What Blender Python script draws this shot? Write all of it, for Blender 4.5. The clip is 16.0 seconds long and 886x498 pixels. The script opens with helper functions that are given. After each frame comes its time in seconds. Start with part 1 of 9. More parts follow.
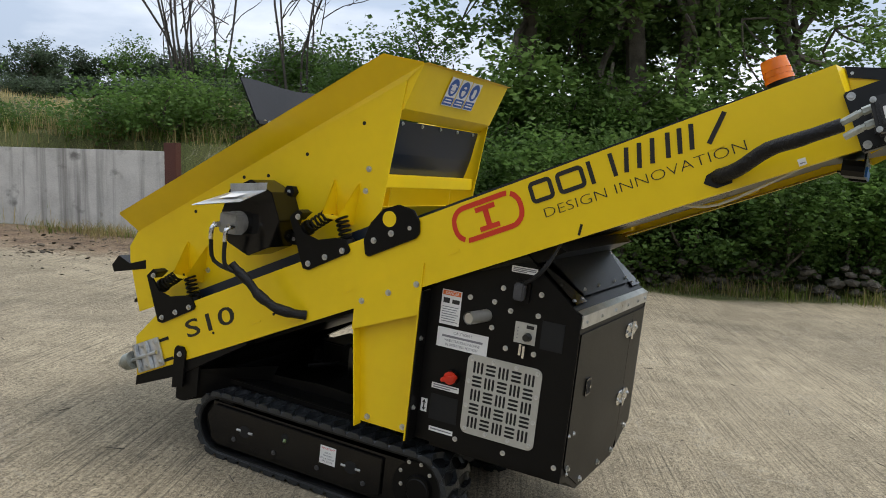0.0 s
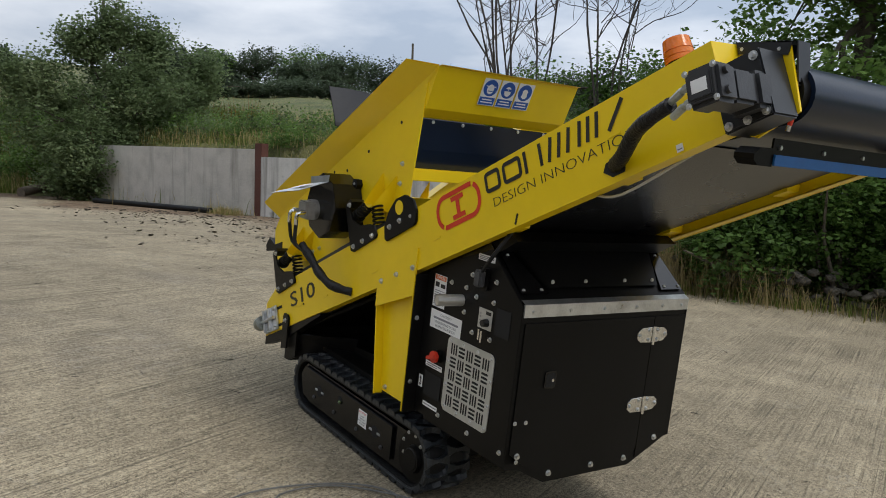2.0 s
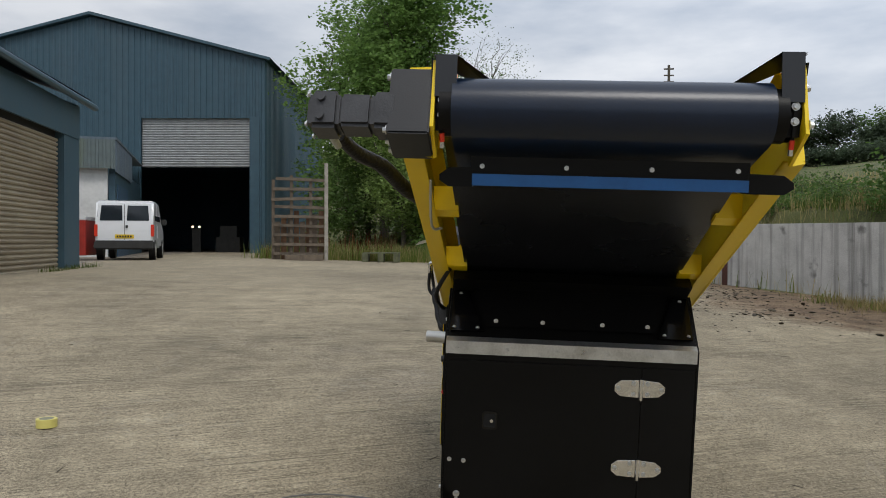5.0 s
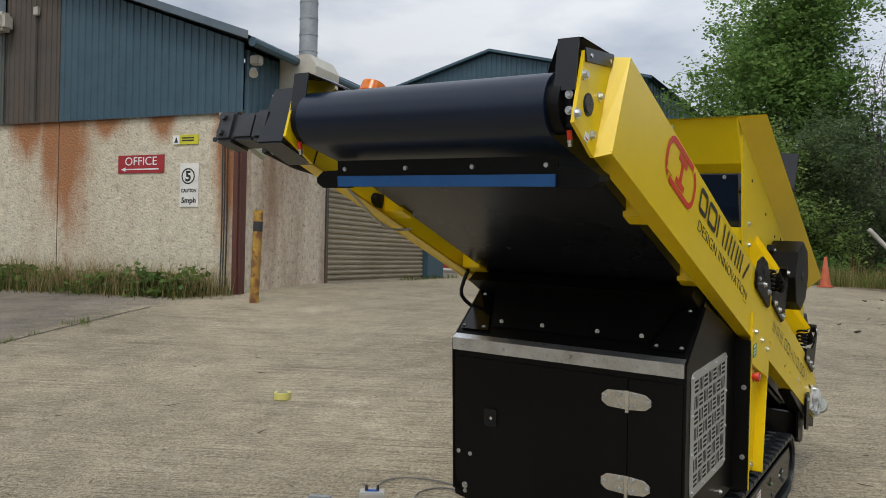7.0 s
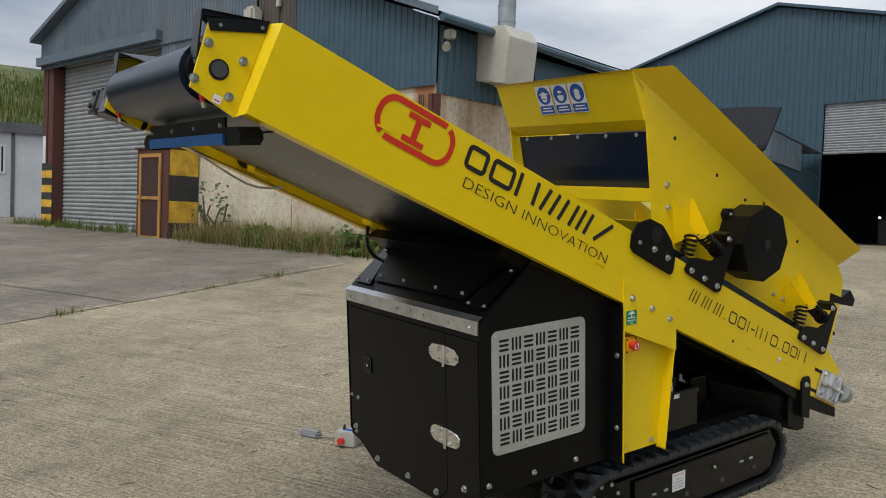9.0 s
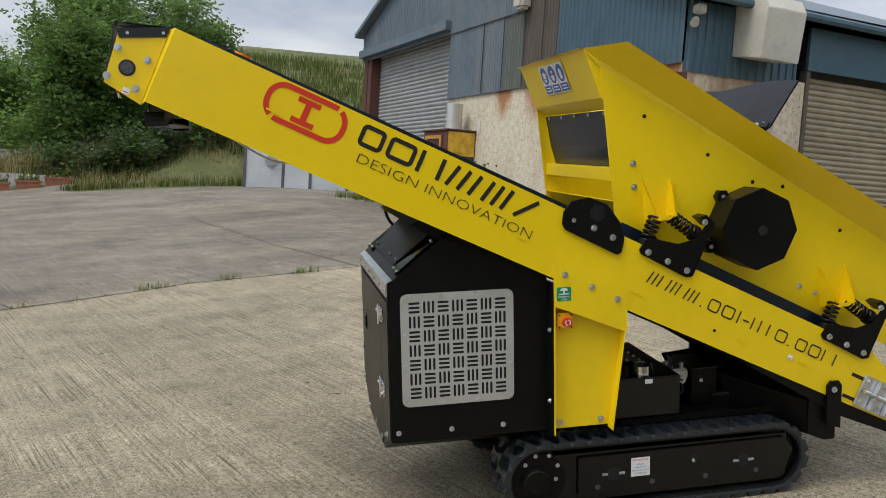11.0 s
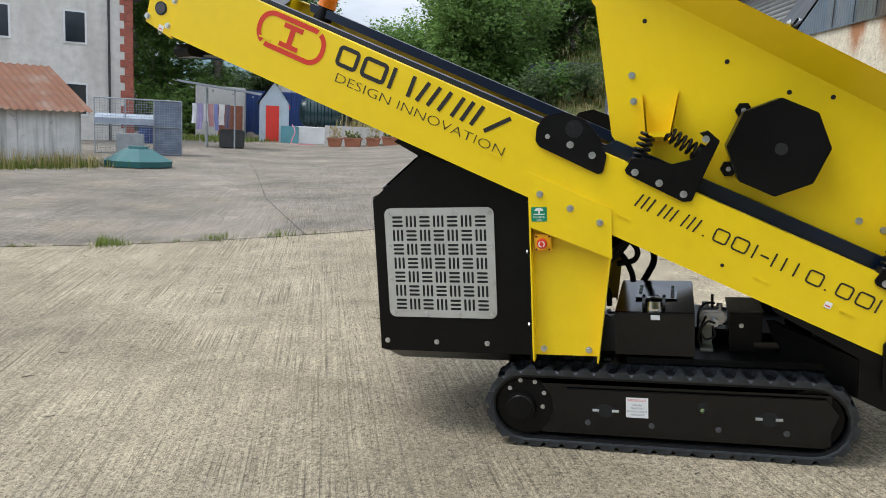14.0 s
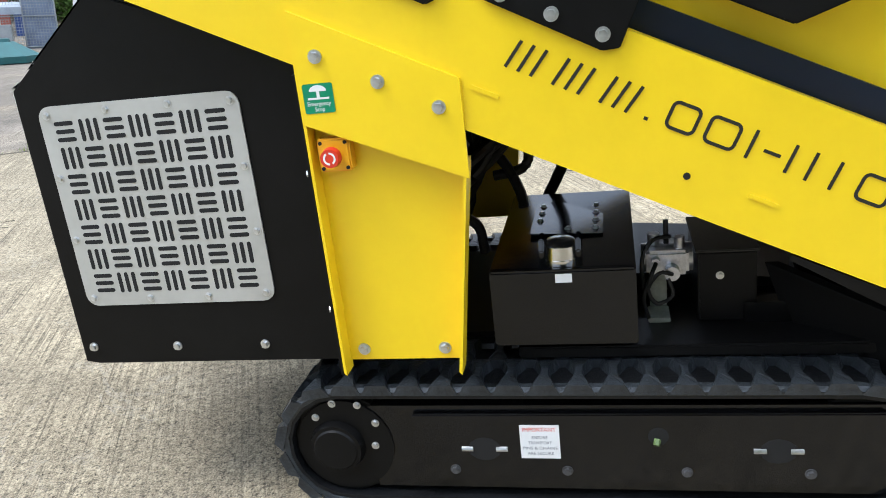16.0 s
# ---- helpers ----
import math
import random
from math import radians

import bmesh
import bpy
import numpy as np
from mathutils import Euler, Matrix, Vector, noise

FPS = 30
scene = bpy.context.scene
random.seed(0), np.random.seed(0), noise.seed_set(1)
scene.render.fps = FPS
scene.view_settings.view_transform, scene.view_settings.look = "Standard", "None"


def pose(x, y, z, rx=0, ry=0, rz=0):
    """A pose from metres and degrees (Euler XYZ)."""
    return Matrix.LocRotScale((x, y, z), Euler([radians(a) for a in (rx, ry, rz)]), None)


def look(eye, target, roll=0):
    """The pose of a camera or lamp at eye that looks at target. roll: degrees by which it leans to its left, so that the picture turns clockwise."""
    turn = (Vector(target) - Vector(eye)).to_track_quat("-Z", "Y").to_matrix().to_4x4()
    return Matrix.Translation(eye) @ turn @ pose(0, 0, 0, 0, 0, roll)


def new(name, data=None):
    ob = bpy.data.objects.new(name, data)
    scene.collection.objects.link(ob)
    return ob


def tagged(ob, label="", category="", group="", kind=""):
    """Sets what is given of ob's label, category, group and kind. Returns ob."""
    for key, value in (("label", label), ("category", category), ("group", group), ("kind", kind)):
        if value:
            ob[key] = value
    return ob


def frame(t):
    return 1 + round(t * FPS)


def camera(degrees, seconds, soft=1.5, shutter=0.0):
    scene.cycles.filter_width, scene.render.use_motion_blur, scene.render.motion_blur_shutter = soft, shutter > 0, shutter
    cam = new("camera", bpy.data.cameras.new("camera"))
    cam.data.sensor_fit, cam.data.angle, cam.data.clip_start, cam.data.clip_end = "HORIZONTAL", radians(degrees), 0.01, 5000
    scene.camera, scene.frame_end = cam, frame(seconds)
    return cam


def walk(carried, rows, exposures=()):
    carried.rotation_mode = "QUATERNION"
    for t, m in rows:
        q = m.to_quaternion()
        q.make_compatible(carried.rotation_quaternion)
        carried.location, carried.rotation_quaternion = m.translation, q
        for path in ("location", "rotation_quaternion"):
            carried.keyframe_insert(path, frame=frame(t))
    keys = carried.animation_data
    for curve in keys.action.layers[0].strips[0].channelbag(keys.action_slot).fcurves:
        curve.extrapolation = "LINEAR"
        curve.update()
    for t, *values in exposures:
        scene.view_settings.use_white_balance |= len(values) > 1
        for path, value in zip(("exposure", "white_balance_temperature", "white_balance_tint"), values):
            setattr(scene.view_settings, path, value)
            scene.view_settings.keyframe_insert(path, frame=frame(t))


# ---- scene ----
cam = camera(57.0, 16.0, soft=0.95)
# eye, target and roll in the machine's own tilted frame (the yard slopes under it)
PATH = [
    (0, (-3.539, -0.941, 1.633), (-1.777, -0.026, 1.398), 6.53),
    (0.5, (-3.388, -1.371, 1.663), (-1.751, -0.246, 1.427), 5.19),
    (1, (-3.158, -1.708, 1.658), (-1.647, -0.424, 1.394), 5.55),
    (1.5, (-2.885, -2.029, 1.672), (-1.532, -0.583, 1.392), 6.54),
    (2, (-2.608, -2.375, 1.714), (-1.461, -0.763, 1.423), 6.38),
    (2.5, (-2.292, -2.618, 1.719), (-1.353, -0.87, 1.465), 6.24),
    (3, (-1.942, -2.85, 1.748), (-1.256, -0.988, 1.495), 6.02),
    (3.2, (-1.788, -2.95, 1.759), (-1.205, -1.054, 1.504), 5.62),
    (5.3, (0.018, -3.24, 1.773), (-0.291, -1.274, 1.579), 1.05),
    (5.5, (0.173, -3.222, 1.781), (-0.228, -1.272, 1.594), 0.86),
    (6, (0.606, -3.207, 1.768), (-0.071, -1.335, 1.578), 0.38),
    (6.5, (1.002, -3.108, 1.734), (0.07, -1.348, 1.545), 0.25),
    (7, (1.386, -2.893, 1.731), (0.277, -1.237, 1.563), -0.32),
    (7.5, (1.799, -2.673, 1.727), (0.528, -1.139, 1.551), -1.18),
    (8, (2.136, -2.413, 1.688), (0.727, -1.011, 1.474), -0.69),
    (8.5, (2.449, -2.084, 1.683), (0.939, -0.792, 1.458), -0.44),
    (9, (2.808, -1.777, 1.671), (1.182, -0.635, 1.44), -1.13),
    (9.2, (2.922, -1.664, 1.659), (1.245, -0.603, 1.413), -0.92),
    (11.3, (3.809, -0.204, 1.611), (1.844, 0.07, 1.355), -1.27),
    (11.5, (3.861, -0.059, 1.59), (1.887, 0.13, 1.335), -1.28),
    (12, (4.049, 0.316, 1.567), (2.062, 0.308, 1.344), -1.44),
    (12.5, (4.061, 0.7, 1.524), (2.081, 0.529, 1.298), -1.66),
    (13, (3.997, 0.975, 1.507), (2.026, 0.743, 1.261), -1.04),
    (13.5, (3.953, 1.199, 1.465), (2.021, 0.76, 1.187), -0.87),
    (14, (3.769, 1.25, 1.408), (1.874, 0.698, 1.08), -2.69),
    (14.5, (3.416, 1.251, 1.383), (1.515, 0.768, 0.992), -5.60),
    (15, (3.014, 1.257, 1.317), (1.115, 0.798, 0.886), -6.23),
    (15.5, (2.588, 1.279, 1.259), (0.707, 0.821, 0.755), -6.06),
    (16, (2.104, 1.286, 1.197), (0.255, 0.863, 0.563), -6.66),
]
TILT = Matrix(((0.99948, 0.00147, 0.03219), (0.00147, 0.99583, -0.09120), (-0.03219, 0.09120, 0.99531))).to_4x4()
LIGHTER = [(0, 0.66, 6450, 10), (1.5, 0.44, 6500, 10), (3, 0.34, 6500, 10), (5.5, 0.21, 6500, 10), (7, 0.34, 6500, 10), (9, 0.45, 6500, 10), (11.5, 0.71, 6500, 10), (12.5, 0.79, 6450, 10), (13.5, 0.96, 6350, 10), (14.5, 1.16, 6150, 10), (15.2, 1.35, 6050, 10), (16, 1.6, 5950, 10)]
walk(cam, [(t, TILT @ look(eye, to, roll)) for t, eye, to, roll in PATH], LIGHTER)

# ---- world and sun: overcast summer afternoon ----
world = bpy.data.worlds.new("world")
scene.world = world
world.use_nodes = True
wn, wl = world.node_tree.nodes, world.node_tree.links
sky = wn.new("ShaderNodeTexSky")
sky.sky_type, sky.sun_disc = "NISHITA", False
sky.sun_elevation, sky.sun_rotation = radians(50), radians(200)
sky.air_density, sky.dust_density, sky.ozone_density = 1.0, 4.0, 1.0
wtc = wn.new("ShaderNodeTexCoord")
wmap = wn.new("ShaderNodeMapping")
wmap.inputs["Scale"].default_value = (1.0, 1.0, 3.2)
wnoise = wn.new("ShaderNodeTexNoise")
wnoise.inputs["Scale"].default_value, wnoise.inputs["Detail"].default_value = 2.6, 9.0
wnoise.inputs["Roughness"].default_value = 0.52
wramp = wn.new("ShaderNodeValToRGB")
wramp.color_ramp.elements[0].position, wramp.color_ramp.elements[0].color = 0.37, (3.8, 4.5, 5.6, 1)
wramp.color_ramp.elements[1].position, wramp.color_ramp.elements[1].color = 0.63, (8.2, 8.5, 9.0, 1)
wmix = wn.new("ShaderNodeMixRGB")
wmix.inputs[0].default_value = 0.93
wl.new(wtc.outputs["Generated"], wmap.inputs["Vector"])
wl.new(wmap.outputs["Vector"], wnoise.inputs["Vector"])
wl.new(wnoise.outputs["Fac"], wramp.inputs["Fac"])
wl.new(sky.outputs["Color"], wmix.inputs[1])
wl.new(wramp.outputs["Color"], wmix.inputs[2])
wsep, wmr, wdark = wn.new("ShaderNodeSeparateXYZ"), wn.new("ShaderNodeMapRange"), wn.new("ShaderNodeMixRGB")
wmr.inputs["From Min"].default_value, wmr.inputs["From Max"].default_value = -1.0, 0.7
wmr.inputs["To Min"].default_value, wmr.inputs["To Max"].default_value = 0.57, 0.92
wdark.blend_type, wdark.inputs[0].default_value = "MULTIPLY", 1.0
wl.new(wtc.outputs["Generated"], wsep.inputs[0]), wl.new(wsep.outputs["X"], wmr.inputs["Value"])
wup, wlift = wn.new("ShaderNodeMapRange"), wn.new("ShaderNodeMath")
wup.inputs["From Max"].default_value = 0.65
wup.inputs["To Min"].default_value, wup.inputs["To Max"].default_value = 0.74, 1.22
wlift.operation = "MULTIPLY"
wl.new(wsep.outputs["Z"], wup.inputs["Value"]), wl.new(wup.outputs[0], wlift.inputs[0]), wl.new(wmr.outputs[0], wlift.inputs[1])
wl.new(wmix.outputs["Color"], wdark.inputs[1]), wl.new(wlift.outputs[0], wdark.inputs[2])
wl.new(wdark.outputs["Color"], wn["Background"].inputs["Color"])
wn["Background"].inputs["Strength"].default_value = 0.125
sun = new("sun", bpy.data.lights.new("sun", "SUN"))
sun.data.energy, sun.data.angle, sun.data.color = 1.05, radians(18), (1.0, 0.96, 0.9)
sun.matrix_world = look((0, 0, 0), (-0.25, 0.55, -0.95))
scene.view_settings.exposure = 0.0


# ---- materials ----
def mat(name, color, rough=0.6, metal=0.0, var=0.12, scale=4.0, bump=0.0, bscale=40.0, tint=None, coat=0.0, spec=0.5, rvar=0.1, island=0.0, stretch=None, coords="Object", detail=6.0):
    """A principled material whose colour, gloss and relief vary at two scales."""
    m = bpy.data.materials.new(name)
    m.use_nodes = True
    n, l = m.node_tree.nodes, m.node_tree.links
    p = n["Principled BSDF"]
    p.inputs["Metallic"].default_value, p.inputs["Specular IOR Level"].default_value = metal, spec
    p.inputs["Coat Weight"].default_value, p.inputs["Coat Roughness"].default_value = coat, 0.08
    tc = n.new("ShaderNodeTexCoord")
    vec = tc.outputs[coords]
    if stretch:
        mp = n.new("ShaderNodeMapping")
        mp.inputs["Scale"].default_value = stretch
        l.new(vec, mp.inputs["Vector"])
        vec = mp.outputs["Vector"]
    big, fine = n.new("ShaderNodeTexNoise"), n.new("ShaderNodeTexNoise")
    big.inputs["Scale"].default_value, big.inputs["Detail"].default_value = scale, detail
    fine.inputs["Scale"].default_value, fine.inputs["Detail"].default_value = scale * 9, 4.0
    l.new(vec, big.inputs["Vector"]), l.new(vec, fine.inputs["Vector"])
    add = n.new("ShaderNodeMath")
    add.operation = "MULTIPLY_ADD"
    add.inputs[1].default_value = 0.4
    l.new(fine.outputs["Fac"], add.inputs[0]), l.new(big.outputs["Fac"], add.inputs[2])
    ramp = n.new("ShaderNodeValToRGB")
    a = [max(0.0, c * (1 - var * 2)) for c in color]
    b = list(tint) if tint else [min(1.0, c * (1 + var * 1.6)) for c in color]
    ramp.color_ramp.elements[0].position, ramp.color_ramp.elements[0].color = 0.42, (*a, 1)
    ramp.color_ramp.elements[1].position, ramp.color_ramp.elements[1].color = 0.98, (*b, 1)
    mid = ramp.color_ramp.elements.new(0.7)
    mid.color = (*color, 1)
    l.new(add.outputs[0], ramp.inputs["Fac"])
    out = ramp.outputs["Color"]
    if island:
        info = n.new("ShaderNodeObjectInfo")
        geo = n.new("ShaderNodeNewGeometry")
        sm_ = n.new("ShaderNodeMath")
        sm_.operation = "ADD"
        l.new(info.outputs["Random"], sm_.inputs[0]), l.new(geo.outputs["Random Per Island"], sm_.inputs[1])
        mr = n.new("ShaderNodeMapRange")
        mr.inputs["From Min"].default_value, mr.inputs["From Max"].default_value = 0.0, 2.0
        mr.inputs["To Min"].default_value, mr.inputs["To Max"].default_value = 1 - island, 1 + island
        l.new(sm_.outputs[0], mr.inputs["Value"])
        hs = n.new("ShaderNodeHueSaturation")
        l.new(mr.outputs[0], hs.inputs["Value"]), l.new(out, hs.inputs["Color"])
        out = hs.outputs["Color"]
    l.new(out, p.inputs["Base Color"])
    rr = n.new("ShaderNodeMapRange")
    rr.inputs["To Min"].default_value, rr.inputs["To Max"].default_value = max(0.02, rough - rvar), min(1.0, rough + rvar)
    l.new(big.outputs["Fac"], rr.inputs["Value"]), l.new(rr.outputs[0], p.inputs["Roughness"])
    if bump:
        bn = n.new("ShaderNodeTexNoise")
        bn.inputs["Scale"].default_value, bn.inputs["Detail"].default_value = bscale, 5.0
        l.new(vec, bn.inputs["Vector"])
        bp = n.new("ShaderNodeBump")
        bp.inputs["Strength"].default_value, bp.inputs["Distance"].default_value = bump, 0.02
        l.new(bn.outputs["Fac"], bp.inputs["Height"]), l.new(bp.outputs["Normal"], p.inputs["Normal"])
    return m


def stained(name, color, stain, amount=0.5, rough=0.85, scale=0.7, streak=(2.2, 2.2, 0.35), bump=0.5, bscale=60.0, low=0.48, grain=0.1, gscale=3.0):
    """Wall finish with run-down stains: a stretched noise mixes a second colour into the first."""
    m = mat(name, color, rough, 0, grain, gscale, bump, bscale)
    n, l = m.node_tree.nodes, m.node_tree.links
    p = n["Principled BSDF"]
    src = p.inputs["Base Color"].links[0].from_socket
    tc = n.new("ShaderNodeTexCoord")
    mp = n.new("ShaderNodeMapping")
    mp.inputs["Scale"].default_value = streak
    nz = n.new("ShaderNodeTexNoise")
    nz.inputs["Scale"].default_value, nz.inputs["Detail"].default_value, nz.inputs["Roughness"].default_value = scale, 7.0, 0.62
    l.new(tc.outputs["Object"], mp.inputs["Vector"]), l.new(mp.outputs["Vector"], nz.inputs["Vector"])
    mr = n.new("ShaderNodeMapRange")
    mr.inputs["From Min"].default_value, mr.inputs["From Max"].default_value = low, low + 0.22
    mr.inputs["To Max"].default_value = amount
    mx = n.new("ShaderNodeMixRGB")
    mx.inputs[2].default_value = (*stain, 1)
    l.new(nz.outputs["Fac"], mr.inputs["Value"]), l.new(mr.outputs[0], mx.inputs[0])
    l.new(src, mx.inputs[1]), l.new(mx.outputs[0], p.inputs["Base Color"])
    return m


def flecked(m, color, scale, low, amount):
    """Dark pits or flecks scattered over a surface."""
    n, l = m.node_tree.nodes, m.node_tree.links
    p = n["Principled BSDF"]
    src = p.inputs["Base Color"].links[0].from_socket
    tc, nz, mr, mx = n.new("ShaderNodeTexCoord"), n.new("ShaderNodeTexNoise"), n.new("ShaderNodeMapRange"), n.new("ShaderNodeMixRGB")
    nz.inputs["Scale"].default_value, nz.inputs["Detail"].default_value = scale, 5.0
    mr.inputs["From Min"].default_value, mr.inputs["From Max"].default_value, mr.inputs["To Max"].default_value = low, low + 0.12, amount
    mx.inputs[2].default_value = (*color, 1)
    l.new(tc.outputs["Object"], nz.inputs["Vector"]), l.new(nz.outputs["Fac"], mr.inputs["Value"]), l.new(mr.outputs[0], mx.inputs[0])
    l.new(src, mx.inputs[1]), l.new(mx.outputs[0], p.inputs["Base Color"])
    return m


YELLOW = mat("yellow_powder_coat", (0.84, 0.59, 0.004), 0.32, 0, 0.035, 1.5, 0.03, 260, spec=0.5, rvar=0.05)
BLACK = mat("black_powder_coat", (0.0062, 0.0060, 0.0058), 0.35, 0, 0.15, 3.0, 0.05, 300, rvar=0.07, spec=0.15)
SATIN = mat("satin_black_steel", (0.007, 0.008, 0.010), 0.30, 0, 0.15, 3.0, 0.03, 200, rvar=0.05, spec=0.5)
GLOSS = mat("black_gloss_paint", (0.004, 0.004, 0.0045), 0.14, 0, 0.15, 2.0, 0.01, 60, rvar=0.05, spec=0.4)
# Black belt rubber; the sky's blue sheen is put into the base colour.
BELT = mat("sky_tinted_belt_rubber", (0.003, 0.010, 0.027), 0.30, 0, 0.12, 3.0, 0.03, 120, rvar=0.06, spec=0.48)
BELTDUST = mat("belt_underside_sheen", (0.009, 0.010, 0.013), 0.27, 0, 0.2, 2.0, 0.02, 90, rvar=0.06, spec=0.4)
RUBBER = mat("track_rubber", (0.004, 0.0045, 0.0055), 0.5, 0, 0.25, 8.0, 0.2, 80, spec=0.35)
# Lugs and rims paler than the track: sky gleam painted into their colour.
TREAD = mat("gleam_tinted_tread", (0.023, 0.027, 0.031), 0.34, 0, 0.35, 9.0, 0.25, 70)
SLEEVE = mat("black_spiral_wrap", (0.008, 0.008, 0.009), 0.5, 0, 0.3, 20.0, 0.4, 70, spec=0.3)
FLAPMAT = mat("grey_rubber_flap", (0.010, 0.011, 0.015), 0.45, 0, 0.2, 4.0, 0.05, 60, spec=0.25)
ZINC = mat("zinc_plated_steel", (0.62, 0.63, 0.63), 0.32, 0.9, 0.15, 14.0, 0.05, 120)
GALV = mat("dull_galvanised_steel", (0.42, 0.44, 0.40), 0.48, 0.75, 0.2, 12.0, 0.08, 80)
CHROME = mat("polished_steel", (0.75, 0.75, 0.74), 0.2, 1.0, 0.1, 20.0)
STAINLESS = mat("brushed_stainless", (0.58, 0.57, 0.53), 0.38, 0.75, 0.05, 6.0, 0.03, 200)
GRILLE = mat("grille_steel", (0.50, 0.495, 0.46), 0.45, 0.4, 0.06, 5.0, 0.02, 200)
ALLOY = mat("cast_aluminium", (0.36, 0.36, 0.35), 0.45, 0.6, 0.15, 20.0, 0.1, 90)
CAST = mat("grey_cast_motor", (0.07, 0.07, 0.073), 0.55, 0.3, 0.2, 20.0, 0.2, 90)
WHITE = mat("white_label", (0.78, 0.78, 0.77), 0.45, 0, 0.04, 10.0)
MOTOR = mat("dark_cast_iron", (0.036, 0.037, 0.040), 0.42, 0.2, 0.2, 14.0, 0.06, 160)
ALU = mat("bare_aluminium", (0.55, 0.55, 0.58), 0.34, 0.8, 0.2, 18.0, 0.08, 120)
CABLE = mat("grey_cable_sheath", (0.13, 0.13, 0.125), 0.55, 0, 0.1, 20)
INK = mat("black_vinyl_letter", (0.012, 0.012, 0.012), 0.45, 0, 0.05, 10)
INKGREY = mat("faint_label_print", (0.22, 0.22, 0.24), 0.5, 0, 0.05, 10)
RED = mat("red_vinyl", (0.62, 0.035, 0.012), 0.4, 0, 0.05, 10)
SIGNBLUE = mat("sign_blue", (0.012, 0.085, 0.36), 0.4, 0, 0.05, 10)
SIGNGREEN = mat("sign_green", (0.0, 0.22, 0.10), 0.4, 0, 0.05, 10)
WARN = mat("warning_orange", (0.75, 0.16, 0.03), 0.45, 0, 0.05, 10)
BLUEBLADE = mat("blue_polyurethane_blade", (0.01, 0.10, 0.30), 0.45, 0, 0.1, 8)
ORANGE = mat("orange_beacon_lens", (0.95, 0.24, 0.012), 0.2, 0, 0.1, 9.0)
ORANGE.node_tree.nodes["Principled BSDF"].inputs["Transmission Weight"].default_value = 0.35
# Near-black painted for the shade inside holes, slots and recesses; also box screws.
DARK = mat("hole_shade_and_screw_black", (0.004, 0.004, 0.004), 0.8)
CONCRETE = mat("yard_concrete", (0.305, 0.258, 0.178), 0.9, 0, 0.16, 0.35, 0.0, 30, spec=0.25)


# ---- mesh helpers ----
def adopt(ob, parent, m=None):
    """Hangs ob on a part, or on that part's own parent where it would sink below the third level."""
    m = m or Matrix.Identity(4)
    if parent.parent and parent.parent.parent:
        m = parent.matrix_basis @ m
        parent = parent.parent
    ob.parent, ob.matrix_basis = parent, m
    return ob


def ob_from(name, bm, material, parent=None, label="", smooth=False):
    """One mesh object out of a bmesh."""
    me = bpy.data.meshes.new(name)
    bmesh.ops.recalc_face_normals(bm, faces=bm.faces)
    bm.to_mesh(me)
    bm.free()
    me.materials.append(material)
    if smooth:
        for f in me.polygons:
            f.use_smooth = True
        me.set_sharp_from_angle(angle=radians(40))
    ob = new(name, me)
    if parent:
        adopt(ob, parent)
    if label:
        tagged(ob, label)
    return ob


def part(name, bm, material, parent, label="", smooth=False):
    return ob_from(name, bm, material, parent, label, smooth)


def thing(name, label, category, m=None, group="", kind=""):
    """An empty at a thing's base."""
    ob = new(name)
    if m is not None:
        ob.matrix_world = m
    return tagged(ob, label, category, group, kind)


def box(bm, lo, hi, bevel=0.0, m=None):
    r = bmesh.ops.create_cube(bm, size=1.0)["verts"]
    for v in r:
        v.co = Vector([lo[i] + (v.co[i] + 0.5) * (hi[i] - lo[i]) for i in range(3)])
    if bevel:
        es = list({e for v in r for e in v.link_edges})
        r = bmesh.ops.bevel(bm, geom=es, offset=bevel, segments=2, affect="EDGES")["verts"]
    if m is not None:
        bmesh.ops.transform(bm, matrix=m, verts=list(r))
    return bm


def abox(lo, hi, bevel=0.0, m=None):
    return box(bmesh.new(), lo, hi, bevel, m)


def prism(bm, pts, x0, x1, axis="x", bevel=0.0):
    """Extrudes a flat outline (two coordinates a point) along an axis from x0 to x1."""
    def at(p, d):
        return {"x": (d, p[0], p[1]), "y": (p[0], d, p[1]), "z": (p[0], p[1], d)}[axis]
    a = [bm.verts.new(at(p, x0)) for p in pts]
    b = [bm.verts.new(at(p, x1)) for p in pts]
    fs = [bm.faces.new(a), bm.faces.new(b[::-1])]
    k = len(pts)
    for i in range(k):
        fs.append(bm.faces.new((a[i], b[i], b[(i + 1) % k], a[(i + 1) % k])))
    if bevel:
        es = list({e for f in fs for e in f.edges})
        bmesh.ops.bevel(bm, geom=es, offset=bevel, segments=2, affect="EDGES")
    return bm


def cyl(bm, a, b, r, r2=None, n=16, caps=True):
    """A cylinder or cone from a to b."""
    a, b = Vector(a), Vector(b)
    d = b - a
    m = Matrix.Translation((a + b) / 2) @ d.to_track_quat("Z", "Y").to_matrix().to_4x4()
    bmesh.ops.create_cone(bm, cap_ends=caps, segments=n, radius1=r, radius2=r if r2 is None else r2, depth=d.length, matrix=m)
    return bm


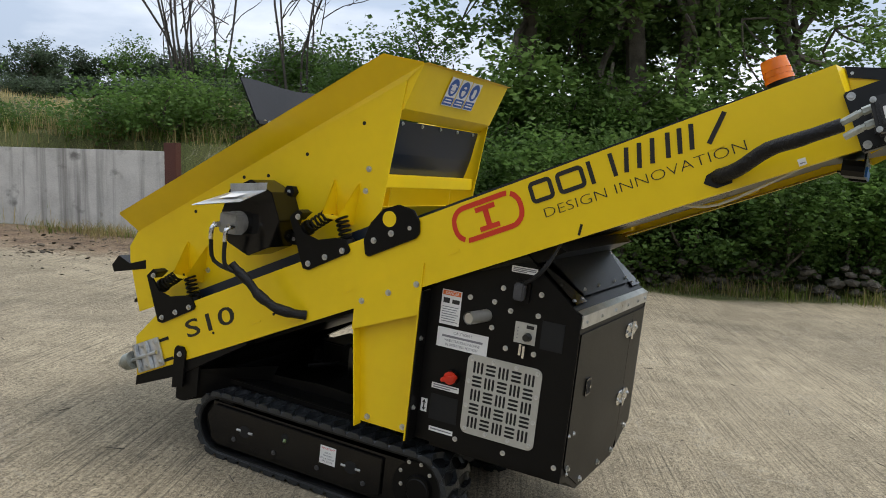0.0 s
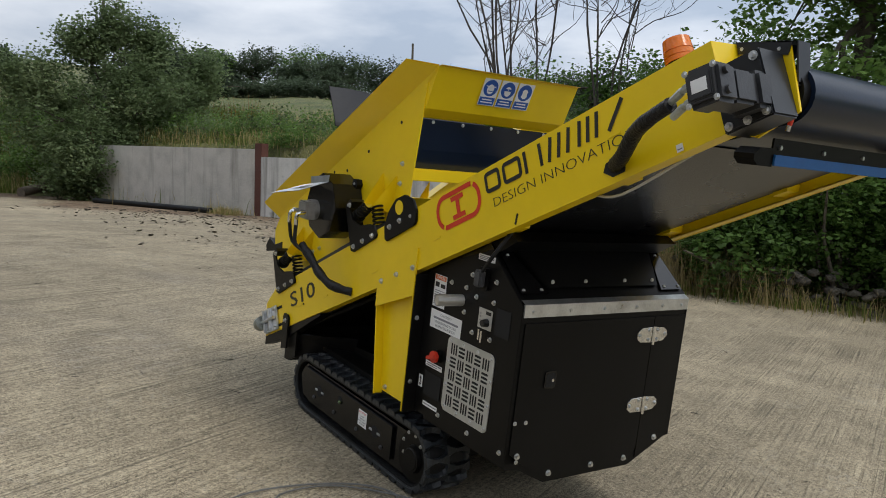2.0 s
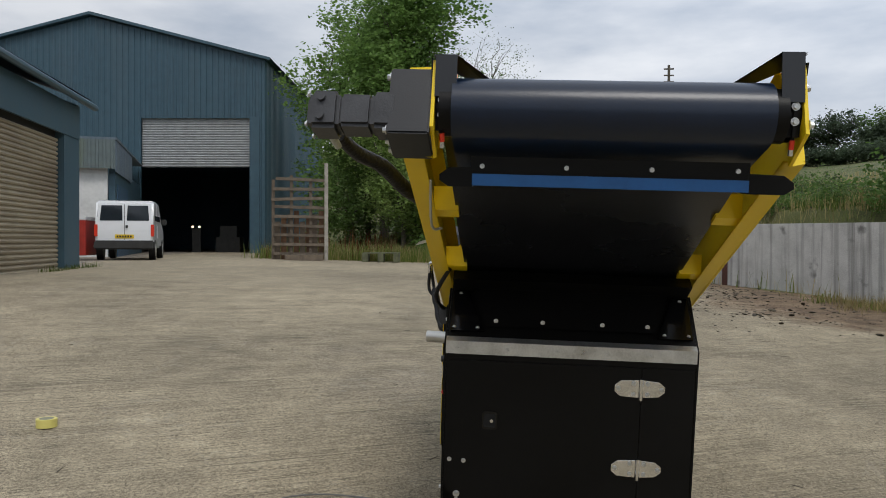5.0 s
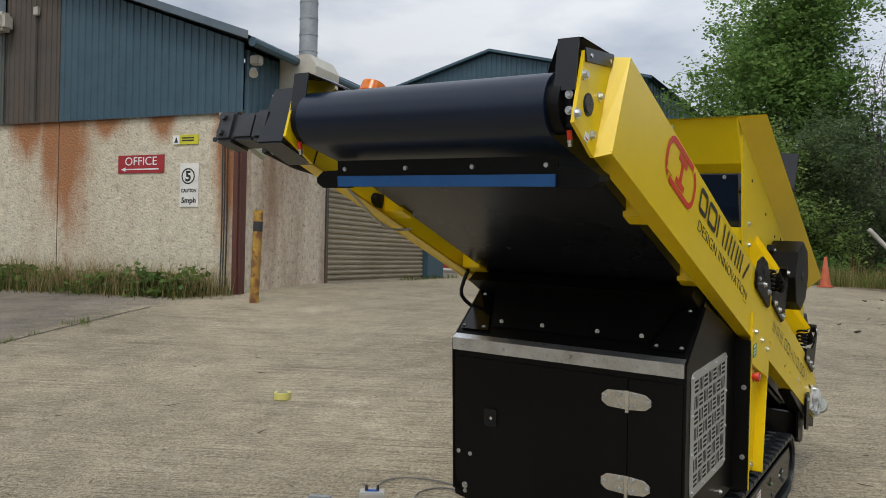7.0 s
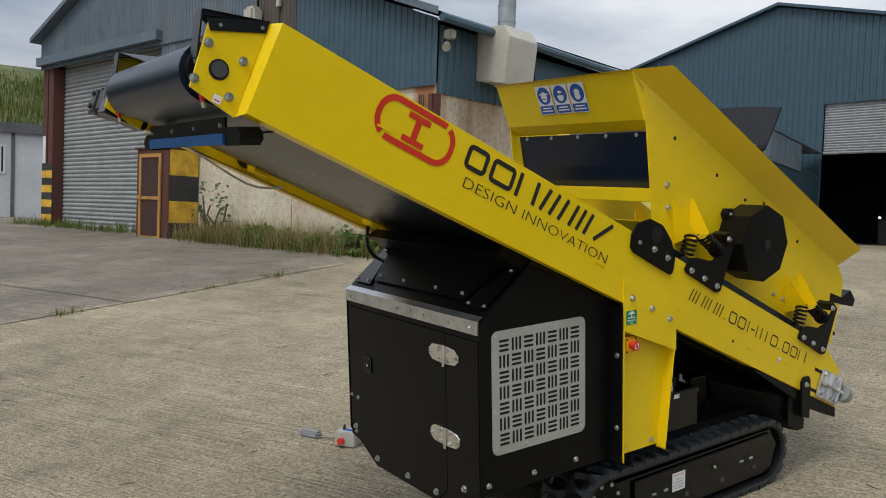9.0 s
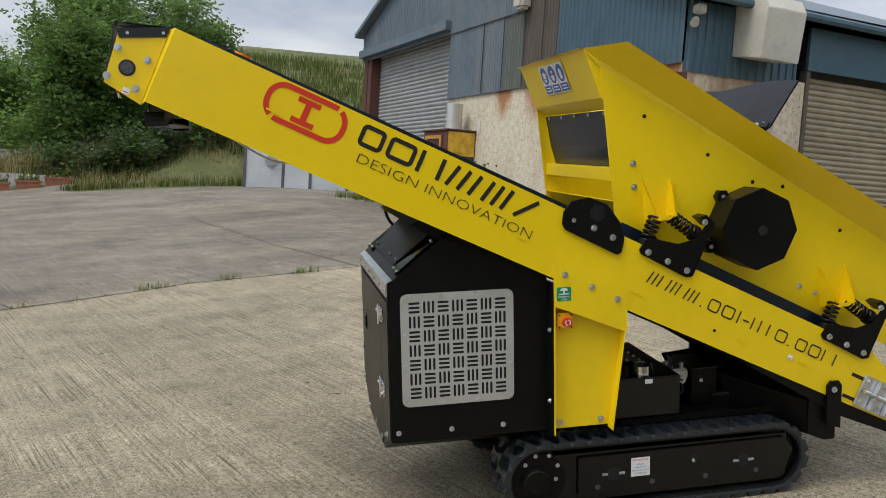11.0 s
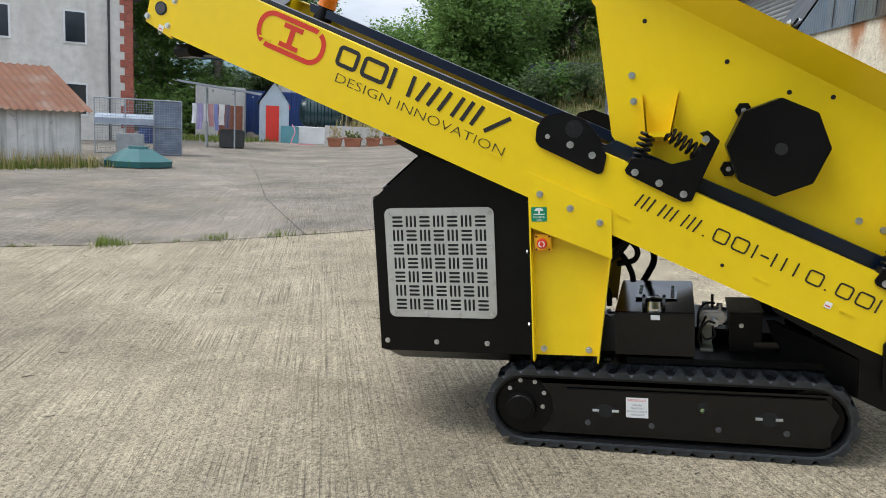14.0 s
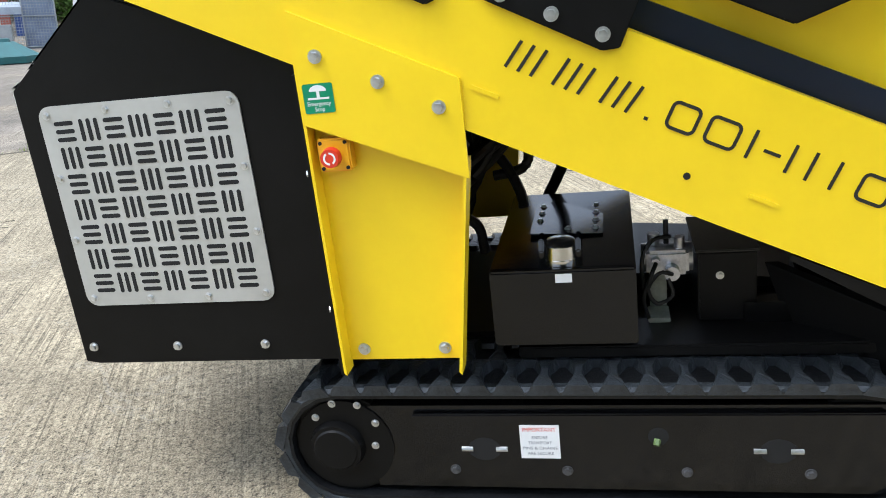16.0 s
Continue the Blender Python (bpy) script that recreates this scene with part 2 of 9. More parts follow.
def tube(bm, pts, r, n=8, closed=False, sub=4):
    """A round tube along a smooth line through the points."""
    P = [Vector(p) for p in pts]
    line = []
    for i in range(len(P) - 1):
        p0, p1, p2, p3 = P[max(i - 1, 0)], P[i], P[i + 1], P[min(i + 2, len(P) - 1)]
        for s in range(sub):
            t = s / sub
            line.append(0.5 * (2 * p1 + (p2 - p0) * t + (2 * p0 - 5 * p1 + 4 * p2 - p3) * t * t + (3 * p1 - p0 - 3 * p2 + p3) * t ** 3))
    line.append(P[-1])
    rings = []
    ref = Vector((0.31, 0.52, 0.79))
    for i, p in enumerate(line):
        d = (line[min(i + 1, len(line) - 1)] - line[max(i - 1, 0)]).normalized()
        u = d.cross(ref).normalized()
        v = d.cross(u)
        rr = r[min(i // sub, len(r) - 1)] if isinstance(r, (list, tuple)) else r
        rings.append([bm.verts.new(p + rr * (u * math.cos(6.28318 * k / n) + v * math.sin(6.28318 * k / n))) for k in range(n)])
    for a, b in zip(rings, rings[1:]):
        for k in range(n):
            bm.faces.new((a[k], a[(k + 1) % n], b[(k + 1) % n], b[k]))
    bm.faces.new(rings[0][::-1]), bm.faces.new(rings[-1])
    return bm


def quad(bm, *pts):
    return bm.faces.new([bm.verts.new(p) for p in pts])


def bolt_mesh(name, r, h, material=ZINC):
    """Hexagon head with washer, along +x."""
    bm = bmesh.new()
    cyl(bm, (0, 0, 0), (h * 0.25, 0, 0), r * 1.45, n=14)
    cyl(bm, (h * 0.25, 0, 0), (h, 0, 0), r, r * 0.93, n=6)
    ob = ob_from(name, bm, material)
    me = ob.data
    bpy.data.objects.remove(ob)
    return me


BOLT = bolt_mesh("bolt", 0.0096, 0.012)
MIDBOLT = bolt_mesh("mid_bolt", 0.0078, 0.010)
SMALL = bolt_mesh("small_bolt", 0.0065, 0.007)
DARKBOLT = bolt_mesh("dark_bolt", 0.0085, 0.009, CAST)


def bolts(parent, places, axis="+x", me=None, name="bolt"):
    """Bolt heads that share one mesh, each looking along an axis."""
    turn = {"+x": (0, 0, 0), "-x": (0, 0, 180), "-y": (0, 0, -90), "+y": (0, 0, 90), "+z": (0, -90, 0), "-z": (0, 90, 0)}[axis]
    for p in places:
        o = new(name, me or BOLT)
        adopt(o, parent, pose(*p, *turn) @ pose(0, 0, 0, random.uniform(0, 60)))


def letters(name, text, size, material, parent, m, width=None, label="", depth=0.0006, gap=1.0, weight=0.0):
    """Words as a mesh, in the built-in font; the line starts at m and runs along its x."""
    cu = bpy.data.curves.new(name, "FONT")
    cu.body, cu.size, cu.extrude, cu.space_character, cu.offset = text, size, depth, gap, weight
    cu.resolution_u = 3
    tmp = bpy.data.objects.new(name, cu)
    scene.collection.objects.link(tmp)
    bpy.context.view_layer.update()
    me = bpy.data.meshes.new_from_object(tmp.evaluated_get(bpy.context.evaluated_depsgraph_get()))
    bpy.data.objects.remove(tmp)
    if width:
        xs = [v.co.x for v in me.vertices]
        k, x0 = width / (max(xs) - min(xs)), min(xs)
        for v in me.vertices:
            v.co.x = (v.co.x - x0) * k
    me.materials.clear()
    me.materials.append(material)
    o = new(name, me)
    adopt(o, parent, m)
    if label:
        tagged(o, label)
    return o


def smooth(v):
    v = min(max(v, 0.0), 1.0)
    return v * v * (3 - 2 * v)


# ---- ground ----
def yard(x, y):
    """Height of the concrete yard: a gentle rise towards the sheds."""
    h = -0.25 + smooth((0.9 * y - 0.3 * x + 4.5) / 14.5) * (1.15 - min(max(0.025 * (x + 8), 0), 0.35))
    r = math.hypot(x, y - 1.2)
    w = smooth((r - 1.4) / 3.0)
    return w * h + (1 - w) * (-0.03234 * x + 0.09163 * y + 0.0)


WALL = [(2.05, 19.9), (4.12, 13.8), (5.95, 8.92)]


def beyond(x, y):
    """Distance past the line of the boundary wall, hedge and bank."""
    return (x - 4.12) * 0.943 + (y - 13.8) * 0.332


def ground(x, y):
    h = yard(x, y)
    d = beyond(x, y)
    if d > 0:
        inwall = 8.6 < y < 20.2 and d < 6
        width = 0.35 if inwall else 4.5
        d = max(d - 0.45, 0.0) if inwall else d
        rise = 1.45 if y > 8.6 else 1.45 - 1.0 * smooth((8.6 - y) / 8)
        az = math.degrees(math.atan2(y, x))
        f = h + rise + (0.088 + 0.062 * smooth((az - 56) / 11)) * min(max(d, 0.9 * (y - 27)), 110) + 0.35 * math.sin(x * 0.07 + 1) * math.sin(y * 0.05) * min(d / 20, 1)
        h = h + (f - h) * smooth(d / width)
    north = y - 27
    if north > 0 and d <= 0:
        h += 0.137 * min(north, 60) * smooth((x + 9) / 4)
    west = -x - 34
    if west > 0 and -7 < y < 20:
        h += 1.1 * smooth(west / 2.2) * smooth((y + 7) / 3) * smooth((20 - y) / 4)
    if west > 0 and -16 < y < 40:
        h += 0.255 * min(west, 50) * smooth((y + 16) / 8) * smooth((40 - y) / 20)
    bankd = -(x + 44.1) * 0.908 - (y + 18.9) * 0.418
    if bankd > 0.3 and y < -10:
        h += 2.7 * smooth((bankd - 0.3) / 1.5) * smooth((-10 - y) / 4)
    return h


def mask_mix(m, attr, color_a, color_b, scale, soft=0.25, rough=None):
    """Mixes a noisy second surface into a material where a mesh attribute says so."""
    n, l = m.node_tree.nodes, m.node_tree.links
    p = n["Principled BSDF"]
    src = p.inputs["Base Color"].links[0].from_socket
    at = n.new("ShaderNodeAttribute")
    at.attribute_name = attr
    tc = n.new("ShaderNodeTexCoord")
    nz, nf = n.new("ShaderNodeTexNoise"), n.new("ShaderNodeTexNoise")
    nz.inputs["Scale"].default_value, nz.inputs["Detail"].default_value = scale, 8.0
    nf.inputs["Scale"].default_value, nf.inputs["Detail"].default_value = scale * 1.7, 8.0
    l.new(tc.outputs["Object"], nz.inputs["Vector"]), l.new(tc.outputs["Object"], nf.inputs["Vector"])
    ramp = n.new("ShaderNodeValToRGB")
    ramp.color_ramp.elements[0].position, ramp.color_ramp.elements[0].color = 0.35, (*color_a, 1)
    ramp.color_ramp.elements[1].position, ramp.color_ramp.elements[1].color = 0.68, (*color_b, 1)
    l.new(nz.outputs["Fac"], ramp.inputs["Fac"])
    ad = n.new("ShaderNodeMath")
    ad.operation = "ADD"
    l.new(at.outputs["Fac"], ad.inputs[0]), l.new(nf.outputs["Fac"], ad.inputs[1])
    mr = n.new("ShaderNodeMapRange")
    mr.inputs["From Min"].default_value, mr.inputs["From Max"].default_value = 1.0 - soft, 1.0 + soft
    l.new(ad.outputs[0], mr.inputs["Value"])
    mx = n.new("ShaderNodeMixRGB")
    l.new(mr.outputs[0], mx.inputs[0]), l.new(src, mx.inputs[1]), l.new(ramp.outputs["Color"], mx.inputs[2])
    l.new(mx.outputs[0], p.inputs["Base Color"])


def brushed(m, amount=0.5):
    """Tamped concrete: fine wavy ridges along x, sandy grain, pits, dark flecks and pale scuffs."""
    n, l = m.node_tree.nodes, m.node_tree.links
    p = n["Principled BSDF"]
    obj = n.new("ShaderNodeTexCoord").outputs["Object"]

    def noise(scale, detail, rough=0.55, stretch=None, distort=0.0):
        t = n.new("ShaderNodeTexNoise")
        t.inputs["Scale"].default_value, t.inputs["Detail"].default_value = scale, detail
        t.inputs["Roughness"].default_value, t.inputs["Distortion"].default_value = rough, distort
        src = obj
        if stretch:
            mp = n.new("ShaderNodeMapping")
            mp.vector_type = "TEXTURE"
            mp.inputs["Scale"].default_value, mp.inputs["Rotation"].default_value = [1 / k for k in stretch], (0, 0, radians(24))
            l.new(obj, mp.inputs["Vector"])
            src = mp.outputs["Vector"]
        l.new(src, t.inputs["Vector"])
        return t.outputs["Fac"]

    def span(src, lo, hi, a, b):
        t = n.new("ShaderNodeMapRange")
        t.inputs["From Min"].default_value, t.inputs["From Max"].default_value = lo, hi
        t.inputs["To Min"].default_value, t.inputs["To Max"].default_value = a, b
        l.new(src, t.inputs["Value"])
        return t.outputs[0]

    def calc(op, a, b):
        t = n.new("ShaderNodeMath")
        t.operation = op
        for k, v in ((0, a), (1, b)):
            if isinstance(v, float):
                t.inputs[k].default_value = v
            else:
                l.new(v, t.inputs[k])
        return t.outputs[0]

    def tint(base, fac, color):
        t = n.new("ShaderNodeMixRGB")
        t.inputs[2].default_value = (*color, 1)
        l.new(fac, t.inputs[0]), l.new(base, t.inputs[1])
        return t.outputs[0]

    ridges = noise(1.0, 5.0, 0.66, (0.85, 58.0, 1.0), 0.12)
    groove = noise(1.0, 4.0, 0.6, (0.6, 84.0, 1.0), 0.08)
    sand, fine = noise(46.0, 6.0, 0.72), noise(170.0, 3.0, 0.6)
    broken = span(noise(1.3, 6.0, 0.65), 0.40, 0.60, 0.22, 1.0)
    height = calc("ADD", calc("MULTIPLY", calc("MULTIPLY", ridges, broken), 0.8), calc("ADD", sand, calc("MULTIPLY", fine, 0.45)))
    bp = n.new("ShaderNodeBump")
    bp.inputs["Strength"].default_value, bp.inputs["Distance"].default_value = amount, 0.012
    l.new(height, bp.inputs["Height"]), l.new(bp.outputs["Normal"], p.inputs["Normal"])
    grain = calc("ADD", calc("MULTIPLY", span(sand, 0.34, 0.66, -1.0, 1.0), 0.44), calc("MULTIPLY", span(fine, 0.36, 0.64, -1.0, 1.0), 0.42))
    lines = calc("MULTIPLY", calc("MULTIPLY", span(ridges, 0.36, 0.64, -1.0, 1.0), broken), 0.27)
    blot = span(noise(2.4, 10.0, 0.72), 0.34, 0.66, 0.80, 1.16)
    wide = span(noise(0.42, 5.0, 0.6), 0.36, 0.64, 0.95, 1.05)
    value = calc("MULTIPLY", calc("MULTIPLY", calc("ADD", calc("ADD", grain, lines), 1.0), blot), wide)
    hs = n.new("ShaderNodeHueSaturation")
    l.new(value, hs.inputs["Value"]), l.new(p.inputs["Base Color"].links[0].from_socket, hs.inputs["Color"])
    out = hs.outputs["Color"]
    out = tint(out, calc("MULTIPLY", span(groove, 0.55, 0.62, 0.0, 0.62), broken), (0.055, 0.048, 0.036))
    out = tint(out, span(noise(78.0, 5.0, 0.65), 0.56, 0.66, 0.0, 0.85), (0.055, 0.047, 0.036))
    out = tint(out, span(noise(17.0, 7.0, 0.7), 0.62, 0.68, 0.0, 0.6), (0.085, 0.073, 0.056))
    scuff = calc("ABSOLUTE", calc("SUBTRACT", noise(1.7, 9.0, 0.62, None, 1.2), 0.5), 0.0)
    out = tint(out, calc("MULTIPLY", span(scuff, 0.0, 0.010, 0.42, 0.0), span(noise(0.9, 3.0), 0.48, 0.60, 0.0, 1.0)), (0.46, 0.42, 0.34))
    l.new(out, p.inputs["Base Color"])


mask_mix(CONCRETE, "old", (0.145, 0.126, 0.102), (0.245, 0.212, 0.172), 0.5)
mask_mix(CONCRETE, "dirt", (0.12, 0.08, 0.05), (0.23, 0.165, 0.105), 2.5)
mask_mix(CONCRETE, "field", (0.060, 0.085, 0.026), (0.15, 0.145, 0.052), 0.45)
brushed(CONCRETE, 0.8)


def joint_side(x, y):
    """Positive on the older slab west of the grassed joint."""
    if y < -1.48:
        return -(x + 6.51) - (y + 1.48) * 0.69
    return -(x + 6.51) - (y + 1.48) * 0.27


def axis_steps(lo, hi, step):
    vals = list(np.arange(lo, hi + 1e-6, step))
    g, a, b = step, lo, hi
    while b < 1600:
        g *= 1.13
        a, b = a - g, b + g
        vals = [a] + vals + [b]
    return vals


def build_ground():
    xs, ys = axis_steps(-12, 12, 0.3), axis_steps(-9, 24, 0.3)
    xs = sorted(xs)
    nx, ny = len(xs), len(ys)
    co, old, dirt, field = [], [], [], []
    for y in ys:
        for x in xs:
            d = beyond(x, y)
            co.append((x, y, ground(x, y)))
            # Soft oval around (-0.9, 4.4), drawn towards the darker old-slab colours.
            worn = 0.30 * math.exp(-(((x + 0.9) / 2.3) ** 2 + ((y - 4.4) / 3.0) ** 2))
            old.append(max(worn, 0.72 * smooth((joint_side(x, y) + 0.15) / 0.3) * (1 if x > -60 else 0)))
            dirt.append(0.85 * smooth((d + 3.4 + 0.8 * math.sin(y * 0.9)) / 2.2) * smooth((y - 3.5) / 4))
            fz = smooth((d + 0.35 + 0.3 * math.sin(y * 1.7)) / 0.5)
            if x < -32 and -16 < y < 40:
                fz = max(fz, smooth((-32.0 - x) / 0.8) * smooth((y + 9.6) / 1.5), smooth((-34.0 - x) / 1.0) * smooth((y + 16) / 3))
            if y > 23.5 and x > -9:
                fz = max(fz, smooth((y - 24.2 - 0.5 * math.sin(x * 1.3)) / 1.2) * smooth((x + 9) / 1.5))
            if math.hypot(x, y) > 62 or y < -40 or (x < -45 and y < -12):
                fz = 1.0
            field.append(fz)
    faces = [(j * nx + i, j * nx + i + 1, (j + 1) * nx + i + 1, (j + 1) * nx + i) for j in range(ny - 1) for i in range(nx - 1)]
    me = bpy.data.meshes.new("ground")
    me.from_pydata(co, [], faces)
    for k, v in (("old", old), ("dirt", dirt), ("field", field)):
        me.attributes.new(k, "FLOAT", "POINT").data.foreach_set("value", v)
    me.polygons.foreach_set("use_smooth", [True] * len(faces))
    me.materials.append(CONCRETE)
    return tagged(new("ground", me), "worn pale concrete yard with broom marks, grass field beyond", "ground", kind="structure")


build_ground()

# ---- the machine, in its own frame ----
machine = thing("tracked_conveyor", "new yellow and black tracked screening conveyor with inclined belt and hopper", "machine", TILT)


def top_z(y):
    return 2.058 - 0.4787 * (y + 0.752)


def bot_z(y):
    return 1.797 - 0.4726 * (y + 0.876)


def plate(bm, outline, x, thick, bevel=0.0):
    return prism(bm, outline, x, x + thick, "x", bevel)


for s in (1, -1):
    # side beam: web, top and bottom lips, inset head plate
    bm = bmesh.new()
    T0, B0, T1, B1 = (-0.752, 2.058), (-0.876, 1.797), (2.20, 0.645), (2.31, 0.30)
    web = [T0, (0.7, top_z(0.7)), T1, (2.335, 0.505), B1, (0.7, bot_z(0.7)), B0]
    plate(bm, web, s * 0.565, -s * 0.006)
    head = [(-0.955, 2.056), (-0.775, 2.06), (-0.897, 1.787), (-1.02, 1.872)]
    hx, gz = (0.523, 2.088) if s > 0 else (0.472, 2.070)
    plate(bm, head, s * hx, -s * 0.010)
    quad(bm, (s * 0.565, *T0), (s * 0.565, *B0), (s * (hx - 0.005), -0.897, 1.787), (s * (hx - 0.005), -0.775, 2.06))
    quad(bm, (s * 0.559, *T0), (s * 0.559, *B0), (s * (hx - 0.010), -0.897, 1.787), (s * (hx - 0.010), -0.775, 2.06))
    for (a, b), dz in (((T0, T1), -0.006), ((B0, B1), 0.006)):
        v = [(s * 0.565, *a), (s * 0.565, *b), (s * 0.505, *b), (s * 0.505, *a)]
        quad(bm, *v), quad(bm, *[(p[0], p[1], p[2] + dz) for p in v])
    beam = part("side_beam", bm, YELLOW, machine, "yellow powder-coated inclined side beam")
    # small weld tabs
    for yy, f in ((-0.42, 0.55), (0.55, 0.35), (1.05, 0.3), (1.55, 0.28), (1.85, 0.35)):
        z = bot_z(yy) + (top_z(yy) - bot_z(yy)) * f
        part("weld_tab", abox((s * 0.564, -0.028, -0.004), (s * 0.568, 0.028, 0.004), 0, Matrix.Translation((0, yy, z)) @ pose(0, 0, 0, -25.5)), YELLOW, beam)
    # gusset and drop leg
    bm = bmesh.new()
    g = [(0.681, 1.165), (1.005, 1.01), (1.005, 0.815), (0.681, 0.945)]
    plate(bm, g, s * 0.565, s * 0.008)
    part("gusset", bm, YELLOW, machine)
    bm = bmesh.new()
    plate(bm, [(0.681, 0.99), (1.003, 0.84), (0.946, 0.404), (0.681, 0.404)], s * 0.528, -s * 0.006)
    leg = part("drop_leg", bm, YELLOW, machine, "folded yellow support leg")
    part("leg_flange", prism(bmesh.new(), [(0.681, 1.0), (0.687, 1.0), (0.687, 0.385), (0.681, 0.392)], s * 0.522, s * 0.572), YELLOW, leg)
    part("leg_flange", prism(bmesh.new(), [(1.003, 0.85), (0.997, 0.85), (0.940, 0.392), (0.946, 0.385)], s * 0.522, s * 0.572), YELLOW, leg)
    ax = "+x" if s > 0 else "-x"
    bolts(leg, [(s * 0.528, 0.721, 0.43), (s * 0.528, 0.905, 0.43)], ax)
    bolts(beam, [(s * 0.573, *p) for p in (((0.728, 1.075), (0.846, 1.017), (0.960, 0.959)) if s > 0 else ((0.705, 1.070), (0.838, 1.010), (0.968, 0.950)))], ax)
    xa, xb = sorted((s * 0.497, s * 0.569))
    fl = part("panel_flange", abox((xa, 0.672, 0.386), (xb, 0.680, 1.045), 0.002), BLACK, leg, "black folded flange bolted to the leg")
    bolts(fl, [(s * 0.545, 0.672, 0.84), (s * 0.545, 0.672, 0.535)], "-y", MIDBOLT)
    # bearing bolts on the head plate
    if s > 0:
        bolts(beam, [(hx, -0.961, 1.994), (hx, -1.007, 1.895), (hx, -0.862, 1.947), (hx, -0.91, 1.845)], ax)
    bolts(beam, [(s * hx, -0.925, 2.045), (s * hx, -0.80, 2.045)], ax, SMALL)
    if s > 0:
        bm = bmesh.new()
        cyl(bm, (0.520, -0.935, 1.921), (0.525, -0.935, 1.921), 0.030, n=24)
        bearing = part("bearing", bm, INK, machine, "dark round bearing opening", True)
        bm = bmesh.new()
        cyl(bm, (0.522, -0.935, 1.921), (0.529, -0.935, 1.921), 0.023, n=24)
        cyl(bm, (0.522, -0.935, 1.921), (0.531, -0.935, 1.921), 0.004, n=10)
        part("shaft_end", bm, CAST, bearing, "grey shaft end", True)
    # black guards at the head
    g0, g1 = (hx - 0.009, hx - 0.068)
    bm = bmesh.new()
    plate(bm, [(-0.962, 2.062), (-0.775, 2.066), (-0.79, 2.03), (-0.955, 2.028)], s * (hx + 0.001), s * 0.004)
    prism(bm, [(-0.972, gz), (-0.967, gz), (-0.990, 1.955), (-0.995, 1.955)], s * g0, s * g1)
    top = [(s * (hx - 0.001), -0.968, gz - 0.001), (s * g1, -0.968, gz - 0.001), (s * (hx - 0.19), -0.81, 1.995), (s * (hx - 0.16), -0.775, 1.995), (s * (hx - 0.001), -0.775, 2.066)]
    quad(bm, *top), quad(bm, *[(p[0], p[1], p[2] - 0.005) for p in top])
    part("head_guard", bm, SATIN, machine, "black folded head guard")
    # pillow block bearing beside the roller
    bm = bmesh.new()
    box(bm, (min(s * (hx - 0.045), s * (hx - 0.011)), -0.985, 1.852), (max(s * (hx - 0.045), s * (hx - 0.011)), -0.885, 1.965), 0.012)
    cyl(bm, (s * (hx - 0.068), -0.935, 1.921), (s * (hx - 0.008), -0.935, 1.921), 0.045, n=20)
    blk = part("bearing_block", bm, BLACK, machine, "black pillow block bearing", True)
    bolts(blk, [(s * (hx - 0.029), -0.985, 1.945), (s * (hx - 0.029), -0.985, 1.905)], "-y", MIDBOLT)
    part("grease_cap", cyl(bmesh.new(), (s * (hx - 0.031), -0.98, 1.855), (s * (hx - 0.031), -0.975, 1.832), 0.007, n=10), RED, blk, "red grease cap", True)
    part("grease_nipple", cyl(bmesh.new(), (s * (hx - 0.031), -0.975, 1.832), (s * (hx - 0.031), -0.972, 1.815), 0.007, n=8), CHROME, blk, "steel grease nipple", True)
    # towing ear
    bm = bmesh.new()
    ear = [(0.716, 1.285), (0.722, 1.335), (0.755, 1.378), (0.83, 1.392), (0.91, 1.36), (0.965, 1.29), (0.989, 1.215), (0.975, 1.155), (0.955, 1.148), (0.73, 1.262)]
    plate(bm, ear, s * 0.566, s * 0.012, 0.003)
    ear_ob = part("lifting_ear", bm, BLACK, machine, "black lifting ear with a round hole")
    bm = bmesh.new()
    cyl(bm, (s * 0.5775, 0.868, 1.325), (s * 0.5795, 0.868, 1.325), 0.034, n=24)
    part("eye_hole", bm, YELLOW if s < 0 else RUBBER, ear_ob, "round hole in the ear", True)
    bolts(ear_ob, [(s * 0.578, 0.852, 1.265), (s * 0.578, 0.935, 1.222)], ax)
    bolts(ear_ob, [(s * 0.578, 0.765, 1.30)], ax, SMALL)
    # pivot bracket at the tail
    bm = bmesh.new()
    plate(bm, [(1.972, 0.50), (1.99, 0.522), (2.03, 0.522), (2.045, 0.50), (2.045, 0.30), (1.975, 0.32)], s * 0.568, s * 0.012)
    plate(bm, [(2.04, 0.24), (1.985, 0.242), (1.90, 0.285), (1.90, 0.47), (1.99, 0.44), (2.04, 0.41)], s * 0.552, -s * 0.012)
    piv = part("pivot_bracket", bm, BLACK, machine, "black pivot bracket")
    bolts(piv, [(s * 0.58, 2.006, 0.483)], ax, name="pivot_pin")
    # arm running in from the pivot to the chassis
    bm = bmesh.new()
    zt = 0.515 if s > 0 else 0.462
    arm = [[bm.verts.new((s * x, y + dy, z)) for x, y, z in ((0.548, 1.95, 0.41), (0.548, 1.99, 0.238), (0.30, 1.66, 0.335), (0.30, 1.60, zt))] for dy in (0.0, 0.03)]
    bm.faces.new(arm[0]), bm.faces.new(arm[1][::-1])
    for k in range(4):
        bm.faces.new((arm[0][k], arm[1][k], arm[1][(k + 1) % 4], arm[0][(k + 1) % 4]))
    part("pivot_arm", bm, BLACK, piv, "black plate arm running in from the pivot")
    # tail take-up: zinc plate with straps, adjuster rod and nose
    turn = Matrix.Translation((0, 2.228, 0.428)) @ pose(0, 0, 0, -25.5)
    xa, xb = sorted((s * 0.568, s * 0.580))
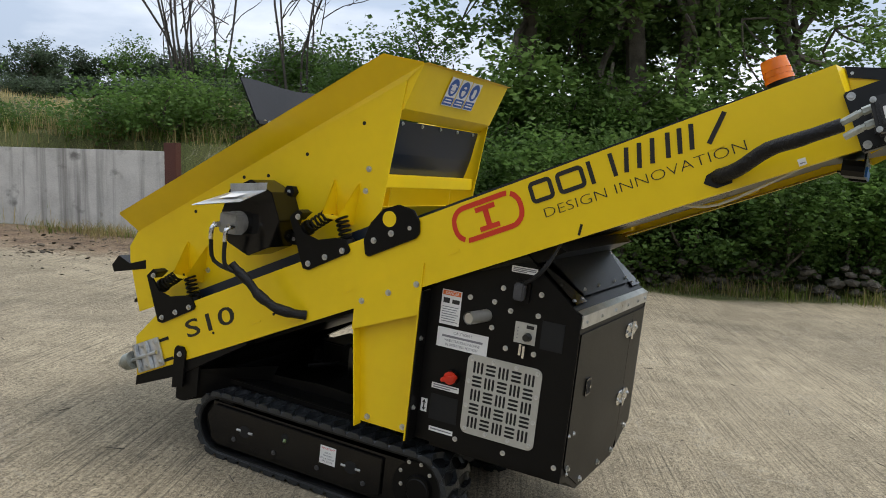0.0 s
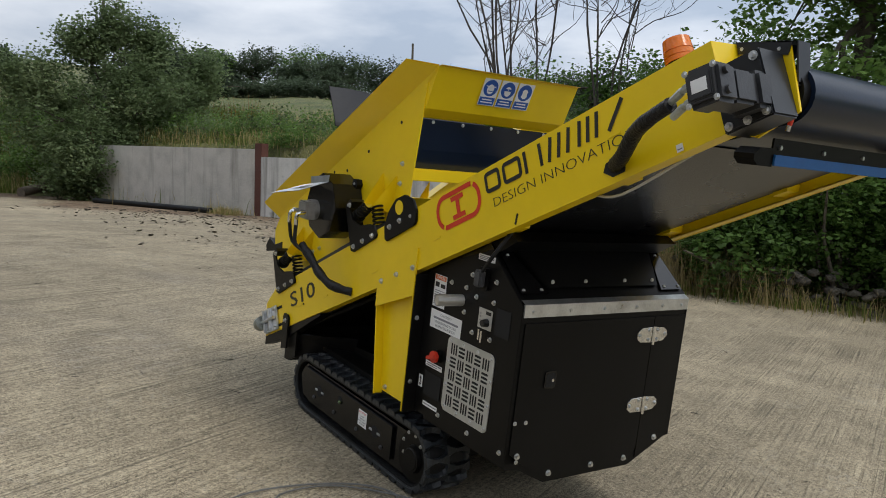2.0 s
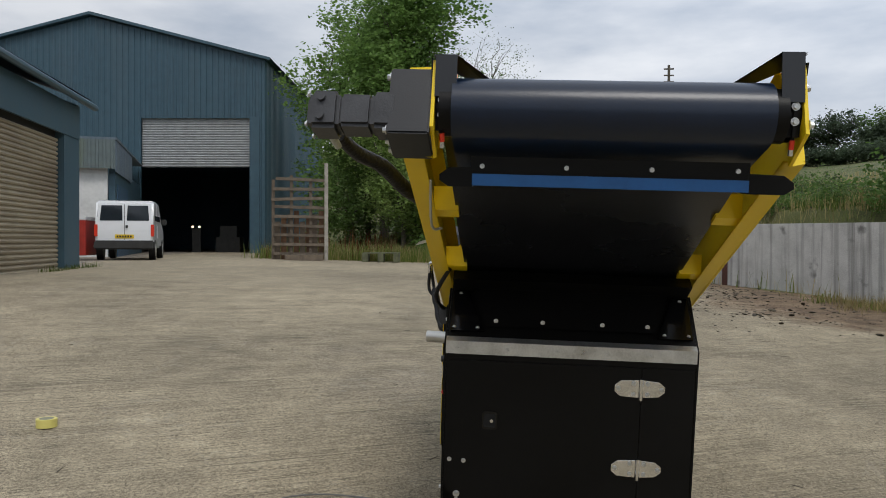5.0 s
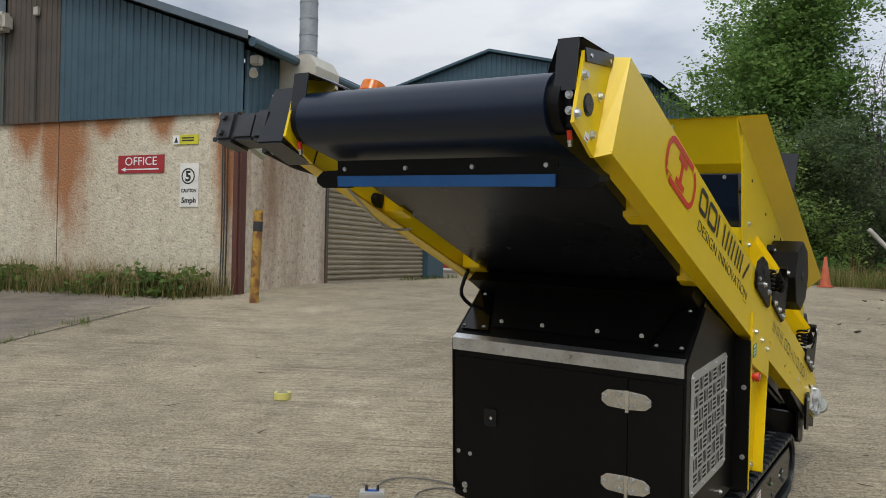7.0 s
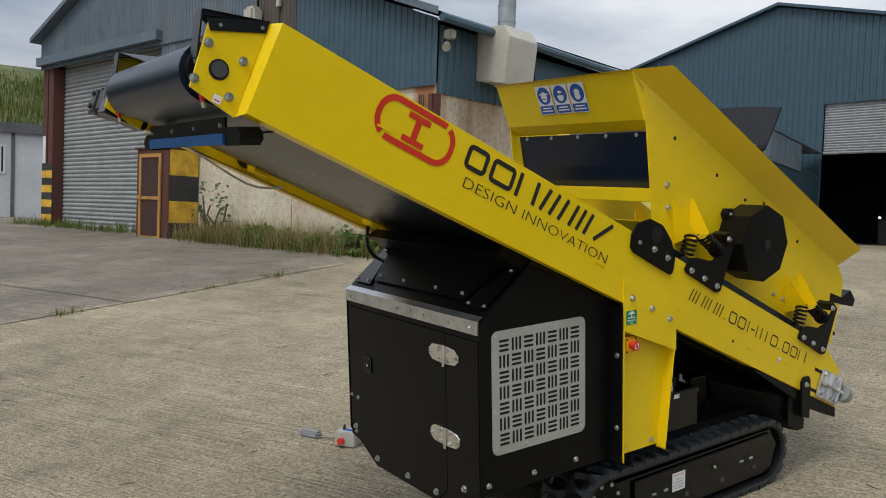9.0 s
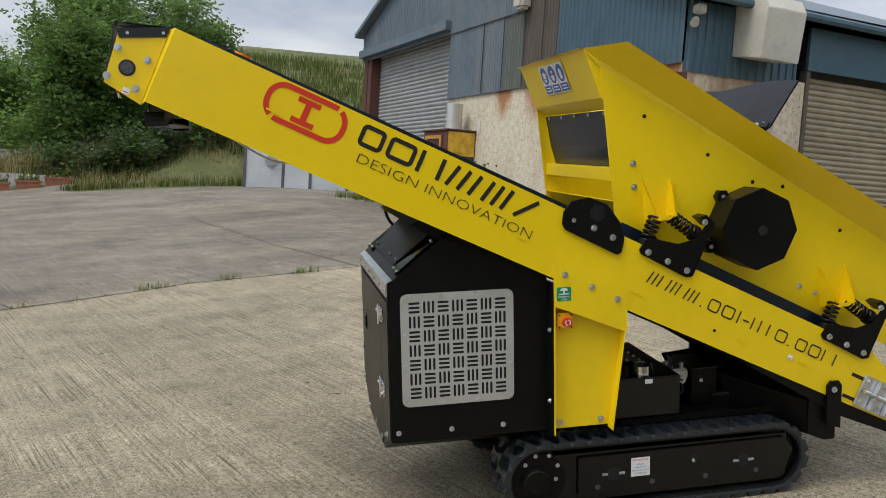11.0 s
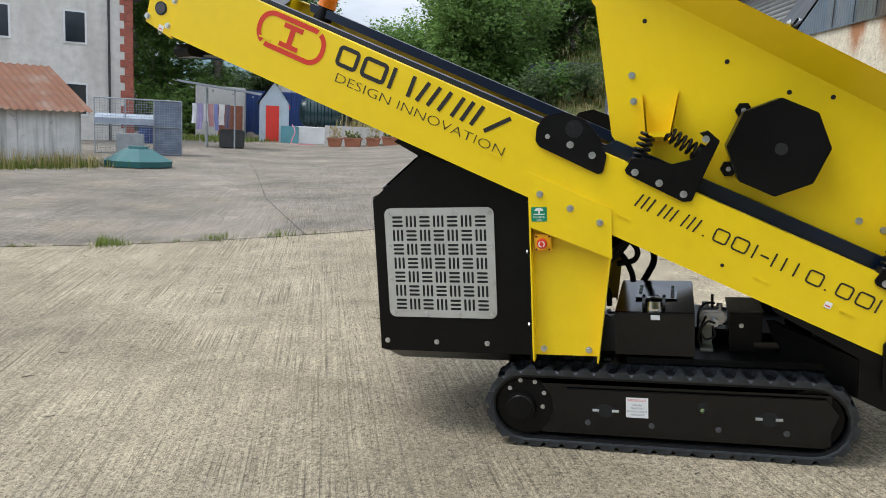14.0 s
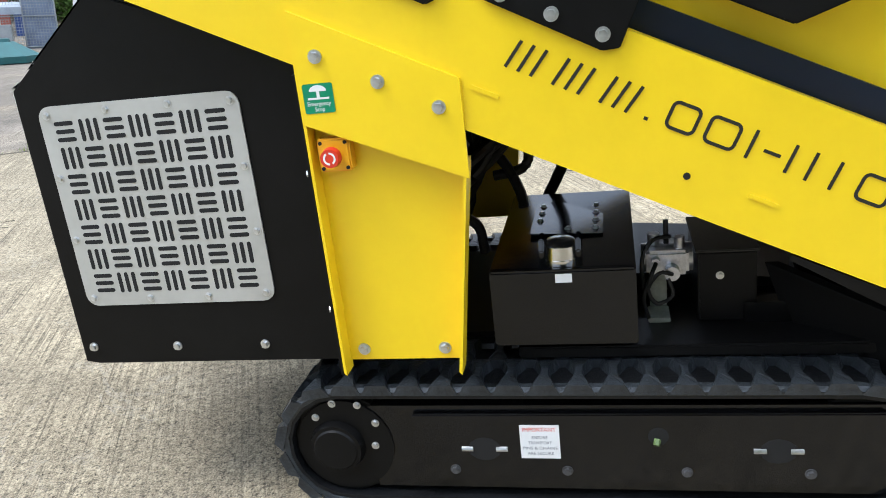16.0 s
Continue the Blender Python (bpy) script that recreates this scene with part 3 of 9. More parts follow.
    tk = part("belt_tensioner", abox((xa, -0.098, -0.074), (xb, 0.098, 0.074), 0.003, turn), ZINC, machine, "zinc-plated belt tensioner")
    bm = bmesh.new()
    cyl(bm, turn @ Vector((s * 0.594, -0.085, 0.0)), turn @ Vector((s * 0.594, 0.20, 0.0)), 0.010, n=12)
    part("adjuster_rod", bm, ZINC, tk, "", True)
    for yy in (-0.02, 0.062):
        part("strap", abox((min(s * 0.58, s * 0.603), yy - 0.010, -0.070), (max(s * 0.58, s * 0.603), yy + 0.010, 0.070), 0.004, turn), ZINC, tk)
    bm = bmesh.new()
    cyl(bm, turn @ Vector((s * 0.588, 0.098, 0.0)), turn @ Vector((s * 0.588, 0.150, 0.0)), 0.046, 0.044, n=18), cyl(bm, turn @ Vector((s * 0.588, 0.150, 0.0)), turn @ Vector((s * 0.588, 0.198, 0.0)), 0.044, 0.016, n=18)
    part("nose", bm, GALV, tk, "", True)
    bolts(tk, [turn @ Vector((s * 0.58, yy, zz)) for yy in (-0.072, 0.025) for zz in (-0.052, 0.052)], ax)
    for dz in (0.052, -0.052):
        bm = abox((min(s * 0.565, s * 0.5665), -0.16, dz - 0.008), (max(s * 0.565, s * 0.5665), -0.09, dz + 0.008), 0, turn)
        part("adjusting_slot", bm, DARK, beam, "dark slot")
    part("tail_lip", prism(bmesh.new(), [(1.60, bot_z(1.60)), (2.315, 0.298), (2.318, 0.245), (2.05, 0.352), (1.60, bot_z(1.60) - 0.012)], s * 0.562, s * 0.50), BLACK, machine, "black folded lip under the tail")

# belt, rollers and underside
bm = bmesh.new()
pts = []
u = Vector((0.905, -0.425))
for k in range(13):
    a = radians(64.4 + 180 * k / 12)
    pts.append((-0.935 + 0.088 * math.cos(a), 1.921 + 0.088 * math.sin(a)))
outer = pts + [(-0.70, 1.755), (2.2, 0.375), (2.28, 0.42), (2.25, 0.60)]
prism(bm, outer, -0.415, 0.44)
belt = part("belt", bm, BELT, machine, "black rubber conveyor belt", True)
for sx in (-1, 1):
    bm = bmesh.new()
    rx_ = 0.475 if sx > 0 else 0.450
    cyl(bm, (sx * (rx_ - 0.035), -0.935, 1.921), (sx * rx_, -0.935, 1.921), 0.074, n=28)
    cyl(bm, (sx * rx_, -0.935, 1.921), (sx * (rx_ + 0.02), -0.935, 1.921), 0.028, n=16)
    part("head_roller", bm, BLACK, machine, "black lagged drive roller", True)
bm = bmesh.new()
for sx in (-1, 1):
    prism(bm, [(-0.66, top_z(-0.66) + 0.018), (0.98, top_z(0.98) + 0.026), (1.02, top_z(1.02) + 0.062), (2.25, top_z(2.25) + 0.060), (2.25, top_z(2.25) - 0.03), (-0.66, top_z(-0.66) - 0.03)], sx * 0.49, sx * 0.44)
part("belt_skirt", bm, BELT, machine, "black rubber belt skirt")
bm = bmesh.new()
quad(bm, (-0.44, -0.70, 1.750), (0.44, -0.70, 1.750), (0.44, 0.62, 1.125), (-0.44, 0.62, 1.125))
quad(bm, (-0.44, -0.70, 1.754), (0.44, -0.70, 1.754), (0.44, 0.62, 1.129), (-0.44, 0.62, 1.129))
part("return_belt", bm, BELTDUST, machine, "smooth shiny belt underside")
# scraper
bm = bmesh.new()
prism(bm, [(-0.885, 1.795), (-0.878, 1.795), (-0.878, 1.725), (-0.80, 1.725), (-0.80, 1.718), (-0.885, 1.718)], -0.365, 0.415)
for sx, x0, x1 in ((-1, -0.36, -0.455), (1, 0.41, 0.535)):
    prism(bm, [(x0, 1.708), (x1 - sx * 0.025, 1.708), (x1, 1.725), (x1, 1.742), (x1 - sx * 0.028, 1.762), (x0, 1.765)], -0.886, -0.815, "y")
scr = part("scraper_bar", bm, BLACK, machine, "black belt scraper bar")
part("scraper_blade", abox((-0.36, -0.894, 1.712), (0.412, -0.886, 1.746), 0.001), BLUEBLADE, scr, "blue polyurethane scraper blade")
bolts(scr, [(-0.332, -0.882, 1.768), (-0.092, -0.882, 1.768), (0.146, -0.882, 1.769), (0.382, -0.882, 1.771)], "-y", MIDBOLT)

# engine housing
housing = part("engine_housing", prism(bmesh.new(), [(0.0, 1.06), (0.228, 1.243), (0.52, 1.14), (0.67, 1.06), (0.67, 0.39), (0.02, 0.39), (0.0, 0.394)], -0.495, 0.495), BLACK, machine, "black sheet-metal engine housing")
bm = bmesh.new()
prism(bm, [(-0.495, 0.374), (-0.495, 0.46), (0.495, 0.46), (0.495, 0.40), (0.25, 0.283), (-0.27, 0.283), (-0.42, 0.36)], 0.0, 0.60, "y")
part("belly_pan", bm, BLACK, housing)
for s in (1, -1):
    bm = bmesh.new()
    plate(bm, [(-0.004, 1.057), (0.228, 1.243), (0.45, 1.16), (0.672, 1.06), (0.672, 0.394), (0.03, 0.392), (-0.004, 0.398)], s * 0.496, s * 0.009, 0.002)
    sp = part("side_panel", bm, BLACK, machine, "flat black side panel")
    ax = "+x" if s > 0 else "-x"
    bolts(sp, [(s * 0.505, 0.028, 0.437), (s * 0.505, 0.252, 0.436), (s * 0.505, 0.475, 0.436)], ax, MIDBOLT)


def side_frame(s, y, z, x=0.5662, slope=25.5):
    """Pose of flat artwork on a beam side: x runs along the reading direction, y up."""
    c, d = math.cos(radians(slope)), math.sin(radians(slope))
    if s > 0:
        cols = ((0, c, -d), (0, d, c), (1, 0, 0))
    else:
        cols = ((0, -c, d), (0, d, c), (-1, 0, 0))
    return Matrix.Translation((s * x, y, z)) @ Matrix(cols).transposed().to_4x4()


def flat_frame(s, y, z, x):
    return side_frame(s, y, z, x, 0)


FRONT = Matrix(((1, 0, 0), (0, 0, -1), (0, 1, 0))).to_4x4()


def slab(bm, x0, y0, x1, y1, z0=0.0, z1=0.0008, m=None):
    return box(bm, (x0, y0, z0), (x1, y1, z1), 0, m)


def ring(bm, w, h, r, t, gaps=(), z1=0.0008, n=6):
    """A flat rounded-rectangle outline of stroke t round the origin; gaps are spans of its path left out."""
    def loop(W, H, R):
        out = []
        for cx, cy, a0 in ((W / 2 - R, H / 2 - R, 0), (-W / 2 + R, H / 2 - R, 90), (-W / 2 + R, -H / 2 + R, 180), (W / 2 - R, -H / 2 + R, 270)):
            for k in range(n + 1):
                a = radians(a0 + 90 * k / n)
                out.append((cx + R * math.cos(a), cy + R * math.sin(a)))
        return out
    a, b = loop(w, h, r), loop(w - 2 * t, h - 2 * t, max(r - t, 0.001))
    k = len(a)
    for i in range(k):
        if any(g0 <= i / k < g1 for g0, g1 in gaps):
            continue
        j = (i + 1) % k
        quad(bm, (*a[i], z1), (*a[j], z1), (*b[j], z1), (*b[i], z1))
    return bm


def rounded(bm, w, h, r, z0, z1, cx=0.0, cy=0.0, n=4):
    pts = []
    for sx, sy, a0 in ((1, 1, 0), (-1, 1, 90), (-1, -1, 180), (1, -1, 270)):
        for k in range(n + 1):
            a = radians(a0 + 90 * k / n)
            pts.append((cx + sx * (w / 2 - r) + r * math.cos(a), cy + sy * (h / 2 - r) + r * math.sin(a)))
    return prism(bm, pts, z0, z1, "z")


def placed(name, bm, material, parent, m, label="", smooth=False):
    return adopt(part(name, bm, material, parent, label, smooth), parent, m)


def split_marks(name, bm, material, parent, m, label):
    """Each separate stroke of a row of marks becomes a part of its own."""
    todo = set(bm.faces)
    while todo:
        f0 = min(todo, key=lambda f: f.index)
        isle, work = {f0}, [f0]
        while work:
            for e in work.pop().edges:
                for g in e.link_faces:
                    if g not in isle:
                        isle.add(g), work.append(g)
        todo -= isle
        b2 = bmesh.new()
        vm = {}
        for f in sorted(isle, key=lambda f: f.index):
            b2.faces.new([vm.setdefault(v.index, None) or vm.update({v.index: b2.verts.new(v.co)}) or vm[v.index] for v in f.verts])
        placed(name, b2, material, parent, m, label)
    bm.free()


def glyph(bm, kind, x, w, h, t):
    """Plain letter-sized marks: hollow blocks and slanted bars, standing for a trade name."""
    def bar(xa, ya, xb, yb):
        d = Vector((xb - xa, yb - ya)).normalized()
        nrm = Vector((-d.y, d.x)) * t / 2
        quad(bm, (xa + nrm.x, ya + nrm.y, 0.0008), (xb + nrm.x, yb + nrm.y, 0.0008), (xb - nrm.x, yb - nrm.y, 0.0008), (xa - nrm.x, ya - nrm.y, 0.0008))
    if kind == "block":
        b2 = bmesh.new()
        ring(b2, w, h, h * 0.25, t)
        bmesh.ops.translate(b2, verts=b2.verts, vec=(x + w / 2, h / 2, 0))
        me = bpy.data.meshes.new("tmp")
        b2.to_mesh(me)
        bm.from_mesh(me)
        b2.free()
        bpy.data.meshes.remove(me)
    elif kind == "pair":
        bar(x + t / 2, 0, x + t / 2, h), bar(x + w - t / 2, 0, x + w - t / 2, h)
    elif kind == "slants":
        for q in (0.1, 0.42, 0.74):
            bar(x + w * q, 0, x + w * (q + 0.16), h)
    elif kind == "slant":
        bar(x + w * 0.15, 0, x + w * 0.8, h)
    elif kind == "upright":
        bar(x + w / 2, 0, x + w / 2, h)
    elif kind == "dash":
        bar(x, h * 0.45, x + w, h * 0.45)
    elif kind == "dot":
        bar(x, t / 2, x + t * 1.2, t / 2)


for s, (ly, lz), (cy, cz), (dy, dz) in ((1, (-0.30, 1.748), (-0.115, 1.629), (-0.117, 1.560)), (-1, (0.42, 1.395), (0.232, 1.468), (0.172, 1.426))):
    # emblem
    bm = bmesh.new()
    ring(bm, 0.325, 0.155, 0.07, 0.021, ((0.12, 0.16), (0.62, 0.66)))
    em = placed("emblem", bm, RED, machine, side_frame(s, ly, lz), "red rounded emblem")
    bm = bmesh.new()
    slab(bm, -0.012, -0.030, 0.012, 0.030), slab(bm, -0.045, 0.030, 0.045, 0.05), slab(bm, -0.045, -0.05, 0.045, -0.030)
    placed("emblem_mark", bm, RED, em, Matrix.Identity(4))
    # trade name as plain marks
    bm = bmesh.new()
    x = 0.0
    for kind, w in (("block", 0.1), ("block", 0.115), ("pair", 0.105), ("slants", 0.155), ("slants", 0.135), ("slant", 0.125)):
        glyph(bm, kind, x, w, 0.088, 0.017)
        x += w + (0.017 if kind in ("block", "pair") else 0.006)
    bmesh.ops.remove_doubles(bm, verts=bm.verts, dist=1e-5)
    bm.verts.index_update(), bm.faces.index_update()
    split_marks("name_mark", bm, INK, machine, side_frame(s, cy, cz), "large black trade-name mark")
    letters("motto", "DESIGN INNOVATION", 0.055, INK, machine, side_frame(s, dy, dz), 0.77, "thin black lettering", weight=-0.0012)
bm = bmesh.new()
x = 0.0
for kind, w in (("slants", 0.078), ("slants", 0.078), ("slants", 0.078), ("dot", 0.022), ("block", 0.058), ("block", 0.062), ("upright", 0.018), ("dash", 0.032), ("pair", 0.045), ("upright", 0.055), ("block", 0.06), ("dot", 0.022), ("block", 0.058), ("block", 0.062), ("pair", 0.07)):
    glyph(bm, kind, x, w, 0.055, 0.0065)
    x += w + 0.0155
bmesh.ops.remove_doubles(bm, verts=bm.verts, dist=1e-5)
bm.verts.index_update(), bm.faces.index_update()
split_marks("address_mark", bm, INK, machine, side_frame(1, 1.085, 1.026), "thin black mark")
letters("model_number", "S10", 0.122, INK, machine, side_frame(-1, 1.972, 0.571), 0.332, "black model lettering", weight=0.0008)

# ---- hopper ----
hopper = machine
for s in (1, -1):
    bm = bmesh.new()
    outline = [(0.93, 1.925), (1.0, 1.29), (1.05, 1.215), (1.45, 1.045), (2.45, 0.60), (2.545, 0.86), (2.555, 0.94), (2.50, 1.03)]
    plate(bm, outline, s * 0.45, -s * 0.006)
    rim = [(s * 0.45, 0.93, 1.925), (s * 0.45, 2.50, 1.03), (s * 0.545, 2.545, 1.118), (s * 0.535, 1.015, 2.014), (s * 0.447, 0.857, 1.998)]
    quad(bm, *rim), quad(bm, *[(p[0] - s * 0.002, p[1], p[2] + 0.007) for p in rim])
    sd = part("hopper_side", bm, YELLOW, hopper, "yellow hopper side with splayed rim")
    ax = "+x" if s > 0 else "-x"
    bolts(sd, [(s * 0.45, 1.08, 1.519), (s * 0.45, 1.086, 1.419), (s * 0.45, 1.901, 0.941), (s * 0.45, 1.985, 0.905)], ax)
    for yy, zz in ((1.13, 1.72), (1.43, 1.55), (1.65, 1.425), (1.80, 1.40), (2.1, 1.19)):
        bm = bmesh.new()
        cyl(bm, (s * 0.4495, yy, zz), (s * 0.4515, yy, zz), 0.009, n=12)
        part("bolt_hole", bm, DARK, sd, "small dark bolt hole")
    # spring seats and springs
    for oy, oz in ((0.0, 0.0), (0.878, -0.423)):
        bm = bmesh.new()
        for ya, yb in ((1.118, 1.135), (1.25, 1.225)):
            prism(bm, [(ya, 1.45 + oz * 0), (ya + 0.006, 1.45), (yb + 0.006, 1.30), (yb, 1.30)], s * 0.45, s * 0.455)
        for ya, yb in ((1.118, 1.135), (1.255, 1.225)):
            quad(bm, (s * 0.45, ya, 1.455), (s * 0.565, yb, 1.30), (s * 0.45, yb, 1.255))
            quad(bm, (s * 0.45, ya + 0.006, 1.455), (s * 0.565, yb + 0.006, 1.30), (s * 0.45, yb + 0.006, 1.255))
        quad(bm, (s * 0.565, 1.135, 1.30), (s * 0.565, 1.225, 1.30), (s * 0.565, 1.195, 1.283), (s * 0.565, 1.165, 1.283))
        quad(bm, (s * 0.45, 1.135, 1.26), (s * 0.45, 1.225, 1.26), (s * 0.565, 1.195, 1.283), (s * 0.565, 1.165, 1.283))
        bmesh.ops.translate(bm, verts=bm.verts, vec=(0, oy, oz))
        part("spring_seat", bm, YELLOW, hopper, "folded yellow spring seat")
        for k, (a, b) in enumerate((((1.145, 1.295), (1.105, 1.195)), ((1.215, 1.295), (1.315, 1.225)))):
            A, B = Vector((s * 0.535, a[0] + oy, a[1] + oz)), Vector((s * 0.535, b[0] + oy, b[1] + oz))
            d = (B - A).normalized()
            e1 = Vector((1, 0, 0))
            e2 = d.cross(e1)
            pts = [A + (B - A) * (q / 60) + 0.027 * (e1 * math.cos(q * 0.55) + e2 * math.sin(q * 0.55)) for q in range(61)]
            part("spring", tube(bmesh.new(), pts, 0.0058, 6, sub=1), BLACK, hopper, "black coil spring", True)
            bm = bmesh.new()
            cyl(bm, B, B + d * 0.02, 0.036, n=14)
            part("spring_cup", bm, BLACK, hopper, "", True)
        bm = bmesh.new()
        shape = [(1.085, 1.205), (1.057, 1.163), (1.063, 1.146), (1.27, 1.036), (1.302, 1.038), (1.402, 1.26), (1.372, 1.268), (1.31, 1.195), (1.235, 1.178), (1.14, 1.203)]
        plate(bm, shape, s * 0.566, s * 0.010, 0.002)
        prism(bm, [(1.33, 1.29), (1.36, 1.30), (1.40, 1.262), (1.372, 1.25)], s * 0.50, s * 0.575)
        bmesh.ops.translate(bm, verts=bm.verts, vec=(0, oy, oz))
        br = part("spring_bracket", bm, BLACK, machine, "black spring bracket")
        bolts(br, [(s * 0.576, 1.095 + oy, 1.152 + oz), (s * 0.576, 1.184 + oy, 1.109 + oz), (s * 0.576, 1.273 + oy, 1.065 + oz)], ax)
        bolts(br, [(s * 0.576, 1.352 + oy, 1.268 + oz)], ax)
    # mesh rim stiffener at the back
    bm = bmesh.new()
    prism(bm, [(2.43, 0.885), (2.545, 0.847), (2.634, 0.877), (2.683, 0.819), (2.664, 0.782), (2.424, 0.838)], s * 0.33, s * 0.452)
    part("tail_bumper", bm, BLACK, hopper, "black rubber rear lip")
# front board, rubber curtain and bars
bm = bmesh.new()
for dy in (0.0, 0.006):
    quad(bm, (-0.445, 0.857 + dy, 2.0), (0.445, 0.857 + dy, 2.0), (0.445, 0.935 + dy, 1.80), (-0.445, 0.935 + dy, 1.80))
    quad(bm, (-0.445, 0.935 + dy, 1.80), (0.445, 0.935 + dy, 1.80), (0.445, 0.99 + dy, 1.755), (-0.445, 0.99 + dy, 1.755))
quad(bm, (-0.445, 0.857, 2.0), (0.445, 0.857, 2.0), (0.445, 0.835, 2.005), (-0.445, 0.835, 2.005))
for sx in (-0.445, 0.445):
    bm.faces.new([bm.verts.new(p) for p in ((sx, 0.857, 2.0), (sx, 0.935, 1.80), (sx, 0.99, 1.755), (sx, 1.0, 1.95))])
board = part("front_board", bm, YELLOW, hopper, "yellow front board with a folded lip")
bm = bmesh.new()
prism(bm, [(0.985, 1.75), (0.993, 1.75), (1.02, 1.60), (1.05, 1.50), (1.042, 1.50), (1.012, 1.60)], -0.42, 0.42)
cur = part("rubber_curtain", bm, BELT, hopper, "black rubber curtain")
bolts(cur, [(x, 0.985, 1.738) for x in (-0.36, -0.18, 0.0, 0.18, 0.36)], "-y", SMALL)
bm = bmesh.new()
prism(bm, [(0.995, 1.505), (1.04, 1.505), (1.04, 1.455), (0.995, 1.445)], -0.445, 0.445, "x", 0.003)
part("cross_bar", bm, YELLOW, hopper, "yellow cross bar")
bm = bmesh.new()
prism(bm, [(1.0, 1.36), (1.02, 1.36), (1.3, 1.05), (1.28, 1.05)], -0.445, 0.445)
part("feed_plate", bm, YELLOW, hopper, "yellow sloping feed plate")
bm = bmesh.new()
prism(bm, [(1.3, 1.12), (1.31, 1.13), (2.5, 0.66), (2.5, 0.64)], -0.445, 0.445)
part("screen_deck", bm, BLACK, hopper, "black screen deck")
bm = bmesh.new()
prism(bm, [(2.445, 0.64), (2.455, 0.64), (2.548, 0.96), (2.538, 0.965)], -0.444, 0.444)
part("back_board", bm, YELLOW, hopper)
for sx in (-0.3, 0.3):
    bm = bmesh.new()
    prism(bm, [(1.05, 1.44), (1.05, 1.34), (1.22, 1.18), (1.24, 1.20)], sx - 0.003, sx + 0.003)
    part("gusset_plate", bm, YELLOW, hopper)
# safety signs
for k, cx in enumerate((-0.115, -0.005, 0.105)):
    m = Matrix.Translation((cx, 0.885, 1.914)) @ Matrix.Rotation(radians(21.3), 4, "X") @ FRONT
    sg = placed("safety_sign", slab(bmesh.new(), -0.050, -0.070, 0.050, 0.070, 0, 0.001), WHITE, board, m, "blue and white safety sign")
    bm = bmesh.new()
    prism(bm, [(0.043 * math.cos(a * 0.2618), 0.022 + 0.043 * math.sin(a * 0.2618)) for a in range(24)], 0.001, 0.0016, "z")
    placed("disc", bm, SIGNBLUE, sg, Matrix.Identity(4))
    bm = bmesh.new()
    prism(bm, [(0.021 * math.cos(a * 0.5236), 0.016 + 0.026 * math.sin(a * 0.5236)) for a in range(12)], 0.0016, 0.002, "z")
    if k == 0:
        slab(bm, -0.03, 0.028, 0.03, 0.033, 0.0016, 0.0022)
    placed("pictogram", bm, WHITE, sg, Matrix.Identity(4))
    bm = bmesh.new()
    if k == 1:
        slab(bm, -0.022, 0.018, -0.002, 0.03, 0.002, 0.0024), slab(bm, 0.002, 0.018, 0.022, 0.03, 0.002, 0.0024)
    elif k == 2:
        slab(bm, -0.026, 0.008, -0.016, 0.028, 0.002, 0.0024), slab(bm, 0.016, 0.008, 0.026, 0.028, 0.002, 0.0024)
    else:
        slab(bm, -0.016, 0.004, 0.016, 0.008, 0.002, 0.0024)
    split_marks("pictogram_detail", bm, SIGNBLUE, sg, Matrix.Identity(4), "")
    placed("text_panel", slab(bmesh.new(), -0.046, -0.066, 0.046, -0.027, 0.001, 0.0016), SIGNBLUE, sg, Matrix.Identity(4))
    bm = bmesh.new()
    slab(bm, -0.03, -0.042, 0.03, -0.036, 0.0016, 0.002), slab(bm, -0.036, -0.056, 0.036, -0.05, 0.0016, 0.002)
    placed("text_bars", bm, WHITE, sg, Matrix.Identity(4))
# rubber back flap across the hopper
bm = bmesh.new()
rows = [(0.0, 1.55, 1.42, 0.40), (0.35, 1.625, 1.60, 0.43), (0.55, 1.665, 1.665, 0.535), (1.0, 1.81, 1.866, 0.528)]
grid = []
for d in (0.0, 0.008):
    g = []
    for q, y, z, w in rows:
        g.append([bm.verts.new((-w + 2 * w * i / 10, y + d + 0.006 * math.sin(i * 1.3 + q * 4), z + 0.010 * math.sin(i * 0.9 + 1) * q)) for i in range(11)])
    for a, b in zip(g, g[1:]):
        for i in range(10):
            bm.faces.new((a[i], a[i + 1], b[i + 1], b[i]))
    grid.append(g)
for i in range(10):
    bm.faces.new((grid[0][3][i], grid[0][3][i + 1], grid[1][3][i + 1], grid[1][3][i]))
flap = part("rubber_flap", bm, FLAPMAT, hopper, "grey-black rubber back flap", True)
part("flap_strip", abox((-0.55, -0.004, -0.012), (0.55, 0.004, 0.012), 0.001, pose(0, 1.655, 1.672, -35)), BLACK, flap, "black clamping strip")
bolts(flap, [(x, 1.645, 1.672) for x in (-0.48, -0.24, 0, 0.24, 0.48)], "-y")
bolts(flap, [(x, 1.672, 1.675) for x in (-0.48, -0.24, 0, 0.24, 0.48)], "+y")

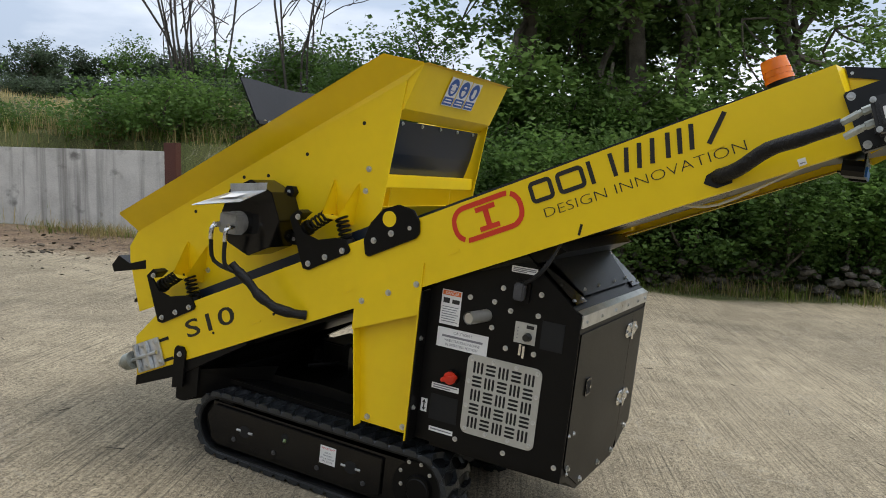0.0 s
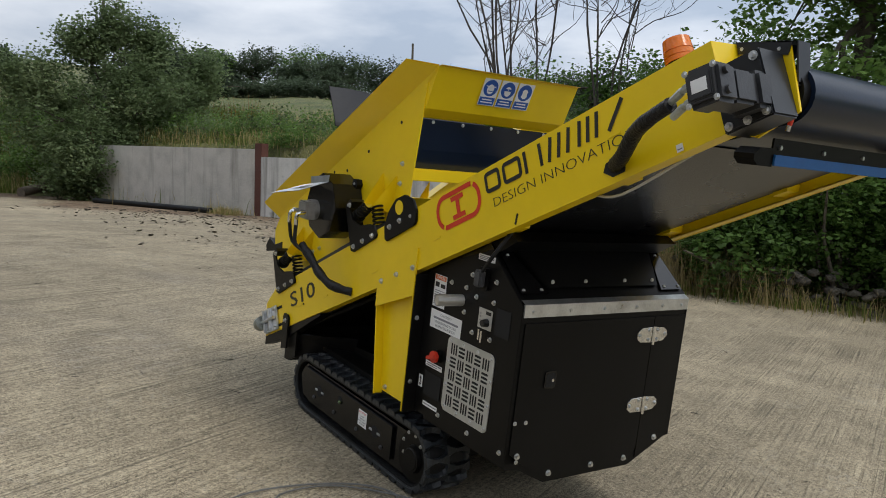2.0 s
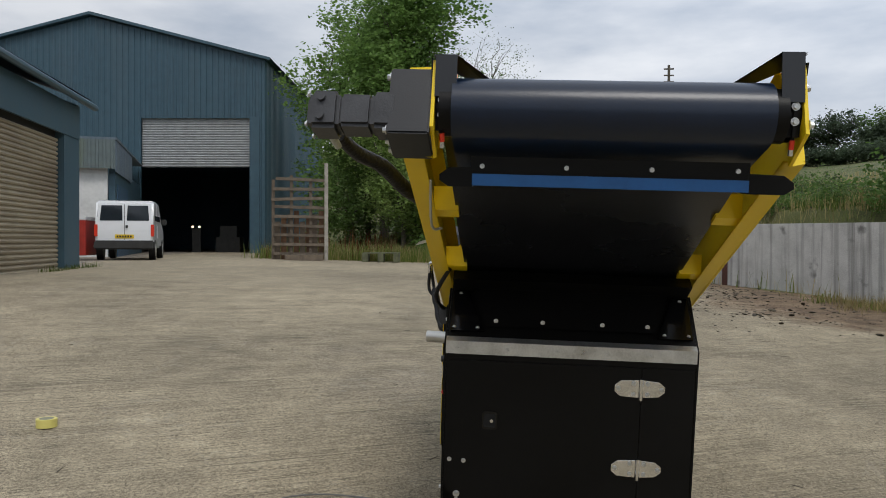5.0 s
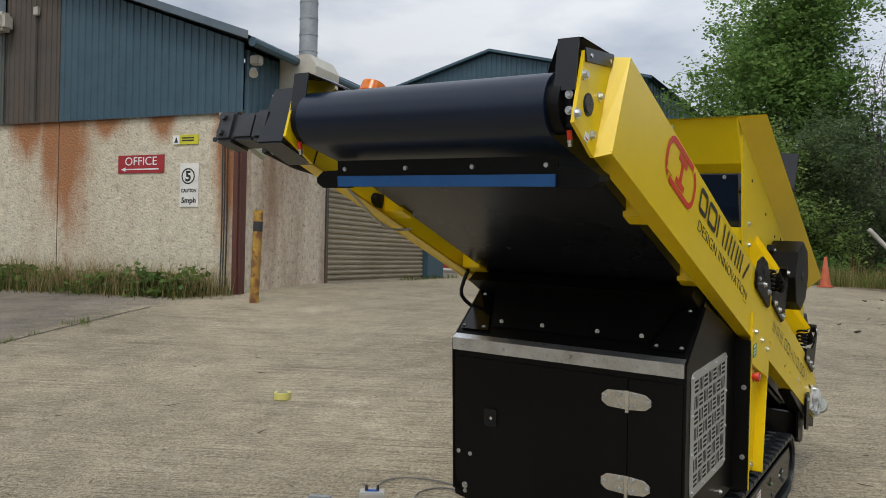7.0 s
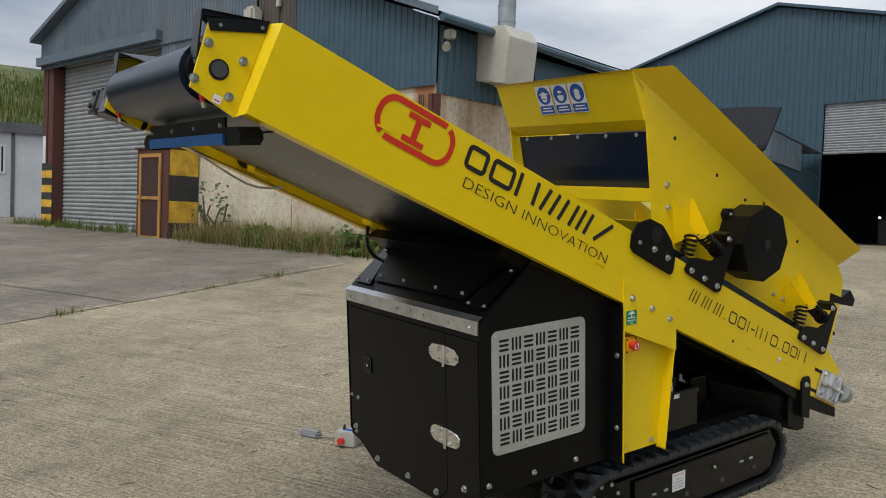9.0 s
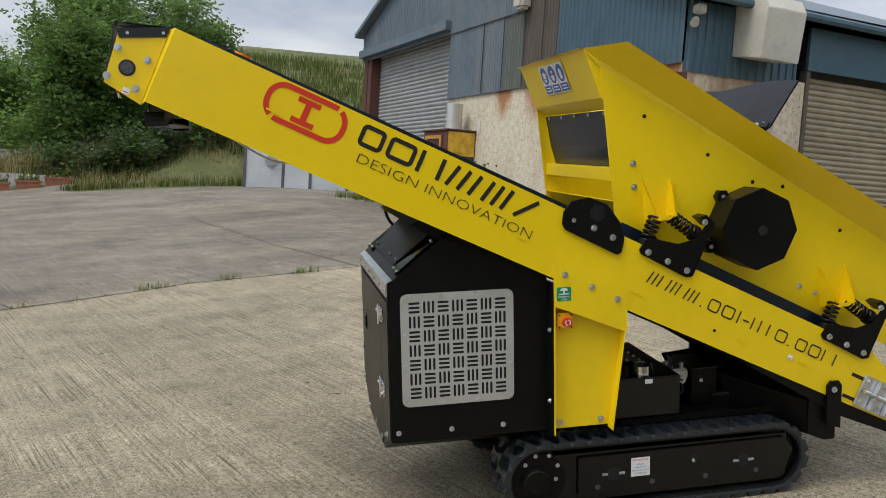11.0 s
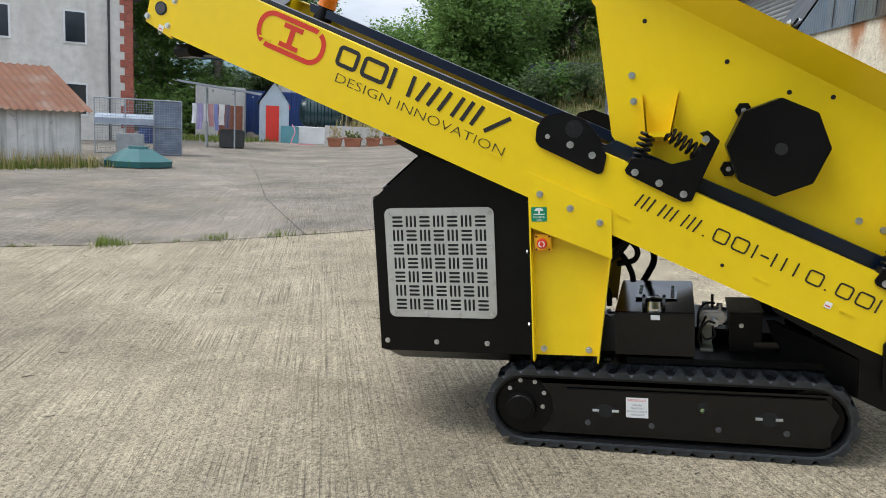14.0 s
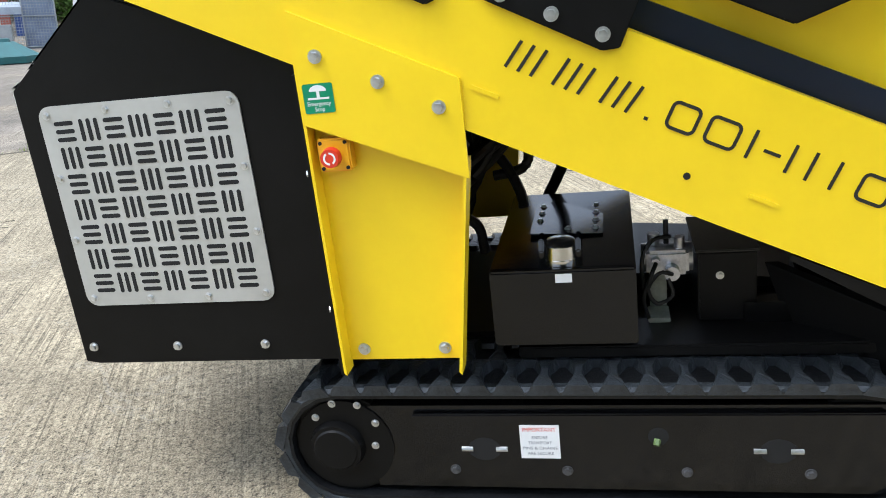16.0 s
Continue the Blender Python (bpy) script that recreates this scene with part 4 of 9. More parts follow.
# ---- vibrator boxes ----
for s in (1, -1):
    pts = [(1.60 + 0.178 * math.cos(radians(a - 3)), 1.23 + 0.178 * math.sin(radians(a - 3))) for a in range(0, 360, 45)]
    bm = bmesh.new()
    prism(bm, pts, s * 0.452, s * (0.60 if s > 0 else 0.62), "x", 0.003)
    vb = part("vibrator_box", bm, GLOSS if s < 0 else BLACK, hopper, "black octagonal vibrator cover")
    for a in (128, 205):
        c = (1.60 + 0.180 * math.cos(radians(a)), 1.225 + 0.180 * math.sin(radians(a)))
        lug = part("mounting_lug", prism(bmesh.new(), [(c[0] + 0.031 * math.cos(radians(q)), c[1] + 0.031 * math.sin(radians(q))) for q in range(0, 360, 60)], s * 0.452, s * 0.485), BLACK, vb)
        bolts(lug, [(s * 0.486, *c)], "+x" if s > 0 else "-x", SMALL)
bm = bmesh.new()
cyl(bm, (0.60, 1.61, 1.225), (0.604, 1.61, 1.225), 0.022, n=18)
part("cover_plug", bm, INK, hopper, "round black plug", True)
bm = bmesh.new()
cyl(bm, (-0.62, 1.655, 1.20), (-0.66, 1.655, 1.20), 0.055, n=18)
box(bm, (-0.70, 1.60, 1.15), (-0.64, 1.71, 1.245), 0.008)
vm = part("vibrator_motor", bm, ALLOY, hopper, "grey cast hydraulic motor", True)
for yy, dx in ((1.62, 0.0), (1.705, 0.02)):
    bm = bmesh.new()
    cyl(bm, (-0.70, yy, 1.187), (-0.73, yy, 1.187), 0.014, n=10)
    tube(bm, [(-0.725, yy, 1.185), (-0.745, yy, 1.17), (-0.745, yy, 1.12)], 0.011, 8)
    part("hose_fitting", bm, CHROME, vm, "bright steel hose fitting", True)
    part("hydraulic_hose", tube(bmesh.new(), [(-0.745, yy, 1.125), (-0.745 + dx, yy - 0.01, 1.02), (-0.70, 1.57, 0.98)], 0.010, 8), RUBBER, vm, "thin black hydraulic hose", True)
bm = bmesh.new()
tube(bm, [(-0.71, 1.60, 1.02), (-0.70, 1.56, 0.985), (-0.685, 1.51, 0.945), (-0.67, 1.47, 0.90), (-0.655, 1.42, 0.868), (-0.64, 1.37, 0.845), (-0.60, 1.31, 0.83), (-0.56, 1.27, 0.825)], [0.019, 0.024, 0.020, 0.025, 0.021, 0.025, 0.021, 0.025], 10, sub=3)
part("hose_sleeve", bm, SLEEVE, vm, "black spiral-wrapped hose sleeve", True)
bm = bmesh.new()
for dz in (0.0, 0.003):
    quad(bm, (-0.635, 1.50, 1.368 + dz), (-0.635, 1.71, 1.335 + dz), (-0.85, 1.74, 1.27 + dz), (-0.80, 1.50, 1.315 + dz))
quad(bm, (-0.635, 1.50, 1.368), (-0.635, 1.71, 1.335), (-0.632, 1.72, 1.375), (-0.632, 1.50, 1.405))
cover = part("cover_plate", bm, ZINC, vm, "bare galvanised cover plate")
bm = bmesh.new()
quad(bm, (-0.70, 1.55, 1.3515), (-0.70, 1.65, 1.336), (-0.77, 1.66, 1.314), (-0.76, 1.56, 1.332))
part("cover_label", bm, WHITE, cover, "small paper label")

# ---- head: drive motor, beacon, hose ----
HM = Matrix.Translation((0, -0.905, 1.909)) @ pose(0, 0, 0, -25.5)
gb = part("gearbox_guard", abox((-0.592, -0.082, -0.101), (-0.473, 0.082, 0.101), 0.005, HM), SATIN, machine, "square black motor mounting box")
bolts(gb, [HM @ Vector((-0.592, y, z)) for y, z in ((-0.062, 0.082), (0.062, 0.082), (-0.062, -0.082), (0.062, -0.082), (-0.066, 0.0), (0.0, -0.086))], "-x")
MM = Matrix.Translation((0, -0.940, 1.900)) @ pose(0, 0, 0, -20)
bm = bmesh.new()
box(bm, (-0.640, -0.056, -0.054), (-0.565, 0.056, 0.054), 0.012, MM), box(bm, (-0.732, -0.048, -0.048), (-0.636, 0.048, 0.048), 0.010, MM), box(bm, (-0.815, -0.054, -0.055), (-0.728, 0.054, 0.055), 0.012, MM)
box(bm, (-0.822, -0.036, -0.036), (-0.812, 0.036, 0.036), 0.004, MM), cyl(bm, MM @ Vector((-0.78, -0.05, 0.03)), MM @ Vector((-0.78, -0.066, 0.03)), 0.012, n=10), cyl(bm, MM @ Vector((-0.78, -0.05, -0.025)), MM @ Vector((-0.78, -0.066, -0.025)), 0.012, n=10)
dm = part("drive_motor", bm, MOTOR, gb, "grey cast-iron hydraulic drive motor", True)
for y, z in ((-0.045, 0.045), (0.045, 0.045), (-0.045, -0.045), (0.045, -0.045)):
    o = new("motor_screw", SMALL)
    adopt(o, dm, MM @ Matrix.Translation((-0.815, y, z)) @ pose(0, 0, 0, 0, 180, 0))
placed("motor_plate", slab(bmesh.new(), -0.025, -0.018, 0.025, 0.018), WHITE, dm, MM @ Matrix.Translation((-0.8225, 0.0, 0.0)) @ pose(0, 0, 0, 0, -90, 0) @ pose(0, 0, 0, 0, 0, 90), "small white plate")
for zz in (0.026, -0.018):
    a, b, c, d = (MM @ Vector(p) for p in ((-0.778, 0.05, zz), (-0.778, 0.078, zz - 0.005), (-0.776, 0.090, zz - 0.008), (-0.766, 0.140, zz - 0.022)))
    bm = bmesh.new()
    cyl(bm, a, b, 0.013, n=6), cyl(bm, b, c, 0.010, n=10), cyl(bm, c, d, 0.012, 0.011, n=8)
    part("hose_fitting", bm, GALV, dm, "zinc hose fitting", True)
bm = bmesh.new()
tube(bm, [(-0.768, -0.81, 1.850), (-0.735, -0.70, 1.80), (-0.67, -0.60, 1.76), (-0.61, -0.51, 1.69), (-0.57, -0.45, 1.66), (-0.54, -0.43, 1.652)], [0.022, 0.024, 0.026, 0.026, 0.028, 0.03], 10)
part("hose_sleeve", bm, SLEEVE, dm, "black wrapped hydraulic hose", True)
bm = bmesh.new()
prism(bm, [(-0.40, 1.655), (-0.395, 1.625), (-0.44, 1.615), (-0.49, 1.64), (-0.485, 1.675), (-0.43, 1.68)], -0.5655, -0.569)
part("hose_grommet", bm, DARK, dm, "dark slot")
bm = bmesh.new()
BT = Matrix.Translation((-0.48, -0.60, 1.965)) @ pose(0, 0, 0, -25.5)
cyl(bm, BT @ Vector((0, 0, -0.03)), BT @ Vector((0, 0, 0.042)), 0.052, 0.046, n=24)
beacon = part("beacon", bm, BLACK, machine, "orange warning beacon on a black base", True)
bm = bmesh.new()
for z0, z1, ra, rb in ((0.042, 0.058, 0.050, 0.050), (0.058, 0.062, 0.046, 0.046), (0.062, 0.078, 0.049, 0.049), (0.078, 0.082, 0.045, 0.045), (0.082, 0.122, 0.048, 0.044)):
    cyl(bm, BT @ Vector((0, 0, z0)), BT @ Vector((0, 0, z1)), ra, rb, n=28)
part("lens", bm, ORANGE, beacon, "ribbed orange plastic lens", True)

# small warning labels and marks on the beams
for s, y, z in ((1, -0.945, 1.838), (-1, -0.70, 1.735), (1, 1.785, 0.645)):
    lb = placed("small_label", slab(bmesh.new(), -0.013, -0.012, 0.013, 0.012), WHITE, machine, side_frame(s, y, z, 0.5672 if y > -0.8 else 0.524), "tiny white label")
    placed("label_print", slab(bmesh.new(), -0.009, -0.006, 0.009, -0.002, 0.0008, 0.0012), RED if s > 0 else INKGREY, lb, Matrix.Identity(4))
for s, y, z in ((1, 1.414, 0.792), (-1, 1.45, 0.795), (-1, 1.81, 0.63)):
    bm = bmesh.new()
    cyl(bm, (s * 0.565, y, z), (s * 0.567, y, z), 0.007, n=10)
    part("drain_hole", bm, DARK, machine, "small dark hole")
for y, z in ((0.70, 1.12), (0.03, 1.40)):
    placed("key_slot", slab(bmesh.new(), -0.005, -0.022, 0.005, 0.022), DARK, machine, side_frame(-1, y, z, 0.566, -8), "dark slot")

# ---- engine housing: front door, strip, chute ----
bm = bmesh.new()
prism(bm, [(-0.480, 0.985), (0.284, 0.985), (0.284, 0.36), (0.22, 0.30), (-0.26, 0.30), (-0.40, 0.38), (-0.480, 0.44)], -0.006, 0.0, "y")
door = part("door", bm, BLACK, housing, "black hinged service door")
bm = bmesh.new()
prism(bm, [(0.288, 0.985), (0.493, 0.985), (0.493, 0.41), (0.288, 0.315)], -0.006, 0.0, "y")
part("front_panel", bm, BLACK, housing)
bm = bmesh.new()
box(bm, (-0.497, -0.010, 1.012), (0.497, -0.002, 1.064))
quad(bm, (-0.497, -0.010, 1.064), (0.497, -0.010, 1.064), (0.497, 0.018, 1.078), (-0.497, 0.018, 1.078))
strip = part("edge_strip", bm, ZINC, housing, "galvanised edge strip")
bolts(strip, [(x, -0.010, 1.035) for x in (-0.45, -0.25, -0.05, 0.15, 0.32, 0.45)], "-y", SMALL)
for zz in (0.902, 0.574):
    bm = bmesh.new()
    prism(bm, [(0.182, zz + 0.014), (0.205, zz + 0.032), (0.276, zz + 0.036), (0.276, zz - 0.036), (0.205, zz - 0.032), (0.182, zz - 0.014)], -0.011, -0.006, "y", 0.0015)
    prism(bm, [(0.292, zz + 0.036), (0.355, zz + 0.030), (0.378, zz + 0.012), (0.378, zz - 0.012), (0.355, zz - 0.030), (0.292, zz - 0.036)], -0.011, -0.006, "y", 0.0015)
    cyl(bm, (0.285, -0.013, zz - 0.045), (0.285, -0.013, zz + 0.040), 0.008, n=10)
    hg = part("hinge", bm, CHROME, door, "polished steel leaf hinge", False)
    bolts(hg, [(0.196, -0.011, zz), (0.255, -0.011, zz + 0.022), (0.255, -0.011, zz - 0.022), (0.31, -0.011, zz - 0.022), (0.31, -0.011, zz + 0.022), (0.365, -0.011, zz)], "-y", SMALL)
bm = bmesh.new()
m = Matrix.Translation((-0.312, -0.0065, 0.742)) @ FRONT
rounded(bm, 0.062, 0.075, 0.012, 0.0, 0.005)
lk = placed("latch", bm, GLOSS, door, m, "black recessed latch")
placed("latch_cup", rounded(bmesh.new(), 0.048, 0.055, 0.008, 0.005, 0.006), DARK, lk, Matrix.Identity(4))
placed("key_barrel", cyl(bmesh.new(), (0.008, 0.0, 0.005), (0.008, 0.0, 0.012), 0.007, n=12), CHROME, lk, Matrix.Identity(4))
bolts(door, [(-0.472, -0.006, 0.570), (-0.414, -0.006, 0.567), (-0.44, -0.006, 0.40)], "-y", SMALL)
bolts(housing, [(-0.25, -0.006, 0.325), (0.0, -0.006, 0.325), (0.21, -0.006, 0.325), (0.40, -0.006, 0.40), (-0.44, -0.006, 0.425)], "-y")
# sloping hood with rubber-lined chute
bm = bmesh.new()
prism(bm, [(0.02, 1.076), (0.30, 1.30), (0.66, 1.12), (0.66, 1.06), (0.03, 1.06)], -0.494, 0.494)
hood = part("hood", bm, GLOSS, housing, "black sloping hood")
bm = bmesh.new()
a = [(-0.335, 0.055, 1.112), (0.335, 0.055, 1.112), (0.455, 0.30, 1.338), (-0.455, 0.30, 1.338)]
quad(bm, *a), quad(bm, *[(p[0], p[1] - 0.006, p[2] + 0.006) for p in a])
prism(bm, [(0.26, 1.335), (0.275, 1.355), (0.42, 1.30), (0.42, 1.28)], -0.47, 0.47)
ch = part("chute_flap", bm, BLACK, hood, "black rubber chute flap")
bolts(ch, [(x, 0.065, 1.138) for x in (-0.30, -0.11, 0.13, 0.31)] + [(x, 0.215, 1.272) for x in (-0.36, -0.13, 0.15, 0.38)], "-y", SMALL)
for sx in (-1, 1):
    bm = bmesh.new()
    for q in (0.0, 0.004):
        quad(bm, (sx * 0.485, 0.035 - q, 1.096 + q), (sx * 0.345, 0.035 - q, 1.096 + q), (sx * 0.435, 0.225 - q, 1.248 + q), (sx * 0.485, 0.225 - q, 1.248 + q))
    cp = part("corner_panel", bm, GLOSS, hood, "glossy black corner panel")
    bolts(cp, [(sx * 0.47, 0.045, 1.11), (sx * 0.375, 0.045, 1.11), (sx * 0.455, 0.19, 1.226)], "+z", SMALL)

# ---- grilles, slot shade painted as dark flats ----
def grille(name, s, y0, z0, w, h, cols, rows, x, cell, sl):
    """Rounded steel plate; basket-weave slots are near-black flats that paint the shade of openings."""
    m = flat_frame(s, y0, z0, x)
    bm = bmesh.new()
    rounded(bm, w, h, 0.028, 0.0, 0.004, w / 2, h / 2)
    g = placed(name, bm, GRILLE, machine, m, "brushed steel grille with basket-weave slots")
    edge = 0.054 if s > 0 else 0.046
    cw, chh = (w - edge) / cols, (h - edge) / rows
    bm = bmesh.new()
    for r in range(rows):
        for c in range(cols):
            cx, cz = edge / 2 + (c + 0.5) * cw, edge / 2 + (r + 0.5) * chh
            up = (r + c) % 2 == sl
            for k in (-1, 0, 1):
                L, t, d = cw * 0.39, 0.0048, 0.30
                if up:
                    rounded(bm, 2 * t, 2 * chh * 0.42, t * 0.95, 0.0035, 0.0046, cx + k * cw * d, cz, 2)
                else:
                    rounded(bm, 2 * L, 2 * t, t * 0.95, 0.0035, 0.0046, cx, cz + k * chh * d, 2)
    sl_ob = placed("slot_field", bm, DARK, g, Matrix.Identity(4), "slots with painted-in shade")
    tagged(sl_ob, kind="stuff")
    for px, pz in ((0.02, 0.02), (w - 0.02, 0.02), (0.02, h - 0.02), (w - 0.02, h - 0.02), (w * 0.35, 0.016), (w * 0.66, 0.016), (w * 0.35, h - 0.016), (w * 0.66, h - 0.016), (0.014, h * 0.35), (0.014, h * 0.66), (w - 0.014, h * 0.35), (w - 0.014, h * 0.66)):
        o = new("rivet", SMALL)
        adopt(o, g, pose(px, pz, 0.003, 0, -90, 0))
    return g


grille("side_grille", 1, 0.047, 0.546, 0.477, 0.473, 7, 7, 0.506, 1, 1)
grille("control_grille", -1, 0.456, 0.477, 0.332, 0.340, 5, 5, 0.506, 1, 0)

# ---- control side ----
def panel(name, y, z, w, h, material, label, x=0.506, t=0.0015):
    return placed(name, slab(bmesh.new(), 0, 0, w, h, 0, t), material, machine, flat_frame(-1, y, z, x), label)


def bars(parent, rows, material, w, h, m0=0.08, t0=0.0015):
    bm = bmesh.new()
    for fy, fh, x0, x1 in rows:
        slab(bm, w * x0, h * fy, w * x1, h * (fy + fh), t0, t0 + 0.0005)
    return placed("print", bm, material, parent, Matrix.Identity(4), "small printed lines")


dg = panel("danger_label", 0.612, 0.915, 0.093, 0.148, WHITE, "white danger label with orange band")
placed("band", slab(bmesh.new(), 0.004, 0.125, 0.089, 0.145, 0.0015, 0.002), WARN, dg, Matrix.Identity(4))
letters("danger_word", "DANGER", 0.019, WHITE, dg, Matrix.Translation((0.018, 0.129, 0.0021)), 0.062, depth=0.0002)
bars(dg, [(0.62, 0.15, 0.1, 0.42), (0.62, 0.12, 0.55, 0.92)], INK, 0.093, 0.148)
bars(dg, [(0.5 - 0.07 * k, 0.022, 0.08, 0.9 - 0.06 * (k % 3)) for k in range(7)], INKGREY, 0.093, 0.148)
ca = panel("caution_label", 0.614, 0.817, 0.238, 0.084, WHITE, "white caution label")
for k, (txt, w) in enumerate((("CAUTION !", 0.085), (None, 0.19), ("WHEN TRACKING MACHINE", 0.165), ("IN OPERATING POSITION", 0.15))):
    zz = 0.063 - 0.018 * k
    if txt:
        letters("caution_line", txt, 0.016, INKGREY, ca, Matrix.Translation((0.119 - w / 2, zz, 0.0017)), w, depth=0.0002)
    else:
        bars(ca, [(zz / 0.084, 0.11, 0.1, 0.9)], INKGREY, 0.238, 0.084)
l1 = panel("strip_label", 0.613, 0.632, 0.13, 0.024, WHITE, "white strip label")
bars(l1, [(0.6, 0.2, 0.06, 0.94), (0.2, 0.2, 0.06, 0.7)], INKGREY, 0.13, 0.024)
l2 = panel("strip_label", 0.604, 0.444, 0.115, 0.020, WHITE, "white strip label")
bars(l2, [(0.4, 0.25, 0.06, 0.94)], INKGREY, 0.115, 0.02)
l3 = panel("strip_label", 0.311, 1.188, 0.112, 0.026, WHITE, "white strip label")
bars(l3, [(0.65, 0.15, 0.06, 0.94), (0.4, 0.15, 0.06, 0.94), (0.15, 0.15, 0.06, 0.6)], INKGREY, 0.112, 0.026)
l4 = panel("arrow_label", 0.655, 0.518, 0.030, 0.058, WHITE, "white label with a double arrow")
bm = bmesh.new()
slab(bm, 0.012, 0.018, 0.018, 0.040, 0.0015, 0.002)
for z0, z1 in ((0.040, 0.054), (0.018, 0.004)):
    bm.faces.new([bm.verts.new(p) for p in ((0.006, z0, 0.002), (0.024, z0, 0.002), (0.015, z1, 0.002))])
placed("arrow", bm, INK, l4, Matrix.Identity(4))
# Flat near-black sheets paint the shade of the opening and the recess.
hole = panel("service_opening", 0.612, 0.495, 0.132, 0.112, DARK, "dark rectangular opening")
panel("plug_recess", 0.152, 0.90, 0.095, 0.115, DARK, "dark square recess")
bm = bmesh.new()
cyl(bm, (-0.50, 0.398, 0.988), (-0.62, 0.425, 0.985), 0.026, n=20, caps=False)
cyl(bm, (-0.50, 0.398, 0.988), (-0.618, 0.425, 0.985), 0.022, n=20)
part("exhaust_pipe", bm, STAINLESS, machine, "short steel exhaust stub", True)
kn = placed("isolator_switch", cyl(bmesh.new(), (0, 0, 0), (0, 0, 0.02), 0.03, n=20), BLACK, machine, flat_frame(-1, 0.519, 0.698, 0.506), "red rotary isolator switch", True)
bm = bmesh.new()
cyl(bm, (0, 0, 0.02), (0, 0, 0.034), 0.027, n=18)
box(bm, (-0.036, -0.009, 0.022), (0.036, 0.009, 0.05), 0.004, Matrix.Rotation(radians(20), 4, "Z"))
placed("knob", bm, RED, kn, Matrix.Identity(4), "red turning knob", True)
so = placed("socket", rounded(bmesh.new(), 0.072, 0.095, 0.016, 0, 0.012), BLACK, machine, flat_frame(-1, 0.255, 1.115, 0.506), "black socket with grey lever cover")
placed("socket_cover", box(bmesh.new(), (-0.022, -0.034, 0.01), (0.022, 0.036, 0.045), 0.006), CAST, so, Matrix.Identity(4), "grey metal socket cover")
ig = panel("ignition_panel", 0.266, 0.906, 0.092, 0.086, WHITE, "pale ignition panel with keys")
ig.data.materials[0] = GRILLE
placed("display", slab(bmesh.new(), 0.05, 0.064, 0.082, 0.078, 0.0015, 0.003), INK, ig, Matrix.Identity(4))
placed("key_switch", cyl(bmesh.new(), (0.06, 0.03, 0.001), (0.06, 0.03, 0.028), 0.018, 0.014, n=16), INK, ig, Matrix.Identity(4), "black key switch", True)
bm = bmesh.new()
slab(bm, 0.035, -0.045, 0.045, 0.0, 0.022, 0.024), slab(bm, 0.05, -0.055, 0.060, -0.005, 0.020, 0.022)
placed("keys", bm, CHROME, ig, Matrix.Identity(4), "two hanging keys")
bm = bmesh.new()
for k in range(4):
    cyl(bm, (0.014, 0.02 + 0.014 * k, 0.001), (0.014, 0.02 + 0.014 * k, 0.003), 0.003, n=8)
placed("lamps", bm, INKGREY, ig, Matrix.Identity(4))
bolts(machine, [(-0.506, y, z) for y, z in ((0.48, 1.05), (0.369, 1.051), (0.337, 1.114), (0.171, 1.116), (0.294, 1.027), (0.174, 1.029), (0.368, 0.943), (0.297, 0.871), (0.173, 0.872))], "-x", MIDBOLT)

# ---- emergency stop side ----
es = placed("emergency_label", rounded(bmesh.new(), 0.062, 0.058, 0.004, 0, 0.001), SIGNGREEN, machine, flat_frame(1, 0.723, 0.995, 0.5735), "green emergency stop label")
bm = bmesh.new()
prism(bm, [(0.018 * math.cos(a * 0.349), 0.014 + 0.012 * math.sin(a * 0.349)) for a in range(10)], 0.001, 0.0014, "z")
slab(bm, -0.003, 0.0, 0.003, 0.016, 0.001, 0.0014), slab(bm, -0.022, -0.002, 0.022, 0.002, 0.001, 0.0014)
placed("pictogram", bm, WHITE, es, Matrix.Identity(4))
letters("stop_words", "Emergency", 0.012, WHITE, es, Matrix.Translation((-0.024, -0.014, 0.0012)), 0.048, depth=0.0002)
letters("stop_words", "Stop", 0.012, WHITE, es, Matrix.Translation((-0.010, -0.025, 0.0012)), 0.02, depth=0.0002)
YBOX = mat("yellow_plastic_box", (0.85, 0.42, 0.005), 0.4, 0, 0.04, 6)
eb = placed("emergency_stop", box(bmesh.new(), (-0.034, -0.034, 0), (0.034, 0.034, 0.035), 0.004), YBOX, machine, flat_frame(1, 0.733, 0.878, 0.529), "red emergency stop button on yellow box")
bm = bmesh.new()
cyl(bm, (0, 0, 0.035), (0, 0, 0.05), 0.014, n=18), cyl(bm, (0, 0, 0.05), (0, 0, 0.066), 0.021, 0.019, n=20)
placed("button", bm, RED, eb, Matrix.Identity(4), "red mushroom button", True)
bm = bmesh.new()
ring(bm, 0.026, 0.026, 0.0129, 0.004, ((0.2, 0.3), (0.7, 0.8)), 0.0665)
placed("button_mark", bm, WHITE, eb, Matrix.Identity(4))
bm = bmesh.new()
for q in (-0.026, 0.026):
    for w in (-0.026, 0.026):
        cyl(bm, (q, w, 0.033), (q, w, 0.037), 0.004, n=8)
placed("box_screws", bm, DARK, eb, Matrix.Identity(4))

# ---- tracks ----
def stadium(y0, y1, z0, z1, r, n=9):
    """Loop of a crawler track, from the front top round to the start; front wheel raised a little."""
    out = []
    for cy, cz, a0, a1 in ((y1 - r, (z0 + z1) / 2, 90, -90), (y0 + r, (z0 + z1) / 2 + 0.004, 270, 90)):
        for k in range(n + 1):
            a = radians(a0 + (a1 - a0) * k / n)
            out.append((cy + r * math.cos(a), cz + (z1 - z0) / 2 * math.sin(a)))
    return out


